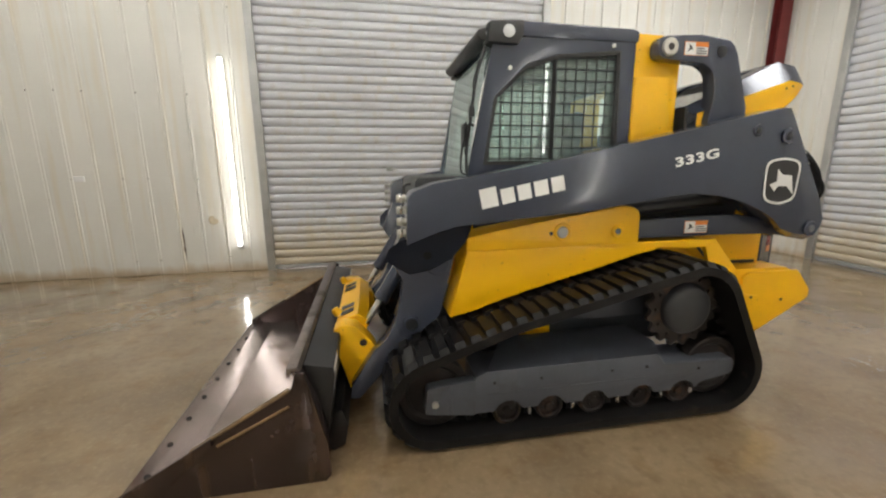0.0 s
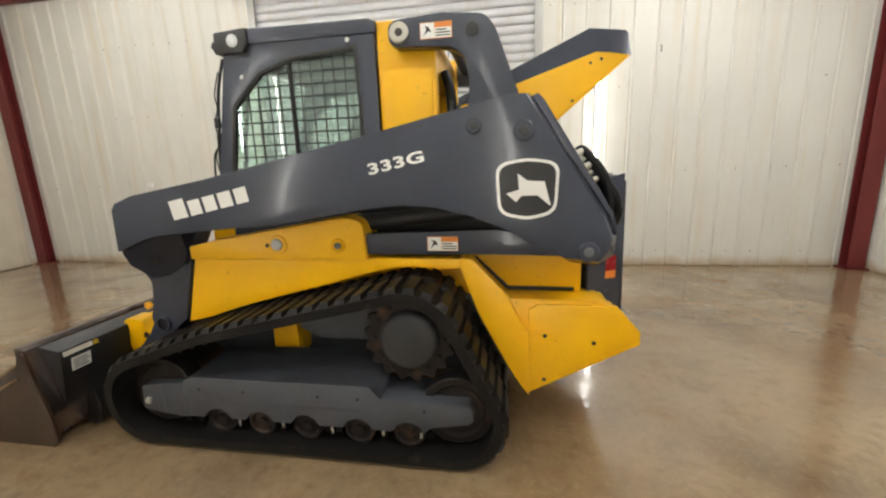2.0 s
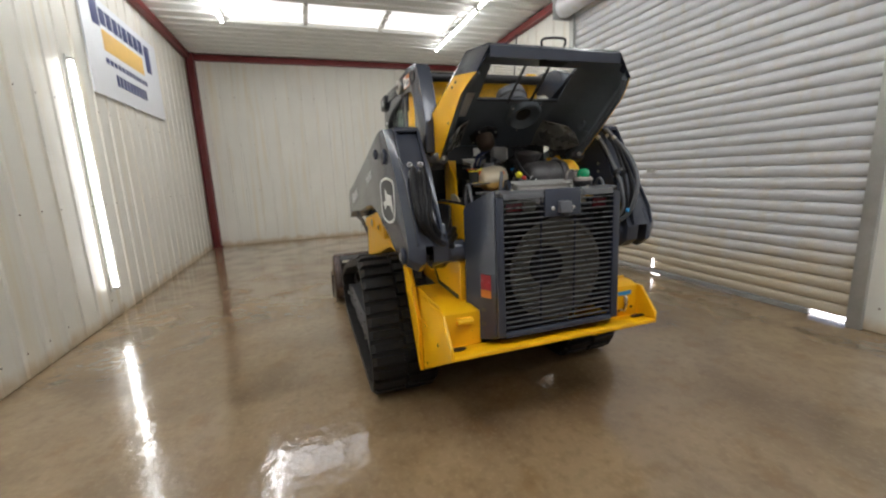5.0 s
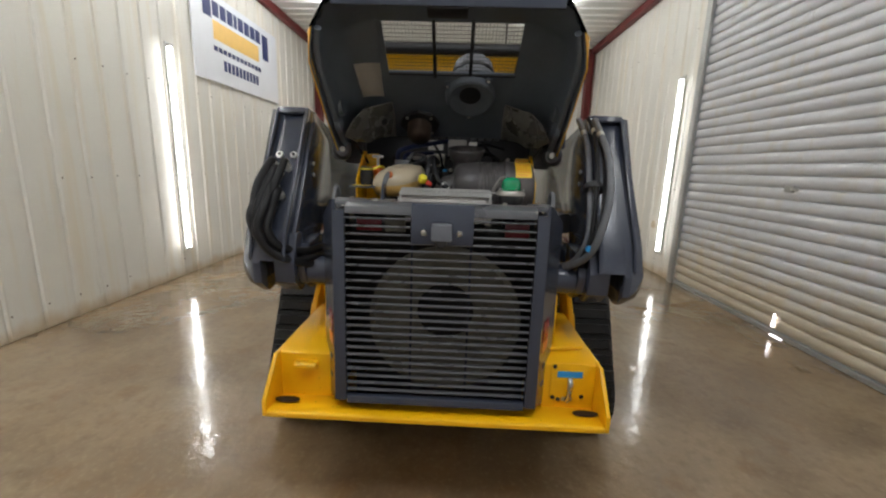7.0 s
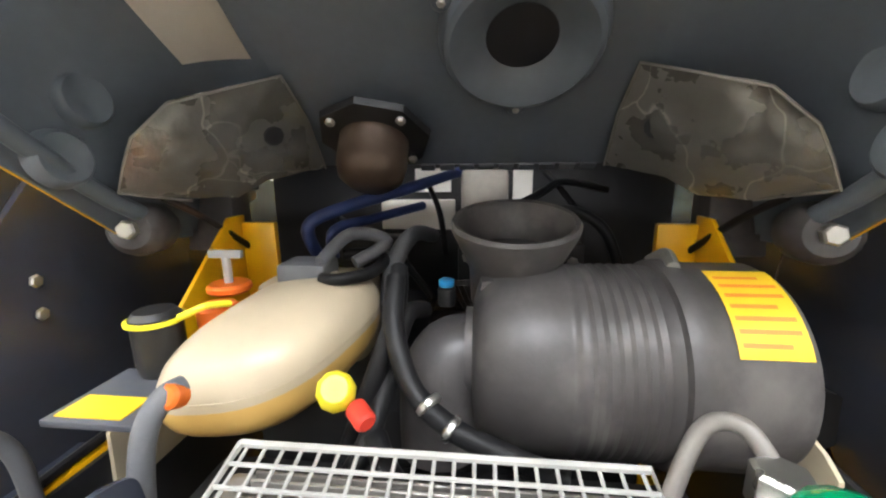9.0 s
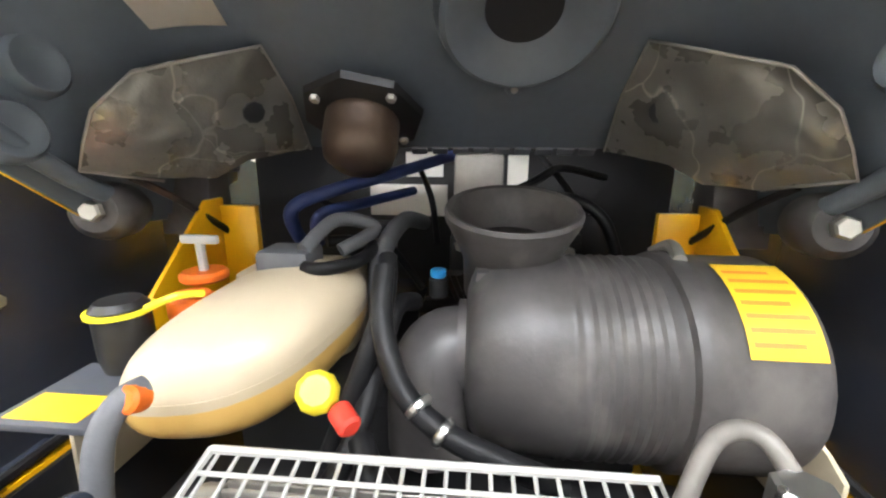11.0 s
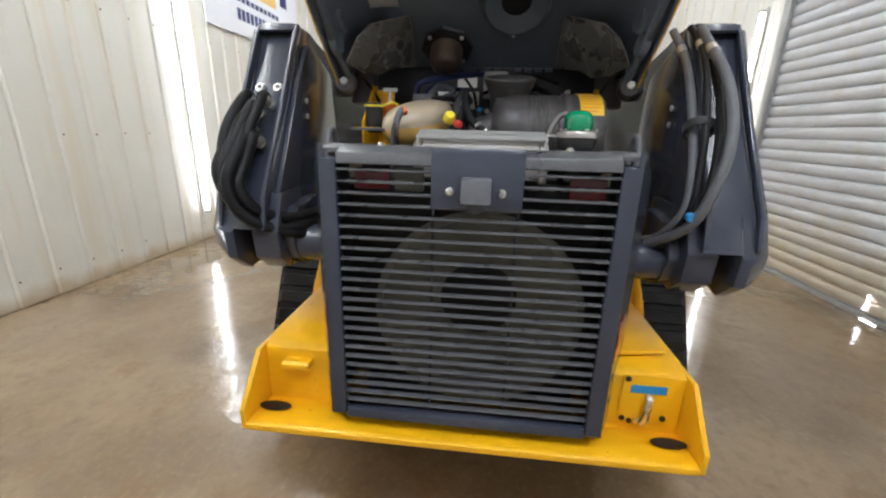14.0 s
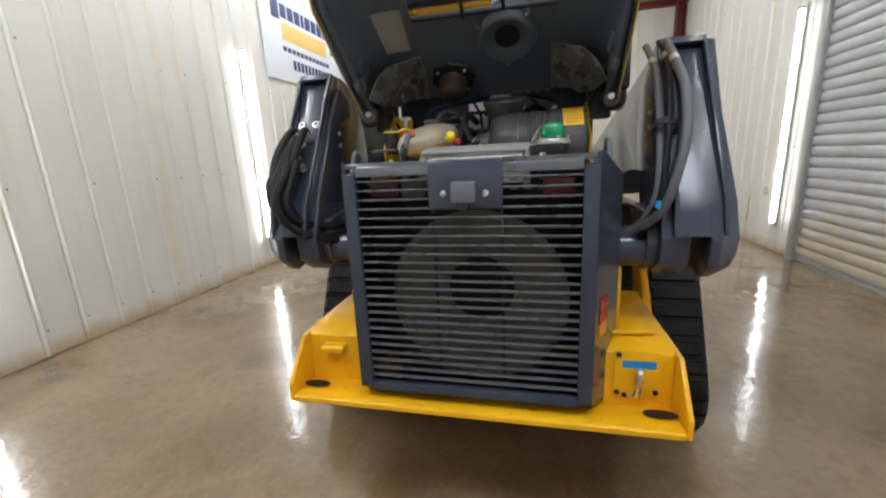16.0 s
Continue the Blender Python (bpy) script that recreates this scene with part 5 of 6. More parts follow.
for sg in (-1, 1):
    q = bmesh.new()
    lo = [(2.08, 1.800), (2.764, 2.020), (2.938, 2.005)]
    hi = [(2.08, 1.848), (2.743, 2.150), (2.938, 2.130)]
    for off in (0.0, 0.008):
        a = [q.verts.new((x, sg * (HS - off), z - off * 0.5)) for x, z in lo]
        b = [q.verts.new((x, sg * (HT - off), z - off)) for x, z in hi]
        for i in range(2):
            q.faces.new((a[i], a[i + 1], b[i + 1], b[i]))
    for v in q.verts:
        if v.co.x > 2.80:
            v.co.y *= 0.90
    part("shoulder", q, GREY, hood)
    side = [(2.10, 1.806), (2.764, 2.0195), (2.83, 2.0137), (2.88, 2.009), (2.934, 2.0045), (2.88, 1.958), (2.83, 1.915), (2.63, 1.744), (2.45, 1.60), (2.30, 1.585), (2.10, 1.64)]
    panels = []
    for y0, y1, b in ((HS, HS - 0.005, 0.0015), (HS - 0.0052, HS - 0.012, 0.002)):
        q = prism(side, sg * y0, sg * y1, b)
        for v in q.verts:
            v.co.y *= rear_in(v.co.x)
        panels.append(q)
    sp = part("hood_side", panels[0], YEL, hood, "yellow hood side panel with a black inner face")
    part("inner_face", panels[1], LINER, sp)
    for x, z in ((2.74, 1.97), (2.79, 1.985), (2.66, 1.80)):
        part("bolt", disc(0.007, 0.004, (x, sg * HS, z), (0, sg, 0), 8, 0.001), INK, sp)
    # foil heat shields hanging in the front corners
    q = bmesh.new()
    P = [(2.372, 0.272, 1.858), (2.43, 0.330, 1.830), (2.485, 0.382, 1.803), (2.505, 0.424, 1.758), (2.502, 0.447, 1.72), (2.495, 0.468, 1.684), (2.40, 0.432, 1.664), (2.335, 0.392, 1.664), (2.30, 0.355, 1.692), (2.20, 0.280, 1.712), (2.285, 0.272, 1.797)]
    C = (2.385, 0.355, 1.752)
    rim = [q.verts.new((x, sg * y, z)) for x, y, z in P]
    mid = [q.verts.new((C[0] + (x - C[0]) * 0.6 + 0.004, sg * (C[1] + (y - C[1]) * 0.6), C[2] + (z - C[2]) * 0.6)) for x, y, z in P]
    cen = q.verts.new((C[0] + 0.006, sg * C[1], C[2]))
    for i in range(len(P)):
        j = (i + 1) % len(P)
        q.faces.new((rim[i], rim[j], mid[j], mid[i]))
        q.faces.new((mid[i], mid[j], cen))
    bmesh.ops.subdivide_edges(q, edges=q.edges[:], cuts=5, use_grid_fill=True)
    for v in q.verts:
        d = 0.009 * noise.noise(v.co * 13.0) + 0.004 * noise.noise(v.co * 48.0)
        v.co += Vector((0.7, -0.45 * sg, -0.5)) * d
    bmesh.ops.solidify(q, geom=q.faces[:], thickness=0.003)
    hs = part("heat_shield", q, FOIL, hood, "crumpled foil heat shield")
    # pale tube along the rim draws the foil's edge highlight
    part("shield_edge", tube([(x + 0.003, sg * (y - 0.001), z - 0.002) for x, y, z in P[9:] + P[:7]], 0.0022, 6, 1), ALU, hs, "bright line put along the foil's edge as its highlight")
    part("shield_hole", disc(0.018, 0.004, (2.335, sg * 0.315, 1.768), (0.5, -0.6 * sg, -0.35), 9, 0.001), INK, hs)
q = bmesh.new()
for x, s0, s1 in ((2.395, -0.305, -0.400), (2.445, -0.303, -0.402), (2.495, -0.300, -0.404), (2.545, -0.298, -0.406)):
    for k in range(4):
        s = s0 + (s1 - s0) * k / 3
        fs = [a for a in zip(SECTION, SECTION[1:]) if a[0][0] <= -s <= a[1][0]]
        (sa, fa), (sb, fb) = fs[0]
        f = fa + (fb - fa) * (-s - sa) / (sb - sa)
        xx = x + 0.26 * (-s - 0.30)
        q.verts.new((xx, s, under_z(xx) - f * (under_z(xx) - rim_z(xx)) - 0.004))
q.verts.ensure_lookup_table()
for i in range(3):
    for k in range(3):
        q.faces.new([q.verts[j] for j in (i * 4 + k, i * 4 + k + 1, i * 4 + k + 5, i * 4 + k + 4)])
bmesh.ops.solidify(q, geom=q.faces[:], thickness=0.0015)
part("label_sheet", q, LABEL, hood, "faded paper information label")
NUP = Vector((-UZ, 0, UX))
pc = part("air_precleaner", lathe([(0.065, 0.0), (0.065, 0.035), (0.098, 0.045), (0.104, 0.060), (0.104, 0.110), (0.094, 0.145), (0.060, 0.165), (0.0, 0.170)], (2.255, 0.115, 1.936), tuple(NUP), 36), GREYHOSE, hood, "round dark grey air pre-cleaner on the hood")
part("bowl_band", lathe([(0.105, 0.078), (0.108, 0.080), (0.108, 0.094), (0.105, 0.096)], (2.255, 0.115, 1.936), tuple(NUP), 36), BLACK, pc)
for s_ in (-0.31, -0.25):
    part("riser_hose", tube([(2.02, s_, 1.45), (2.025, s_ + 0.01, 1.70), (2.015, s_ + 0.02, 1.92), (1.985, s_ + 0.04, 2.03)], 0.026, 12, 5), HOSE, loader, "black hose behind the cab")
# intake bell and the dark exhaust stub under the hood
NDOWN = (0.595, 0, -0.804)
ib = part("intake_bell", lathe([(0.118, -0.004), (0.116, 0.010), (0.108, 0.028), (0.100, 0.032), (0.088, 0.028), (0.070, 0.012), (0.056, 0.006), (0.052, 0.002), (0.050, 0.001)], (2.405, 0.100, under_z(2.405)), NDOWN, 36), LINER, hood, "dark grey rubber air intake bell")
part("bell_throat", disc(0.050, 0.002, (2.405, 0.100, under_z(2.405) - 0.001), NDOWN, 28, 0.0005), INK, ib)
for a in (-1.57, 0.9, 2.6):
    c = Vector((2.405, 0.100, under_z(2.405))) + Vector((0.804, 0, 0.595)) * 0.124 * math.sin(a) + Vector((0, 1, 0)) * 0.124 * math.cos(a)
    part("bell_lug", disc(0.015, 0.016, tuple(c), NDOWN, 12, 0.003), LINER, ib)
    part("bolt", disc(0.006, 0.020, tuple(c), NDOWN, 6, 0.002), ZINC, ib)
PIPE = material("heat_browned_pipe", (0.115, 0.080, 0.058), 0.45, 0.5, 0.25, 10, 60, 0.1, stain=(0.05, 0.04, 0.035), stain_at=0.55, stain_scale=9)
DOWN = (0.50, 0, -0.87)
ex = part("exhaust_stub", lathe([(0.0, 0.012), (0.036, 0.008), (0.054, -0.006), (0.060, -0.03), (0.060, -0.115), (0, -0.115)], (2.355, -0.141, 1.690), DOWN, 28), PIPE, loader, "heat-browned exhaust stub")
fl_ = part("exhaust_flange", lathe([(0.061, -0.075), (0.098, -0.080), (0.100, -0.092), (0.061, -0.100)], (2.355, -0.141, 1.690), DOWN, 8), BLACK, ex)
for k in range(4):
    a = 0.785 + 1.571 * k
    c = Vector((2.355, -0.141, 1.690)) + Vector(DOWN) * -0.08 + Vector((0.87, 0, 0.50)) * 0.082 * math.cos(a) + Vector((0, 1, 0)) * 0.082 * math.sin(a)
    part("flange_bolt", disc(0.008, 0.010, tuple(c), DOWN, 6, 0.002), ZINC, ex)

# ---- engine bay ----
eng = part("engine_block", bevel(add_box(add_box(bmesh.new(), 2.08, 2.50, -0.30, 0.28, 0.92, 1.36), 2.50, 2.74, -0.36, 0.34, 0.92, 1.27), 0.02), BLACK, loader, "black oily engine block")
for k in range(4):
    part("rocker_cover", box(2.12 + 0.09 * k, 2.19 + 0.09 * k, -0.06, 0.02, 1.361, 1.41, 0.012), DIRTY, eng)
part("bay_back_plate", box(2.04, 2.06, -0.478, 0.478, 1.40, 1.845, 0.004), BLACK, loader)
part("pale_filter_head", box(2.10, 2.17, 0.0, 0.10, 1.60, 1.705, 0.012), ALU, eng, "pale cast filter head")
# pale plates stand in for the bright gap behind the engine
for s0, s1, z0, z1 in ((-0.20, -0.02, 1.56, 1.632), (-0.115, -0.03, 1.65, 1.705), (0.115, 0.16, 1.62, 1.70)):
    part("pale_plate", box(2.062, 2.07, s0, s1, z0, z1, 0.002), LABEL, eng)
for sg in (-1, 1):
    part("yellow_bracket", box(2.295, 2.31, sg * 0.345, sg * 0.4115, 1.36, 1.612, 0.004), YEL, loader)
    part("yellow_cheek", prism([(2.295, 1.36), (2.295, 1.625), (2.34, 1.625), (2.50, 1.490), (2.50, 1.36)], sg * 0.412, sg * 0.420, 0.002), YEL, loader)
    part("bay_liner", prism([(2.07, 0.95), (2.07, 1.335), (2.40, 1.345), (2.715, 1.348), (2.73, 0.95)], sg * 0.4515, sg * 0.444, 0.001), BLACK, loader)
    part("foam_sheet", prism([(2.46, 1.28), (2.46, 1.405), (2.51, 1.410), (2.58, 1.390), (2.605, 1.375), (2.61, 1.28)], sg * 0.4435, sg * 0.437, 0.002), FOAM, loader, "pale tan foam sheet on the bay wall")
    part("pivot_bracket", prism([(2.255, 1.56), (2.255, 1.74), (2.30, 1.74), (2.33, 1.56)], sg * 0.4215, sg * 0.512, 0.006), DUSTY, loader, "dusty tan hood hinge bracket")
    part("bay_seal", tube([(2.30, sg * 0.459, 1.362), (2.50, sg * 0.459, 1.364), (2.66, sg * 0.459, 1.361), (2.72, sg * 0.459, 1.356)], 0.007, 8, 3), HOSE, loader, "black rubber edge seal of the bay")
    # hood pivot knobs
    pk = part("pivot_boss", lathe([(0.0, 0.020), (0.030, 0.020), (0.040, 0.012), (0.044, -0.005), (0.042, -0.04), (0.03, -0.07), (0, -0.07)], (2.448, sg * 0.495, 1.622), (1, -0.25 * sg, 0.1), 20), DUSTY, loader, "dark hood pivot boss with a plated bolt")
    part("pivot_bolt", disc(0.015, 0.016, (2.466, sg * 0.490, 1.624), (1, -0.25 * sg, 0.1), 6, 0.003), ZINC, pk)
    part("pivot_tube", tube([(2.44, sg * 0.515, 1.60), (2.36, sg * 0.535, 1.62), (2.28, sg * 0.55, 1.66)], 0.026, 16, 4), DUSTY, loader)
    part("prop_spring", tube([(2.30, sg * 0.40, 1.56), (2.38, sg * 0.43, 1.63), (2.44, sg * 0.45, 1.67)], 0.006, 8, 4), DIRTY, loader)

# coolant tank
def tank_shell(z0, z1, grow):
    """A squashed, rounded tank body between two levels, from -1 to 1."""
    bm = bmesh.new()
    rings = []
    for i in range(21):
        f = z0 + (z1 - z0) * i / 20
        rr = max(0.0, 1 - abs(f) ** 2.6) ** (1 / 2.6) * grow
        ring = []
        for k in range(40):
            a = 6.283185 * k / 40
            cx = math.copysign(abs(math.cos(a)) ** 0.72, math.cos(a)) * rr
            cy = math.copysign(abs(math.sin(a)) ** 0.72, math.sin(a)) * rr
            ring.append(bm.verts.new((2.557 + cx * (0.124 - 0.014 * cy) + cy * 0.01, -0.203 + cy * 0.094 - cx * 0.038, 1.494 + f * 0.066 - 0.024 * cx + 0.008 * cy)))
        rings.append(ring)
    for a, b in zip(rings, rings[1:]):
        for k in range(40):
            j = (k + 1) % 40
            bm.faces.new((a[k], a[j], b[j], b[k]))
    bm.faces.new(rings[0][::-1])
    bm.faces.new(rings[-1])
    return bm


tank = part("coolant_tank", tank_shell(-0.02, 0.995, 1.0), TAN, loader, "tan translucent coolant tank, half full", 60)
part("coolant_level", tank_shell(-0.995, -0.021, 1.0), AMBER, tank, "amber coolant showing through the tank", 60)
part("tank_seam", tank_shell(0.12, 0.15, 1.005), TAN, tank, "", 60)
part("tank_neck", box(2.455, 2.515, -0.235, -0.165, 1.552, 1.585, 0.008), GREYHOSE, tank)
part("neck_loop", tube([(2.52, -0.165, 1.568), (2.53, -0.14, 1.570), (2.50, -0.105, 1.572), (2.44, -0.10, 1.575), (2.41, -0.13, 1.578), (2.43, -0.17, 1.58)], 0.009, 10, 5), HOSE, tank)
part("tank_shelf", plan_prism(rounded([(2.39, -0.275), (2.39, -0.115), (2.52, -0.115), (2.52, -0.275)], 0.035), 1.44, 1.552, 0.012), TAN, tank)
part("tank_port", disc(0.0115, 0.02, (2.715, -0.222, 1.515), (0.9, 0, 0.45), 12, 0.003), ORCAP, tank)
part("tank_hose", tube([(2.712, -0.222, 1.522), (2.728, -0.228, 1.520), (2.742, -0.238, 1.495), (2.748, -0.246, 1.44), (2.748, -0.25, 1.37), (2.748, -0.25, 1.30)], 0.0105, 12), GREYHOSE, tank, "grey overflow hose")
part("tank_cap", lathe([(0.0, 0.024), (0.013, 0.024), (0.018, 0.018), (0.020, 0.0), (0.0, 0.0)], (2.675, -0.092, 1.500), (0.6, 0.2, 0.5), 10), YELCAP, tank, "yellow drain cap")
part("red_fitting", disc(0.011, 0.026, (2.682, -0.072, 1.490), (0.6, 0.6, -0.2), 12, 0.003), REDCAP, tank)
# oil filler with its tethered cap, and the dipstick
part("filler_tray", plan_prism([(2.60, -0.395), (2.705, -0.395), (2.705, -0.29), (2.60, -0.30)], 1.462, 1.470, 0.002), FRAME, loader, "grey tray with a yellow label")
part("tray_label", plan_prism([(2.660, -0.385), (2.698, -0.385), (2.698, -0.310), (2.660, -0.310)], 1.4702, 1.4715, 0), LABELY, loader)
fl = part("oil_filler", lathe([(0, 0.035), (0.022, 0.035), (0.028, 0.028), (0.028, -0.03), (0.022, -0.06), (0, -0.06)], (2.60, -0.345, 1.515), "z", 20), BLACK, loader, "black oil filler with a yellow strap")
part("cap_strap", lathe([(0.0285, 0), (0.033, 0.001), (0.033, 0.005), (0.0285, 0.006)], (2.60, -0.345, 1.535), "z", 24), YELCAP, fl)
part("strap_tail", tube([(2.60, -0.315, 1.54), (2.585, -0.29, 1.55), (2.56, -0.275, 1.545)], 0.0045, 8, 4), YELCAP, fl)
dp = part("dipstick", disc(0.030, 0.014, (2.50, -0.315, 1.540), "z", 20, 0.004), ORCAP, loader, "orange dipstick with a white T handle")
part("dip_stem", disc(0.006, 0.04, (2.50, -0.315, 1.553), "z", 8, 0.001), WIRE, dp)
part("dip_handle", box(2.495, 2.505, -0.340, -0.290, 1.590, 1.602, 0.003), WIRE, dp)
part("orange_cap", disc(0.026, 0.03, (2.55, -0.300, 1.51), "z", 20, 0.004), ORCAP, dp)

# air cleaner
AX, AZ = 2.505, 1.462
ac = part("air_cleaner", lathe([(0, 0.008), (0.075, 0.008), (0.098, 0.014), (0.112, 0.028), (0.120, 0.050), (0.1235, 0.078), (0.1235, 0.112), (0.1262, 0.116), (0.1262, 0.122), (0.1235, 0.126)] +
          [(0.1232 + (0.0024 if k % 2 else 0.0), 0.130 + k * 0.0065) for k in range(15)] +
          [(0.1235, 0.230), (0.1305, 0.233), (0.1325, 0.240), (0.1325, 0.256), (0.1285, 0.262), (0.1285, 0.346), (0.122, 0.358), (0.10, 0.365), (0, 0.365)], (AX, 0.03, AZ), "y", 56), DUSTY, loader, "ribbed black air cleaner canister, wet and dusty")
q = bmesh.new()
for s0, s1 in ((0.308, 0.378),):
    n = 8
    a = [q.verts.new((AX + 0.1297 * math.cos(t), s0, AZ + 0.1297 * math.sin(t))) for t in [radians(28 + 52 * k / n) for k in range(n + 1)]]
    b = [q.verts.new((v.co.x, s1, v.co.z)) for v in a]
    for i in range(n):
        q.faces.new((a[i], a[i + 1], b[i + 1], b[i]))
part("yellow_label", q, LABELY, ac, "yellow service label")
for k in range(7):
    q = bmesh.new()
    t0, t1 = radians(33 + k * 6.4), radians(35.2 + k * 6.4)
    q.faces.new([q.verts.new((AX + 0.1302 * math.cos(t), s, AZ + 0.1302 * math.sin(t))) for t, s in ((t0, 0.313), (t1, 0.313), (t1, 0.372 if k % 3 else 0.36), (t0, 0.372 if k % 3 else 0.36))])
    part("label_line", q, ORANGE, ac)
part("dust_clip", tube([(AX - 0.05, 0.278, AZ + 0.122), (AX - 0.02, 0.285, AZ + 0.138), (AX + 0.02, 0.278, AZ + 0.130)], 0.008, 8, 4), ZINC, ac)
part("elbow", tube([(AX + 0.012, 0.045, AZ + 0.004), (AX + 0.02, 0.012, AZ + 0.002), (AX + 0.034, -0.004, AZ - 0.032), (AX + 0.036, -0.006, AZ - 0.12)], 0.054, 24, 6), DUSTY, ac, "black rubber elbow")
part("elbow_clamp", lathe([(0.060, -0.008), (0.063, -0.008), (0.063, 0.008), (0.060, 0.008)], (AX + 0.012, 0.036, AZ + 0.004), "y", 24), DUSTY, ac)
FUN = (0.22, 0, 0.975)
fn = part("intake_funnel", lathe([(0.078, 0.122), (0.084, 0.124), (0.087, 0.119), (0.086, 0.112), (0.070, 0.075), (0.062, 0.055), (0.060, 0.0), (0.052, 0.0), (0.054, 0.055), (0.064, 0.078), (0.078, 0.114), (0.078, 0.122)], (2.452, 0.092, 1.524), FUN, 36), DUSTY, loader, "black rubber intake funnel under the hood")
part("funnel_throat", disc(0.060, 0.004, (2.466, 0.092, 1.588), FUN, 24, 0.001), INK, fn)
part("funnel_base", box(2.44, 2.535, 0.045, 0.125, 1.50, 1.575, 0.012), DUSTY, fn)
bc = part("sensor", disc(0.014, 0.03, (2.44, -0.005, 1.505), "z", 12, 0.003), BLACK, loader, "black sensor with a blue cap")
part("blue_cap", disc(0.012, 0.012, (2.44, -0.005, 1.535), "z", 12, 0.002), BLUE, bc)
# hoses and looms
for nm, pts, r, mt in (
        ("heater_hose", [(2.45, -0.06, 1.35), (2.47, -0.085, 1.47), (2.44, -0.088, 1.56), (2.36, -0.07, 1.60), (2.26, -0.05, 1.58)], 0.014, GREYHOSE),
        ("breather_hose", [(2.72, -0.12, 1.36), (2.66, -0.07, 1.43), (2.58, -0.055, 1.50), (2.54, -0.045, 1.53), (2.50, -0.03, 1.52)], 0.012, HOSE),
        ("breather_hose", [(2.66, -0.06, 1.44), (2.70, -0.03, 1.42), (2.72, 0.03, 1.395), (2.73, 0.09, 1.39), (2.76, 0.13, 1.36)], 0.013, HOSE),
        ("blue_line", [(2.36, -0.24, 1.56), (2.40, -0.235, 1.62), (2.36, -0.19, 1.645), (2.27, -0.10, 1.67), (2.12, 0.0, 1.70)], 0.011, BLUEHOSE),
        ("blue_line", [(2.36, -0.21, 1.56), (2.38, -0.20, 1.61), (2.30, -0.15, 1.62), (2.18, -0.08, 1.63)], 0.009, BLUEHOSE),
        ("loom", [(2.30, -0.02, 1.55), (2.22, -0.04, 1.62), (2.12, -0.08, 1.68)], 0.006, HOSE),
        ("loom", [(2.20, 0.16, 1.60), (2.26, 0.20, 1.63), (2.30, 0.26, 1.60), (2.30, 0.30, 1.50)], 0.010, HOSE),
        ("neck_hose", [(2.46, -0.14, 1.575), (2.42, -0.10, 1.60), (2.44, -0.15, 1.615), (2.50, -0.175, 1.585)], 0.010, GREYHOSE),
        ("fuel_line", [(2.74, 0.17, 1.37), (2.735, 0.195, 1.45), (2.715, 0.225, 1.508), (2.725, 0.250, 1.520), (2.75, 0.266, 1.492)], 0.0072, LINEHOSE)):
    part(nm, tube(pts, r, 10), mt, loader)
for x, y, z in ((2.705, -0.02, 1.415), (2.725, 0.015, 1.40)):
    part("hose_clamp", disc(0.018, 0.010, (x, y, z), (0.3, 1, -0.2), 14, 0.002), STEEL, loader)
part("line_nut", disc(0.020, 0.035, (2.757, 0.258, 1.475), "z", 6, 0.003), STEEL, loader)
part("filter_cap", disc(0.026, 0.03, (2.768, 0.255, 1.445), "z", 16, 0.005), BRASS, loader, "rusty brown filter cap")
for k in range(5):
    part("injector", tube([(2.30 + 0.03 * k, 0.02 + 0.015 * k, 1.45), (2.31 + 0.03 * k, 0.0 + 0.012 * k, 1.50 + 0.01 * (k % 3))], 0.010, 8, 1), DIRTY, eng)

# dark clutter behind the air cleaner
for k, (x, y, z, l) in enumerate(((2.16, 0.15, 1.55, 0.16), (2.20, 0.22, 1.50, 0.14), (2.14, 0.27, 1.58, 0.10), (2.24, 0.02, 1.52, 0.12), (2.18, -0.14, 1.52, 0.13), (2.26, -0.27, 1.45, 0.12))):
    part("bracket", box(x, x + 0.03 + 0.01 * (k % 3), y - 0.02, y + 0.025, z - 0.08, z - 0.08 + l, 0.006), BLACK, eng)
    part("bracket_bolt", disc(0.011, 0.012, (x + 0.04 + 0.01 * (k % 3), y, z + l * 0.2), "x", 6, 0.002), ZINC, eng)
for pts in ([(2.16, 0.30, 1.66), (2.22, 0.20, 1.68), (2.30, 0.14, 1.66), (2.36, 0.0, 1.60)], [(2.12, -0.30, 1.60), (2.20, -0.20, 1.57), (2.30, -0.12, 1.56), (2.34, -0.04, 1.48)], [(2.10, 0.18, 1.70), (2.16, 0.24, 1.62), (2.14, 0.30, 1.50)]):
    part("loom", tube(pts, 0.007, 8, 5), HOSE, eng)

# ---- radiator grille ----
q = bmesh.new()
GX = 2.972
zt, zb = 1.400, 0.652
for sg in (-1, 1):
    add_prism(q, [(GX - 0.03, zb), (GX - 0.03, zt), (GX, zt - 0.004), (GX + 0.012, zb)], sg * 0.345, sg * 0.390)
add_prism(q, [(GX - 0.03, zb - 0.01), (GX - 0.03, zb + 0.020), (GX + 0.008, zb + 0.020), (GX + 0.012, zb - 0.01)], -0.345, 0.345)
grille = part("grille_frame", bevel(q, 0.006), GREY, loader, "dark grey radiator grille with horizontal slats")
BLADE = [(-0.005, 0.0008), (-0.005, 0.0030), (0.009, 0.0022), (0.013, 0.0004), (0.012, -0.0030), (0.009, -0.0030)]   # leans down and outwards
q = bmesh.new()
add_prism(q, BLADE, -0.3445, 0.3445)
SL_FULL = mesh_of("slat", bevel(q, 0.0008, 1), SLATGREY)
q = bmesh.new()
add_prism(q, BLADE, 0.0, 0.2385)
SL_HALF = mesh_of("slat", bevel(q, 0.0008, 1), SLATGREY)
zs = [1.370 - k * 0.0294 for k in range(24)]
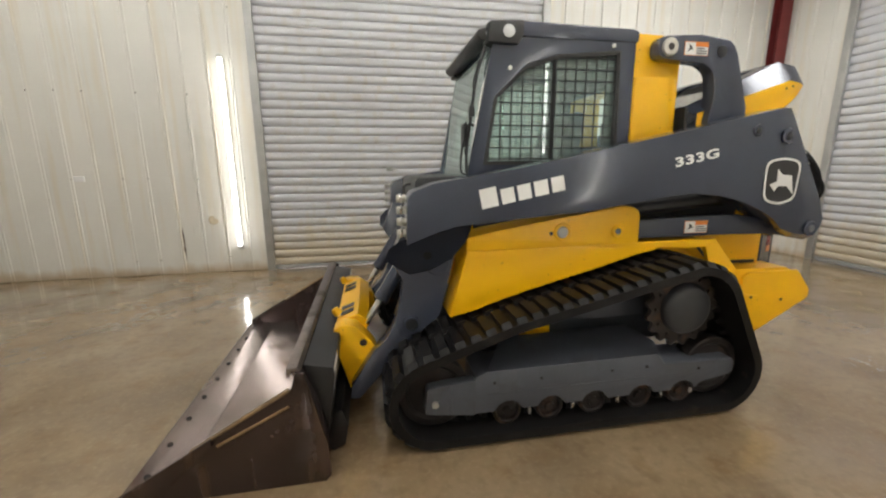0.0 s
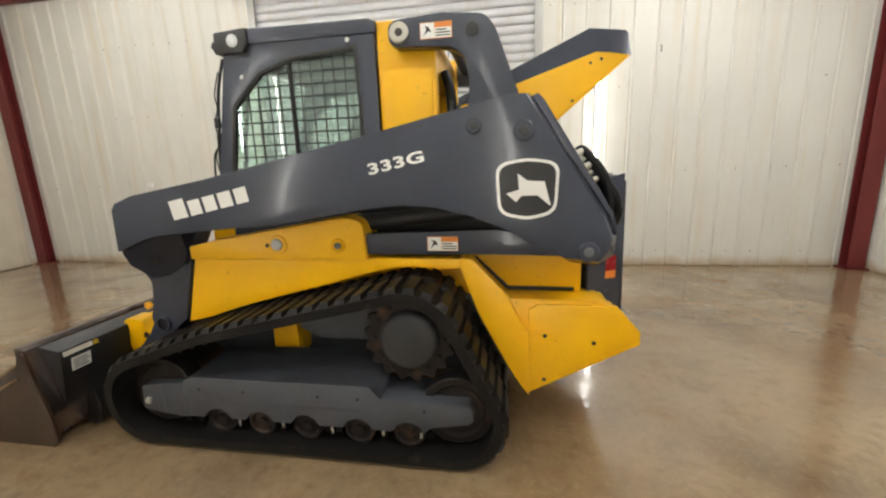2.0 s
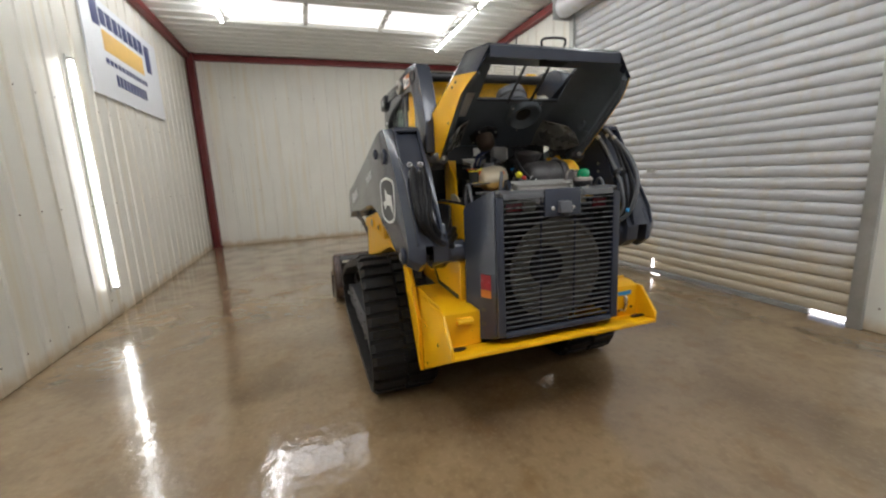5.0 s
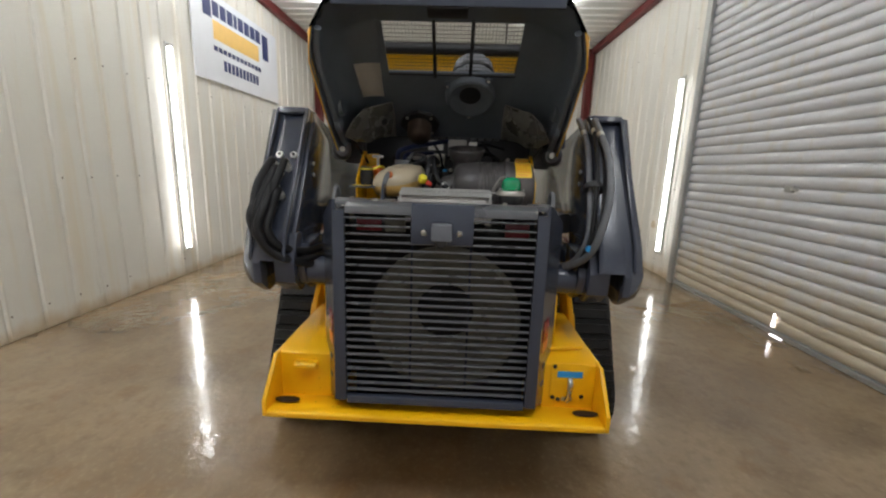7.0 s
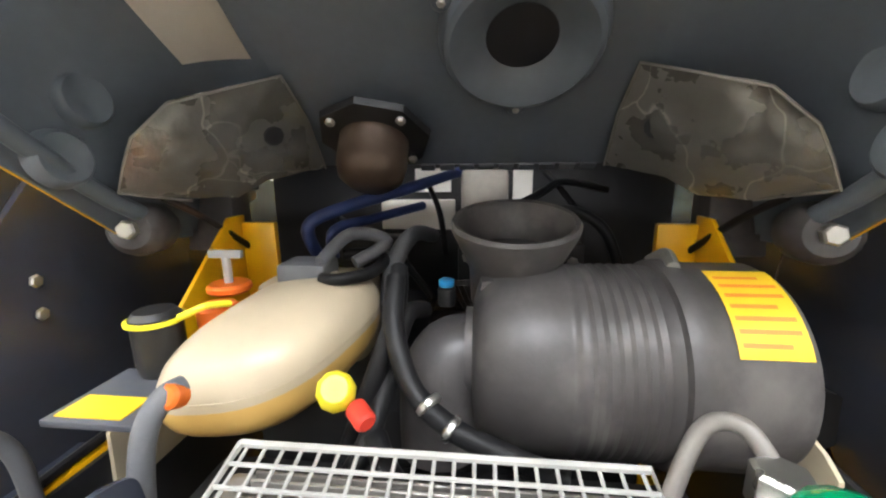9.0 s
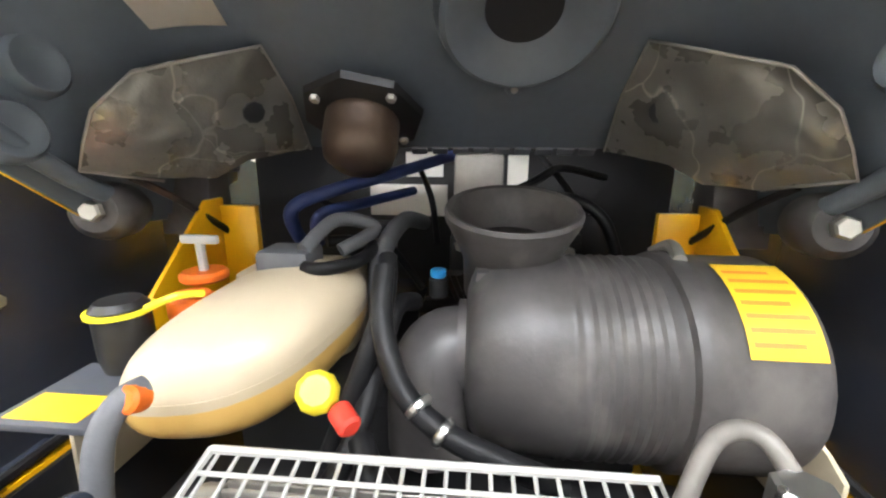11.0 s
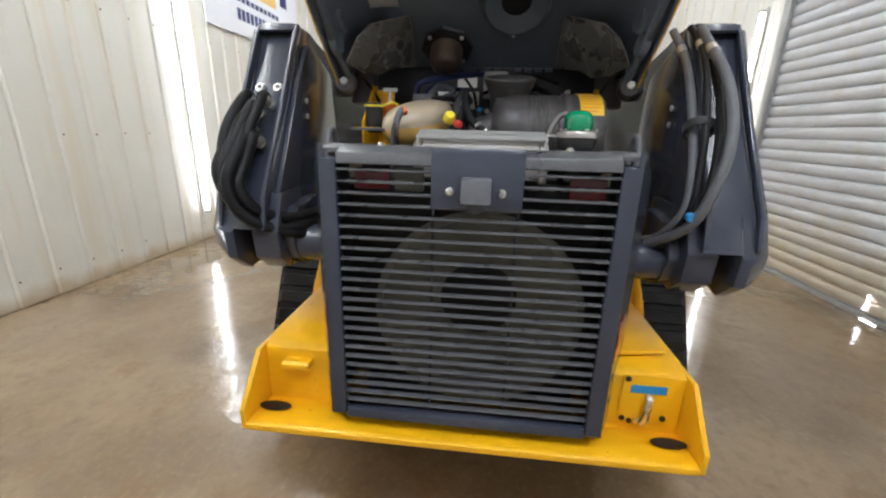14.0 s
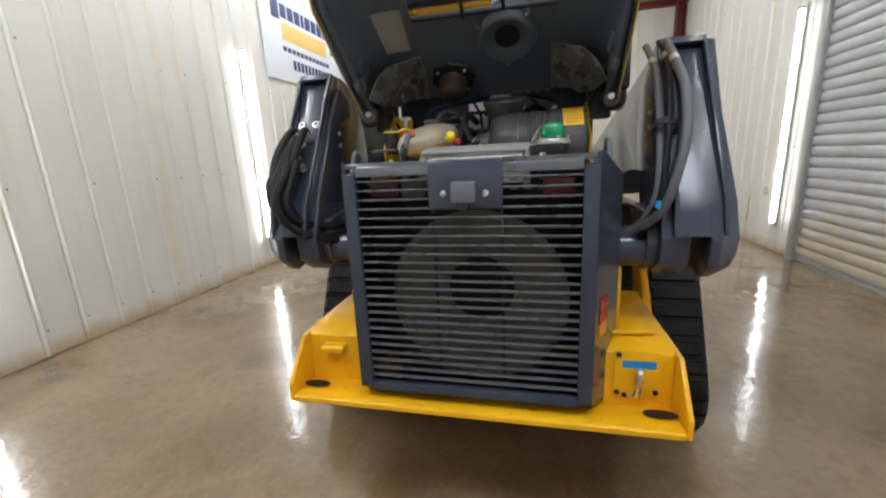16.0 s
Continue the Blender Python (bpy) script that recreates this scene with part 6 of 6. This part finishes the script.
for z in zs:
    if z > 1.285:
        for s0 in (-0.3445, 0.106):
            o = link("slat", SL_HALF, grille)
            o.location = (GX - 0.012, s0, z)
    else:
        o = link("slat", SL_FULL, grille)
        o.location = (GX - 0.012, 0, z)
for s in (-0.103, 0.115):
    part("slat_stay", box(GX - 0.040, GX - 0.0325, s - 0.004, s + 0.004, zb + 0.03, zt - 0.02, 0.001), GREY, grille)
part("centre_plate", prism([(GX - 0.02, 1.283), (GX - 0.02, 1.395), (GX - 0.006, 1.4285), (GX + 0.006, 1.400), (GX + 0.008, 1.283)], -0.104, 0.120, 0.003), GREY, grille)
part("camera_eye", disc(0.020, 0.030, (GX + 0.012, 0.007, 1.296), "x", 18, 0.004), INK, grille)
part("camera_hood", prism([(GX + 0.006, 1.302), (GX + 0.006, 1.364), (GX + 0.034, 1.360), (GX + 0.046, 1.302)], -0.029, 0.043, 0.006), SCUFF, grille, "grey box bracket")
for s in (-0.057, 0.069):
    part("bolt", lathe([(0, 0.008), (0.006, 0.008), (0.011, 0.003), (0.011, -0.002), (0, -0.002)], (GX + 0.008, s, 1.326), "x", 12), STEEL, grille)
# top plate of the grille, with a lip, bolts and end loops
q = bmesh.new()
add_prism(q, [(2.872, 1.412), (2.872, 1.426), (2.925, 1.426), (2.962, 1.412), (2.972, 1.385), (2.964, 1.382), (2.950, 1.402), (2.918, 1.412)], -0.345, 0.345)
add_prism(q, [(2.872, 1.412), (2.872, 1.426), (2.918, 1.426), (2.935, 1.420), (2.935, 1.408), (2.918, 1.412)], -0.395, -0.3455)
add_prism(q, [(2.872, 1.412), (2.872, 1.426), (2.918, 1.426), (2.935, 1.420), (2.935, 1.408), (2.918, 1.412)], 0.3455, 0.395)
for lo_, hi_ in ((-0.420, -0.185), (0.335, 0.420)):
    add_prism(q, [(2.79, 1.412), (2.79, 1.426), (2.8715, 1.426), (2.8715, 1.412)], lo_, hi_)
# same paint as the frame; the lighter grey puts in the roof's reflection
tp = part("grille_top", bevel(q, 0.003), SLATGREY, loader, "dark grey sheet top of the grille")
hg = part("hinge_plate", prism(rounded([(2.755, 1.412), (2.765, 1.475), (2.80, 1.488), (2.835, 1.470), (2.85, 1.412)], 0.012), -0.235, -0.228, 0.002), GREY, tp, "grey upright hinge plate with holes")
for x, z in ((2.795, 1.462), (2.81, 1.435)):
    part("hinge_hole", disc(0.011, 0.009, (x, -0.227, z), (0, -1, 0), 14, 0.001), INK, hg)
for s in (-0.25, 0.235):
    part("bolt", lathe([(0, 0.008), (0.008, 0.008), (0.009, 0.002), (0.0125, 0.002), (0.0125, 0), (0, 0)], (2.885, s, 1.426), "z", 6), ZINC, tp)
part("small_label", plan_prism([(2.900, 0.280), (2.922, 0.280), (2.922, 0.335), (2.900, 0.335)], 1.4262, 1.4268, 0), ALU, tp)
for sg in (-1, 1):
    # flared side panel with a cut-off upper corner
    q = bmesh.new()
    outer = [(2.960, 0.393, 1.432), (2.930, 0.408, 1.424), (2.790, 0.480, 1.355), (2.775, 0.486, 1.33), (2.775, 0.486, 0.61), (2.790, 0.480, 0.597), (2.962, 0.393, 0.642)]
    vo = [q.verts.new((x, sg * y, z)) for x, y, z in outer]
    vi = [q.verts.new((x - 0.008, sg * (y - 0.010), z)) for x, y, z in outer]
    q.faces.new(vo)
    q.faces.new(vi[::-1])
    for i in range(7):
        j = (i + 1) % 7
        q.faces.new((vo[i], vo[j], vi[j], vi[i]))
    hp = part("grille_side", bevel(q, 0.002), GREY, loader, "dark grey flared grille side panel with a red reflector", 12)

    def on_flare(x0, x1, lift):
        """A strip on the flared panel, in plan, lifted off it."""
        f = lambda x: 0.393 + (2.962 - x) * 0.510
        k = Vector((0.444, 0.896)) * lift
        return [(x0 + k.x, sg * (f(x0) + k.y)), (x1 + k.x, sg * (f(x1) + k.y)), (x1 + 2 * k.x, sg * (f(x1) + 2 * k.y)), (x0 + 2 * k.x, sg * (f(x0) + 2 * k.y))]
    part("reflector", plan_prism(on_flare(2.935, 2.875, 0.001), 0.905, 0.990, 0), RED, hp, "red reflector")
    part("amber_reflector", plan_prism(on_flare(2.935, 2.875, 0.001), 0.862, 0.9045, 0), ORANGE, hp, "faded orange reflector")
    for z in (0.70, 0.78):
        part("slot", plan_prism(on_flare(2.90, 2.875, 0.001), z, z + 0.02, 0), INK, hp)
    part("lift_loop", tube([(2.695, sg * 0.440, 1.34), (2.700, sg * 0.441, 1.42), (2.722, sg * 0.441, 1.460), (2.752, sg * 0.441, 1.455), (2.778, sg * 0.440, 1.40), (2.785, sg * 0.440, 1.34)], 0.009, 10, 5), GREYHOSE, loader, "grey bent rod hoop beside the grille")
# cooler behind the slats, with the fan
core = part("radiator_core", box(2.750, 2.765, -0.385, 0.385, 0.655, 1.325, 0.004), CORE, loader, "dusty radiator core behind the grille")
part("fan_shroud", lathe([(0.118, -0.105), (0.275, 0.002), (0.297, -0.002), (0.297, -0.010), (0.118, -0.113)], (2.901, 0.026, 0.968), "x", 48), SHROUD, core, "pale dusty fan ring")
part("fan_hub", lathe([(0, 0.004), (0.10, 0.002), (0.117, -0.004), (0, -0.01)], (2.795, 0.026, 0.968), "x", 32), HUB, core)
part("tail_lamp", box(2.925, 2.935, -0.310, -0.215, 1.318, 1.372, 0.004), TAIL, core, "dark red tail lamp behind the slats")
part("tail_lamp", box(2.925, 2.935, 0.235, 0.325, 1.306, 1.362, 0.004), TAIL, core, "dark red tail lamp behind the slats")
part("plug", box(2.905, 2.93, -0.205, -0.13, 1.315, 1.375, 0.005), SHROUD, core)
for z in (1.300, 1.328, 1.356):
    for s in (-0.33, -0.275, -0.22, 0.135, 0.178, 0.222, 0.262, 0.30):
        part("plate_slot", box(2.916, 2.919, s, s + 0.026, z, z + 0.005, 0), SCUFF, core)
for s in (-0.387, 0.3815):
    part("duct_side", box(2.760, 2.935, s, s + 0.0055, 0.660, 1.395, 0.001), CORE, core)
q = bmesh.new()
for k in range(18):
    add_box(q, 2.7655, 2.775, -0.37, 0.37, 0.67 + k * 0.036, 0.676 + k * 0.036)
tagged(part("core_fin_block", q, CORE, core), kind="stuff")

# wire guard over the cooler mouth
rim = [(2.713, -0.172, 1.4665), (2.797, -0.172, 1.4485), (2.797, 0.192, 1.4485), (2.713, 0.192, 1.4665), (2.713, -0.172, 1.4665)]
guard = part("wire_guard", tube(rim, 0.0038, 6, 1), WIRE, loader, "white-coated wire guard")
for k in range(21):
    s = -0.165 + k * 0.0175
    part("guard_wire", tube([(2.713, s, 1.4640), (2.797, s + 0.001, 1.4460)], 0.0019, 6, 1), WIRE, guard)
for x, z in ((2.734, 1.4625), (2.755, 1.458), (2.776, 1.4535)):
    part("guard_wire", tube([(x, -0.172, z), (x, 0.192, z)], 0.0023 if x < 2.77 else 0.0034, 6, 1), WIRE, guard)
part("guard_hook", tube([(2.745, 0.190, 1.460), (2.748, 0.215, 1.461), (2.752, 0.238, 1.458), (2.765, 0.244, 1.45)], 0.0032, 6, 3), WIRE, guard)
for s in (-0.165, 0.186):
    part("guard_leg", tube([(2.797, s, 1.4485), (2.812, s, 1.445), (2.815, s, 1.415)], 0.0032, 6, 3), WIRE, guard)
ck = part("cooler_header", prism([(2.715, 1.34), (2.718, 1.440), (2.800, 1.432), (2.815, 1.34)], -0.155, 0.172, 0.005), ALU, loader, "dull aluminium finned cooler header")
for s0, s1 in ((-0.178, -0.1555), (0.1725, 0.195)):
    part("end_tank", prism(rounded([(2.712, 1.33), (2.714, 1.436), (2.728, 1.444), (2.798, 1.436), (2.812, 1.426), (2.818, 1.33)], 0.01), s0, s1, 0.004), ALU, ck)
for k in range(9):
    part("cooler_fin", box(2.722 + k * 0.0085, 2.726 + k * 0.0085, -0.153, 0.170, 1.4405 - k * 0.0009, 1.4475 - k * 0.0012, 0.001, 1), ALU, ck)
# filler with the green cap
fg = part("fuel_filler", lathe([(0, 0.012), (0.035, 0.012), (0.040, 0.006), (0.050, 0.004), (0.052, -0.006), (0.047, -0.02), (0.040, -0.08), (0, -0.08)], (2.808, 0.264, 1.452), "z", 32), BLACK, loader, "black filler neck with a green cap")
part("filler_ring", lathe([(0.030, 0.014), (0.050, 0.012), (0.055, 0.004), (0.055, -0.004), (0.030, -0.004)], (2.808, 0.264, 1.462), "z", 28), ALU, fg, "dull metal filler ring with bolts")
for k in range(5):
    a = 6.283185 * k / 5 + 0.3
    part("bolt", disc(0.006, 0.006, (2.808 + 0.046 * math.cos(a), 0.264 + 0.046 * math.sin(a), 1.475), "z", 8, 0.001), STEEL, fg)
part("green_cap", lathe([(0.0, 0.050), (0.018, 0.049), (0.030, 0.043), (0.0365, 0.032), (0.038, 0.016), (0.037, 0.0), (0.0, 0.0)], (2.808, 0.264, 1.477), "z", 14), GREEN, fg, "bright green plastic filler cap")

# ---- hoses on the arms' rear ----
def web_x(z):
    return 2.457 + (1.80 - z) * 0.641


NOUT = Vector((0.84, 0, 0.54))
for y in (-0.730, -0.668):
    bn = part("bulkhead_nut", disc(0.017, 0.012, (web_x(1.585), y, 1.585), tuple(NOUT), 6, 0.002), STEEL, loader, "bright plated bulkhead nut")
    part("nut_core", disc(0.008, 0.014, (web_x(1.585), y, 1.585), tuple(NOUT), 12, 0.001), INK, bn)
LH = [((-0.755, 1.525), [(2.755, -0.785, 1.47), (2.80, -0.785, 1.38), (2.81, -0.77, 1.28), (2.79, -0.71, 1.19), (2.72, -0.60, 1.15), (2.60, -0.52, 1.16)], 0.019),
      ((-0.755, 1.465), [(2.785, -0.78, 1.41), (2.835, -0.785, 1.33), (2.835, -0.74, 1.24), (2.79, -0.66, 1.17), (2.68, -0.56, 1.15)], 0.019),
      ((-0.755, 1.405), [(2.815, -0.765, 1.35), (2.855, -0.755, 1.28), (2.84, -0.70, 1.20), (2.77, -0.60, 1.14), (2.66, -0.53, 1.13)], 0.017),
      ((-0.700, 1.525), [(2.745, -0.720, 1.47), (2.80, -0.735, 1.38), (2.82, -0.73, 1.29), (2.80, -0.68, 1.21), (2.72, -0.60, 1.17), (2.62, -0.52, 1.19)], 0.016),
      ((-0.700, 1.405), [(2.80, -0.720, 1.36), (2.84, -0.72, 1.29), (2.82, -0.68, 1.22), (2.74, -0.60, 1.19), (2.62, -0.52, 1.21)], 0.018),
      ((-0.728, 1.495), [(2.77, -0.755, 1.44), (2.825, -0.765, 1.36), (2.845, -0.755, 1.27), (2.815, -0.69, 1.185), (2.73, -0.59, 1.13), (2.62, -0.52, 1.12)], 0.019),
      ((-0.728, 1.435), [(2.80, -0.735, 1.40), (2.85, -0.75, 1.31), (2.85, -0.72, 1.22), (2.80, -0.64, 1.16), (2.70, -0.56, 1.165), (2.60, -0.51, 1.175)], 0.019)]
for (y, z), pts, r in LH:
    a = Vector((web_x(z), y + 0.022, z))
    pts = [(px, py + 0.030, pz) for px, py, pz in pts]
    h = part("arm_hose", tube([a + NOUT * 0.030, a + NOUT * 0.058] + pts, r, 12, 6), HOSE, loader, "black hydraulic hose")
    part("hex_nut", disc(r * 1.05, 0.022, tuple(a), tuple(NOUT), 6, 0.003), STEEL, h)
    part("ferrule", disc(r * 1.10, 0.034, tuple(a + NOUT * 0.024), tuple(NOUT), 12, 0.004), ZINC, h, "plated hose ferrule")
RH = [([(2.45, 0.60, 1.79), (2.50, 0.612, 1.735), (2.58, 0.615, 1.65), (2.70, 0.60, 1.50), (2.77, 0.59, 1.38), (2.80, 0.575, 1.27), (2.74, 0.54, 1.18), (2.62, 0.50, 1.14)], 0.012, GREYHOSE),
      ([(2.50, 0.63, 1.79), (2.56, 0.637, 1.74), (2.64, 0.632, 1.66), (2.735, 0.615, 1.52), (2.79, 0.60, 1.38), (2.815, 0.582, 1.27), (2.76, 0.55, 1.16)], 0.010, HOSE),
      ([(2.54, 0.645, 1.78), (2.60, 0.652, 1.72), (2.72, 0.655, 1.62), (2.82, 0.64, 1.50), (2.855, 0.62, 1.38), (2.83, 0.585, 1.24), (2.72, 0.52, 1.15)], 0.0138, GREYHOSE),
      ([(2.50, 0.66, 1.76), (2.58, 0.665, 1.70), (2.69, 0.66, 1.58), (2.78, 0.64, 1.45), (2.81, 0.62, 1.32), (2.77, 0.57, 1.18)], 0.013, HOSE)]
for pts, r, mt in RH:
    h = part("arm_hose", tube(pts, r, 12, 6), mt, loader, "grey-sleeved hydraulic hose")
    a, b = Vector(pts[1]), Vector(pts[2])
    d = (b - a).normalized()
    part("ferrule", disc(r * 1.15, 0.030, tuple(a), tuple(d), 12, 0.004), ZINC, h, "plated hose ferrule")
part("hose_strap", lathe([(0.034, -0.012), (0.040, -0.012), (0.040, 0.012), (0.034, 0.012)], (2.717, 0.61, 1.49), (0.6, -0.1, -0.8), 20), BLACK, loader)
part("hose_clip", disc(0.013, 0.02, (2.825, 0.578, 1.262), "x", 12, 0.003), BLUE, loader, "bright blue hose clip")
# block and blue plate at the rear corner
cv = part("corner_cover", box(2.8605, 2.868, 0.470, 0.615, 0.625, 0.790, 0.003), YEL, loader, "yellow bolted cover plate with a blue sticker")
part("blue_sticker", box(2.8682, 2.8692, 0.495, 0.598, 0.730, 0.757, 0), BLUE, cv)
lt = part("tie_latch", tube([(2.872, 0.548, 0.722), (2.884, 0.546, 0.712), (2.886, 0.543, 0.66), (2.876, 0.538, 0.632)], 0.011, 8, 3), STEEL, loader, "bright steel latch on the rear corner")
part("latch_foot", box(2.8682, 2.876, 0.520, 0.560, 0.628, 0.642, 0.002), STEEL, lt)
for s, z in ((0.482, 0.778), (0.482, 0.640), (0.505, 0.632), (0.600, 0.648)):
    part("bolt", disc(0.009, 0.006, (2.868, s, z), "x", 8, 0.001), DIRTY, cv)
part("corner_rod", tube([(2.80, 0.455, 0.822), (2.79, 0.53, 0.823), (2.78, 0.612, 0.826)], 0.008, 8, 3), YEL, loader, "thin yellow rod across the fender")
# hoses between tank and air cleaner, with clamps
part("drain_hose", tube([(2.58, -0.05, 1.59), (2.62, -0.045, 1.545), (2.655, -0.02, 1.495), (2.675, 0.02, 1.468), (2.685, 0.07, 1.450), (2.69, 0.13, 1.43)], 0.0115, 10, 6), HOSE, loader, "black hose with bright clamps")
part("drain_hose", tube([(2.54, -0.055, 1.59), (2.59, -0.05, 1.55), (2.625, -0.075, 1.47), (2.64, -0.105, 1.39)], 0.0115, 10, 6), HOSE, loader, "black hose with bright clamps")
for c, d in (((2.662, -0.005, 1.486), (0.5, 0.7, -0.6)), ((2.674, 0.018, 1.469), (0.35, 0.8, -0.45))):
    part("hose_clamp", disc(0.0145, 0.009, c, d, 14, 0.002), STEEL, loader)


# ---- coupler between arms and bucket ----
cp = part("coupler_beam", prism([(-0.215, 0.46), (-0.205, 0.545), (-0.06, 0.60), (0.01, 0.55), (-0.02, 0.47)], -0.42, 0.42, 0.008), YEL, loader, "yellow quick coupler beam with square holes")
for s in (-0.30, -0.20, 0.20, 0.30):
    part("square_hole", prism([(-0.17, 0.5605), (-0.172, 0.5625), (-0.09, 0.5935), (-0.09, 0.5915)], s - 0.035, s + 0.035, 0), INK, cp)
for sg in (-1, 1):
    pl = part("coupler_plate", prism(rounded([(-0.215, 0.53), (-0.17, 0.585), (-0.07, 0.575), (0.04, 0.44), (0.05, 0.33), (-0.01, 0.16), (-0.11, 0.15)], 0.03), sg * 0.56, sg * 0.43, 0.008), YEL, loader, "yellow quick coupler side plate")
    part("pin_hole", disc(0.022, 0.004, (-0.03, sg * 0.56, 0.47), (0, sg, 0), 16, 0.001), DIRTY, pl)
    part("latch_knob", lathe([(0, 0.03), (0.02, 0.026), (0.026, 0.01), (0.026, -0.02), (0, -0.02)], (-0.19, sg * 0.36, 0.60), (-0.5, 0, 0.8), 14), YEL, pl)
    tc = part("tilt_cylinder", tube([(0.36, sg * 0.40, 1.12), (0.11, sg * 0.40, 0.72)], 0.045, 18, 1), GREY, loader, "dark grey tilt cylinder")
    part("rod", tube([(0.11, sg * 0.40, 0.72), (-0.01, sg * 0.40, 0.53)], 0.022, 14, 1), STEEL, tc, "bright chromed rod")
    part("gland", disc(0.05, 0.05, (0.11, sg * 0.40, 0.72), (-0.53, 0, -0.85), 18, 0.005), GREY, tc)
# plated fittings on the front end of the near arm
for sg in (-1, 1):
    for k in range(4):
        f = part("quick_fitting", disc(0.020, 0.05, (0.225, sg * 0.76, 1.33 - k * 0.06), (-1, 0, 0), 12, 0.004), ZINC, loader, "plated hydraulic quick fitting")
        part("fitting_collar", disc(0.026, 0.014, (0.205, sg * 0.76, 1.33 - k * 0.06), (-1, 0, 0), 6, 0.003), STEEL, f)
part("front_step", prism([(0.30, 1.18), (0.31, 1.40), (0.33, 1.425), (0.64, 1.43), (0.64, 1.18)], -0.42, 0.42, 0.012), BLACK, loader, "black step and front panel under the cab glass")
part("front_rail", tube([(0.31, -0.20, 1.22), (0.265, -0.20, 1.24), (0.265, -0.20, 1.36), (0.31, -0.20, 1.38)], 0.008, 8, 3), BLACK, loader)
part("grab_handle", tube([(0.66, -0.447, 1.44), (0.655, -0.455, 1.60), (0.70, -0.455, 1.86), (0.73, -0.447, 1.98)], 0.010, 8, 4), STEEL, loader)
part("wiper", tube([(0.67, -0.05, 1.50), (0.70, -0.12, 1.78), (0.735, -0.16, 2.03)], 0.007, 6, 3), BLACK, loader)

# ---- bucket, a thing of its own ----
bk = thing("loader_bucket", "worn brown steel loader bucket resting on the wet floor", "bucket", at=(0, CY, 0))
BS = 1.07
sec_in = [(-1.12, 0.018), (-0.42, 0.030), (-0.32, 0.055), (-0.255, 0.12), (-0.235, 0.20), (-0.26, 0.38), (-0.33, 0.555)]
sec_out = [(-0.345, 0.575), (-0.305, 0.578), (-0.243, 0.39), (-0.205, 0.20), (-0.215, 0.10), (-0.26, 0.035), (-0.40, 0.004), (-1.12, 0.0)]
part("shell", prism(sec_in + sec_out, -BS + 0.02, BS - 0.02, 0), POLISHED, bk, "rubbed shiny steel inside of the bucket", 30)
part("cutting_edge", prism([(-1.145, 0.0), (-1.145, 0.008), (-1.10, 0.033), (-1.03, 0.0335), (-0.90, 0.0232), (-1.118, 0.0195), (-1.118, 0.0)], -BS, BS, 0.002), POLISHED, bk, "worn cutting edge with bolt heads")
for k in range(9):
    part("edge_bolt", disc(0.015, 0.009, (-1.068, -0.92 + k * 0.23, 0.033), "z", 8, 0.003), DIRTY, bk)
for sg in (-1, 1):
    sp = part("end_plate", prism([(-1.125, 0.0), (-1.115, 0.05), (-0.345, 0.50), (-0.325, 0.578), (-0.285, 0.575), (-0.20, 0.20), (-0.195, 0.03), (-0.22, 0.0)], sg * BS, sg * (BS - 0.0195), 0.004), BUCKET, bk, "scuffed brown end plate")
    part("wear_bar", tube([(-0.68, sg * (BS - 0.001), 0.262), (-0.53, sg * (BS + 0.001), 0.335), (-0.36, sg * (BS - 0.001), 0.42)], 0.007, 6, 4), GOLDRUST, sp, "rubbed rusty wear bar")
    part("worn_lip", prism([(-0.80, 0.236), (-0.80, 0.246), (-0.36, 0.503), (-0.352, 0.492)], sg * (BS + 0.001), sg * (BS - 0.021), 0.002), GOLDRUST, sp)
    part("side_cutter", prism([(-1.13, 0.0), (-1.12, 0.06), (-0.70, 0.306), (-0.70, 0.27), (-1.0, 0.0)], sg * (BS + 0.0005), sg * (BS + 0.014), 0.003), BUCKET, sp)
part("top_bar", prism([(-0.365, 0.545), (-0.365, 0.595), (-0.315, 0.60), (-0.30, 0.5785), (-0.346, 0.5775), (-0.350, 0.548)], -BS + 0.02, BS - 0.02, 0.004), TOPBAR, bk, "rubbed steel top bar")
part("back_plate", prism([(-0.30, 0.574), (-0.165, 0.545), (-0.16, 0.50), (-0.20, 0.21), (-0.24, 0.37)], -0.98, 0.98, 0.004), BUCKETBACK, bk, "black-painted bucket back with decals")
part("heel_plate", prism([(-0.20, 0.205), (-0.15, 0.24), (-0.12, 0.14), (-0.14, 0.03), (-0.20, 0.0), (-0.26, 0.03), (-0.213, 0.095)], -0.86, 0.86, 0.006), BUCKETBACK, bk)
low = lambda z: -0.16 - 0.1379 * (0.50 - z)
top = lambda z: -0.16 - 0.1111 * (z - 0.50)
for nm, f, z0, z1, s0, s1, mt in (("decal_white", low, 0.405, 0.485, -0.93, -0.82, WHITE), ("decal_pale", top, 0.510, 0.537, -0.965, -0.80, LABEL), ("decal_yellow", top, 0.510, 0.537, -0.795, -0.765, LABELY)):
    part(nm, prism([(f(z0) + 0.001, z0), (f(z1) + 0.001, z1), (f(z1) + 0.0025, z1), (f(z0) + 0.0025, z0)], s0, s1, 0), mt, bk)
for k in range(4):
    z0 = 0.417 + k * 0.016
    part("text_bar", prism([(low(z0) + 0.0027, z0), (low(z0 + 0.006) + 0.0027, z0 + 0.006), (low(z0 + 0.006) + 0.0034, z0 + 0.006), (low(z0) + 0.0034, z0)], -0.92, -0.835 - 0.01 * (k % 2), 0), INK, bk)
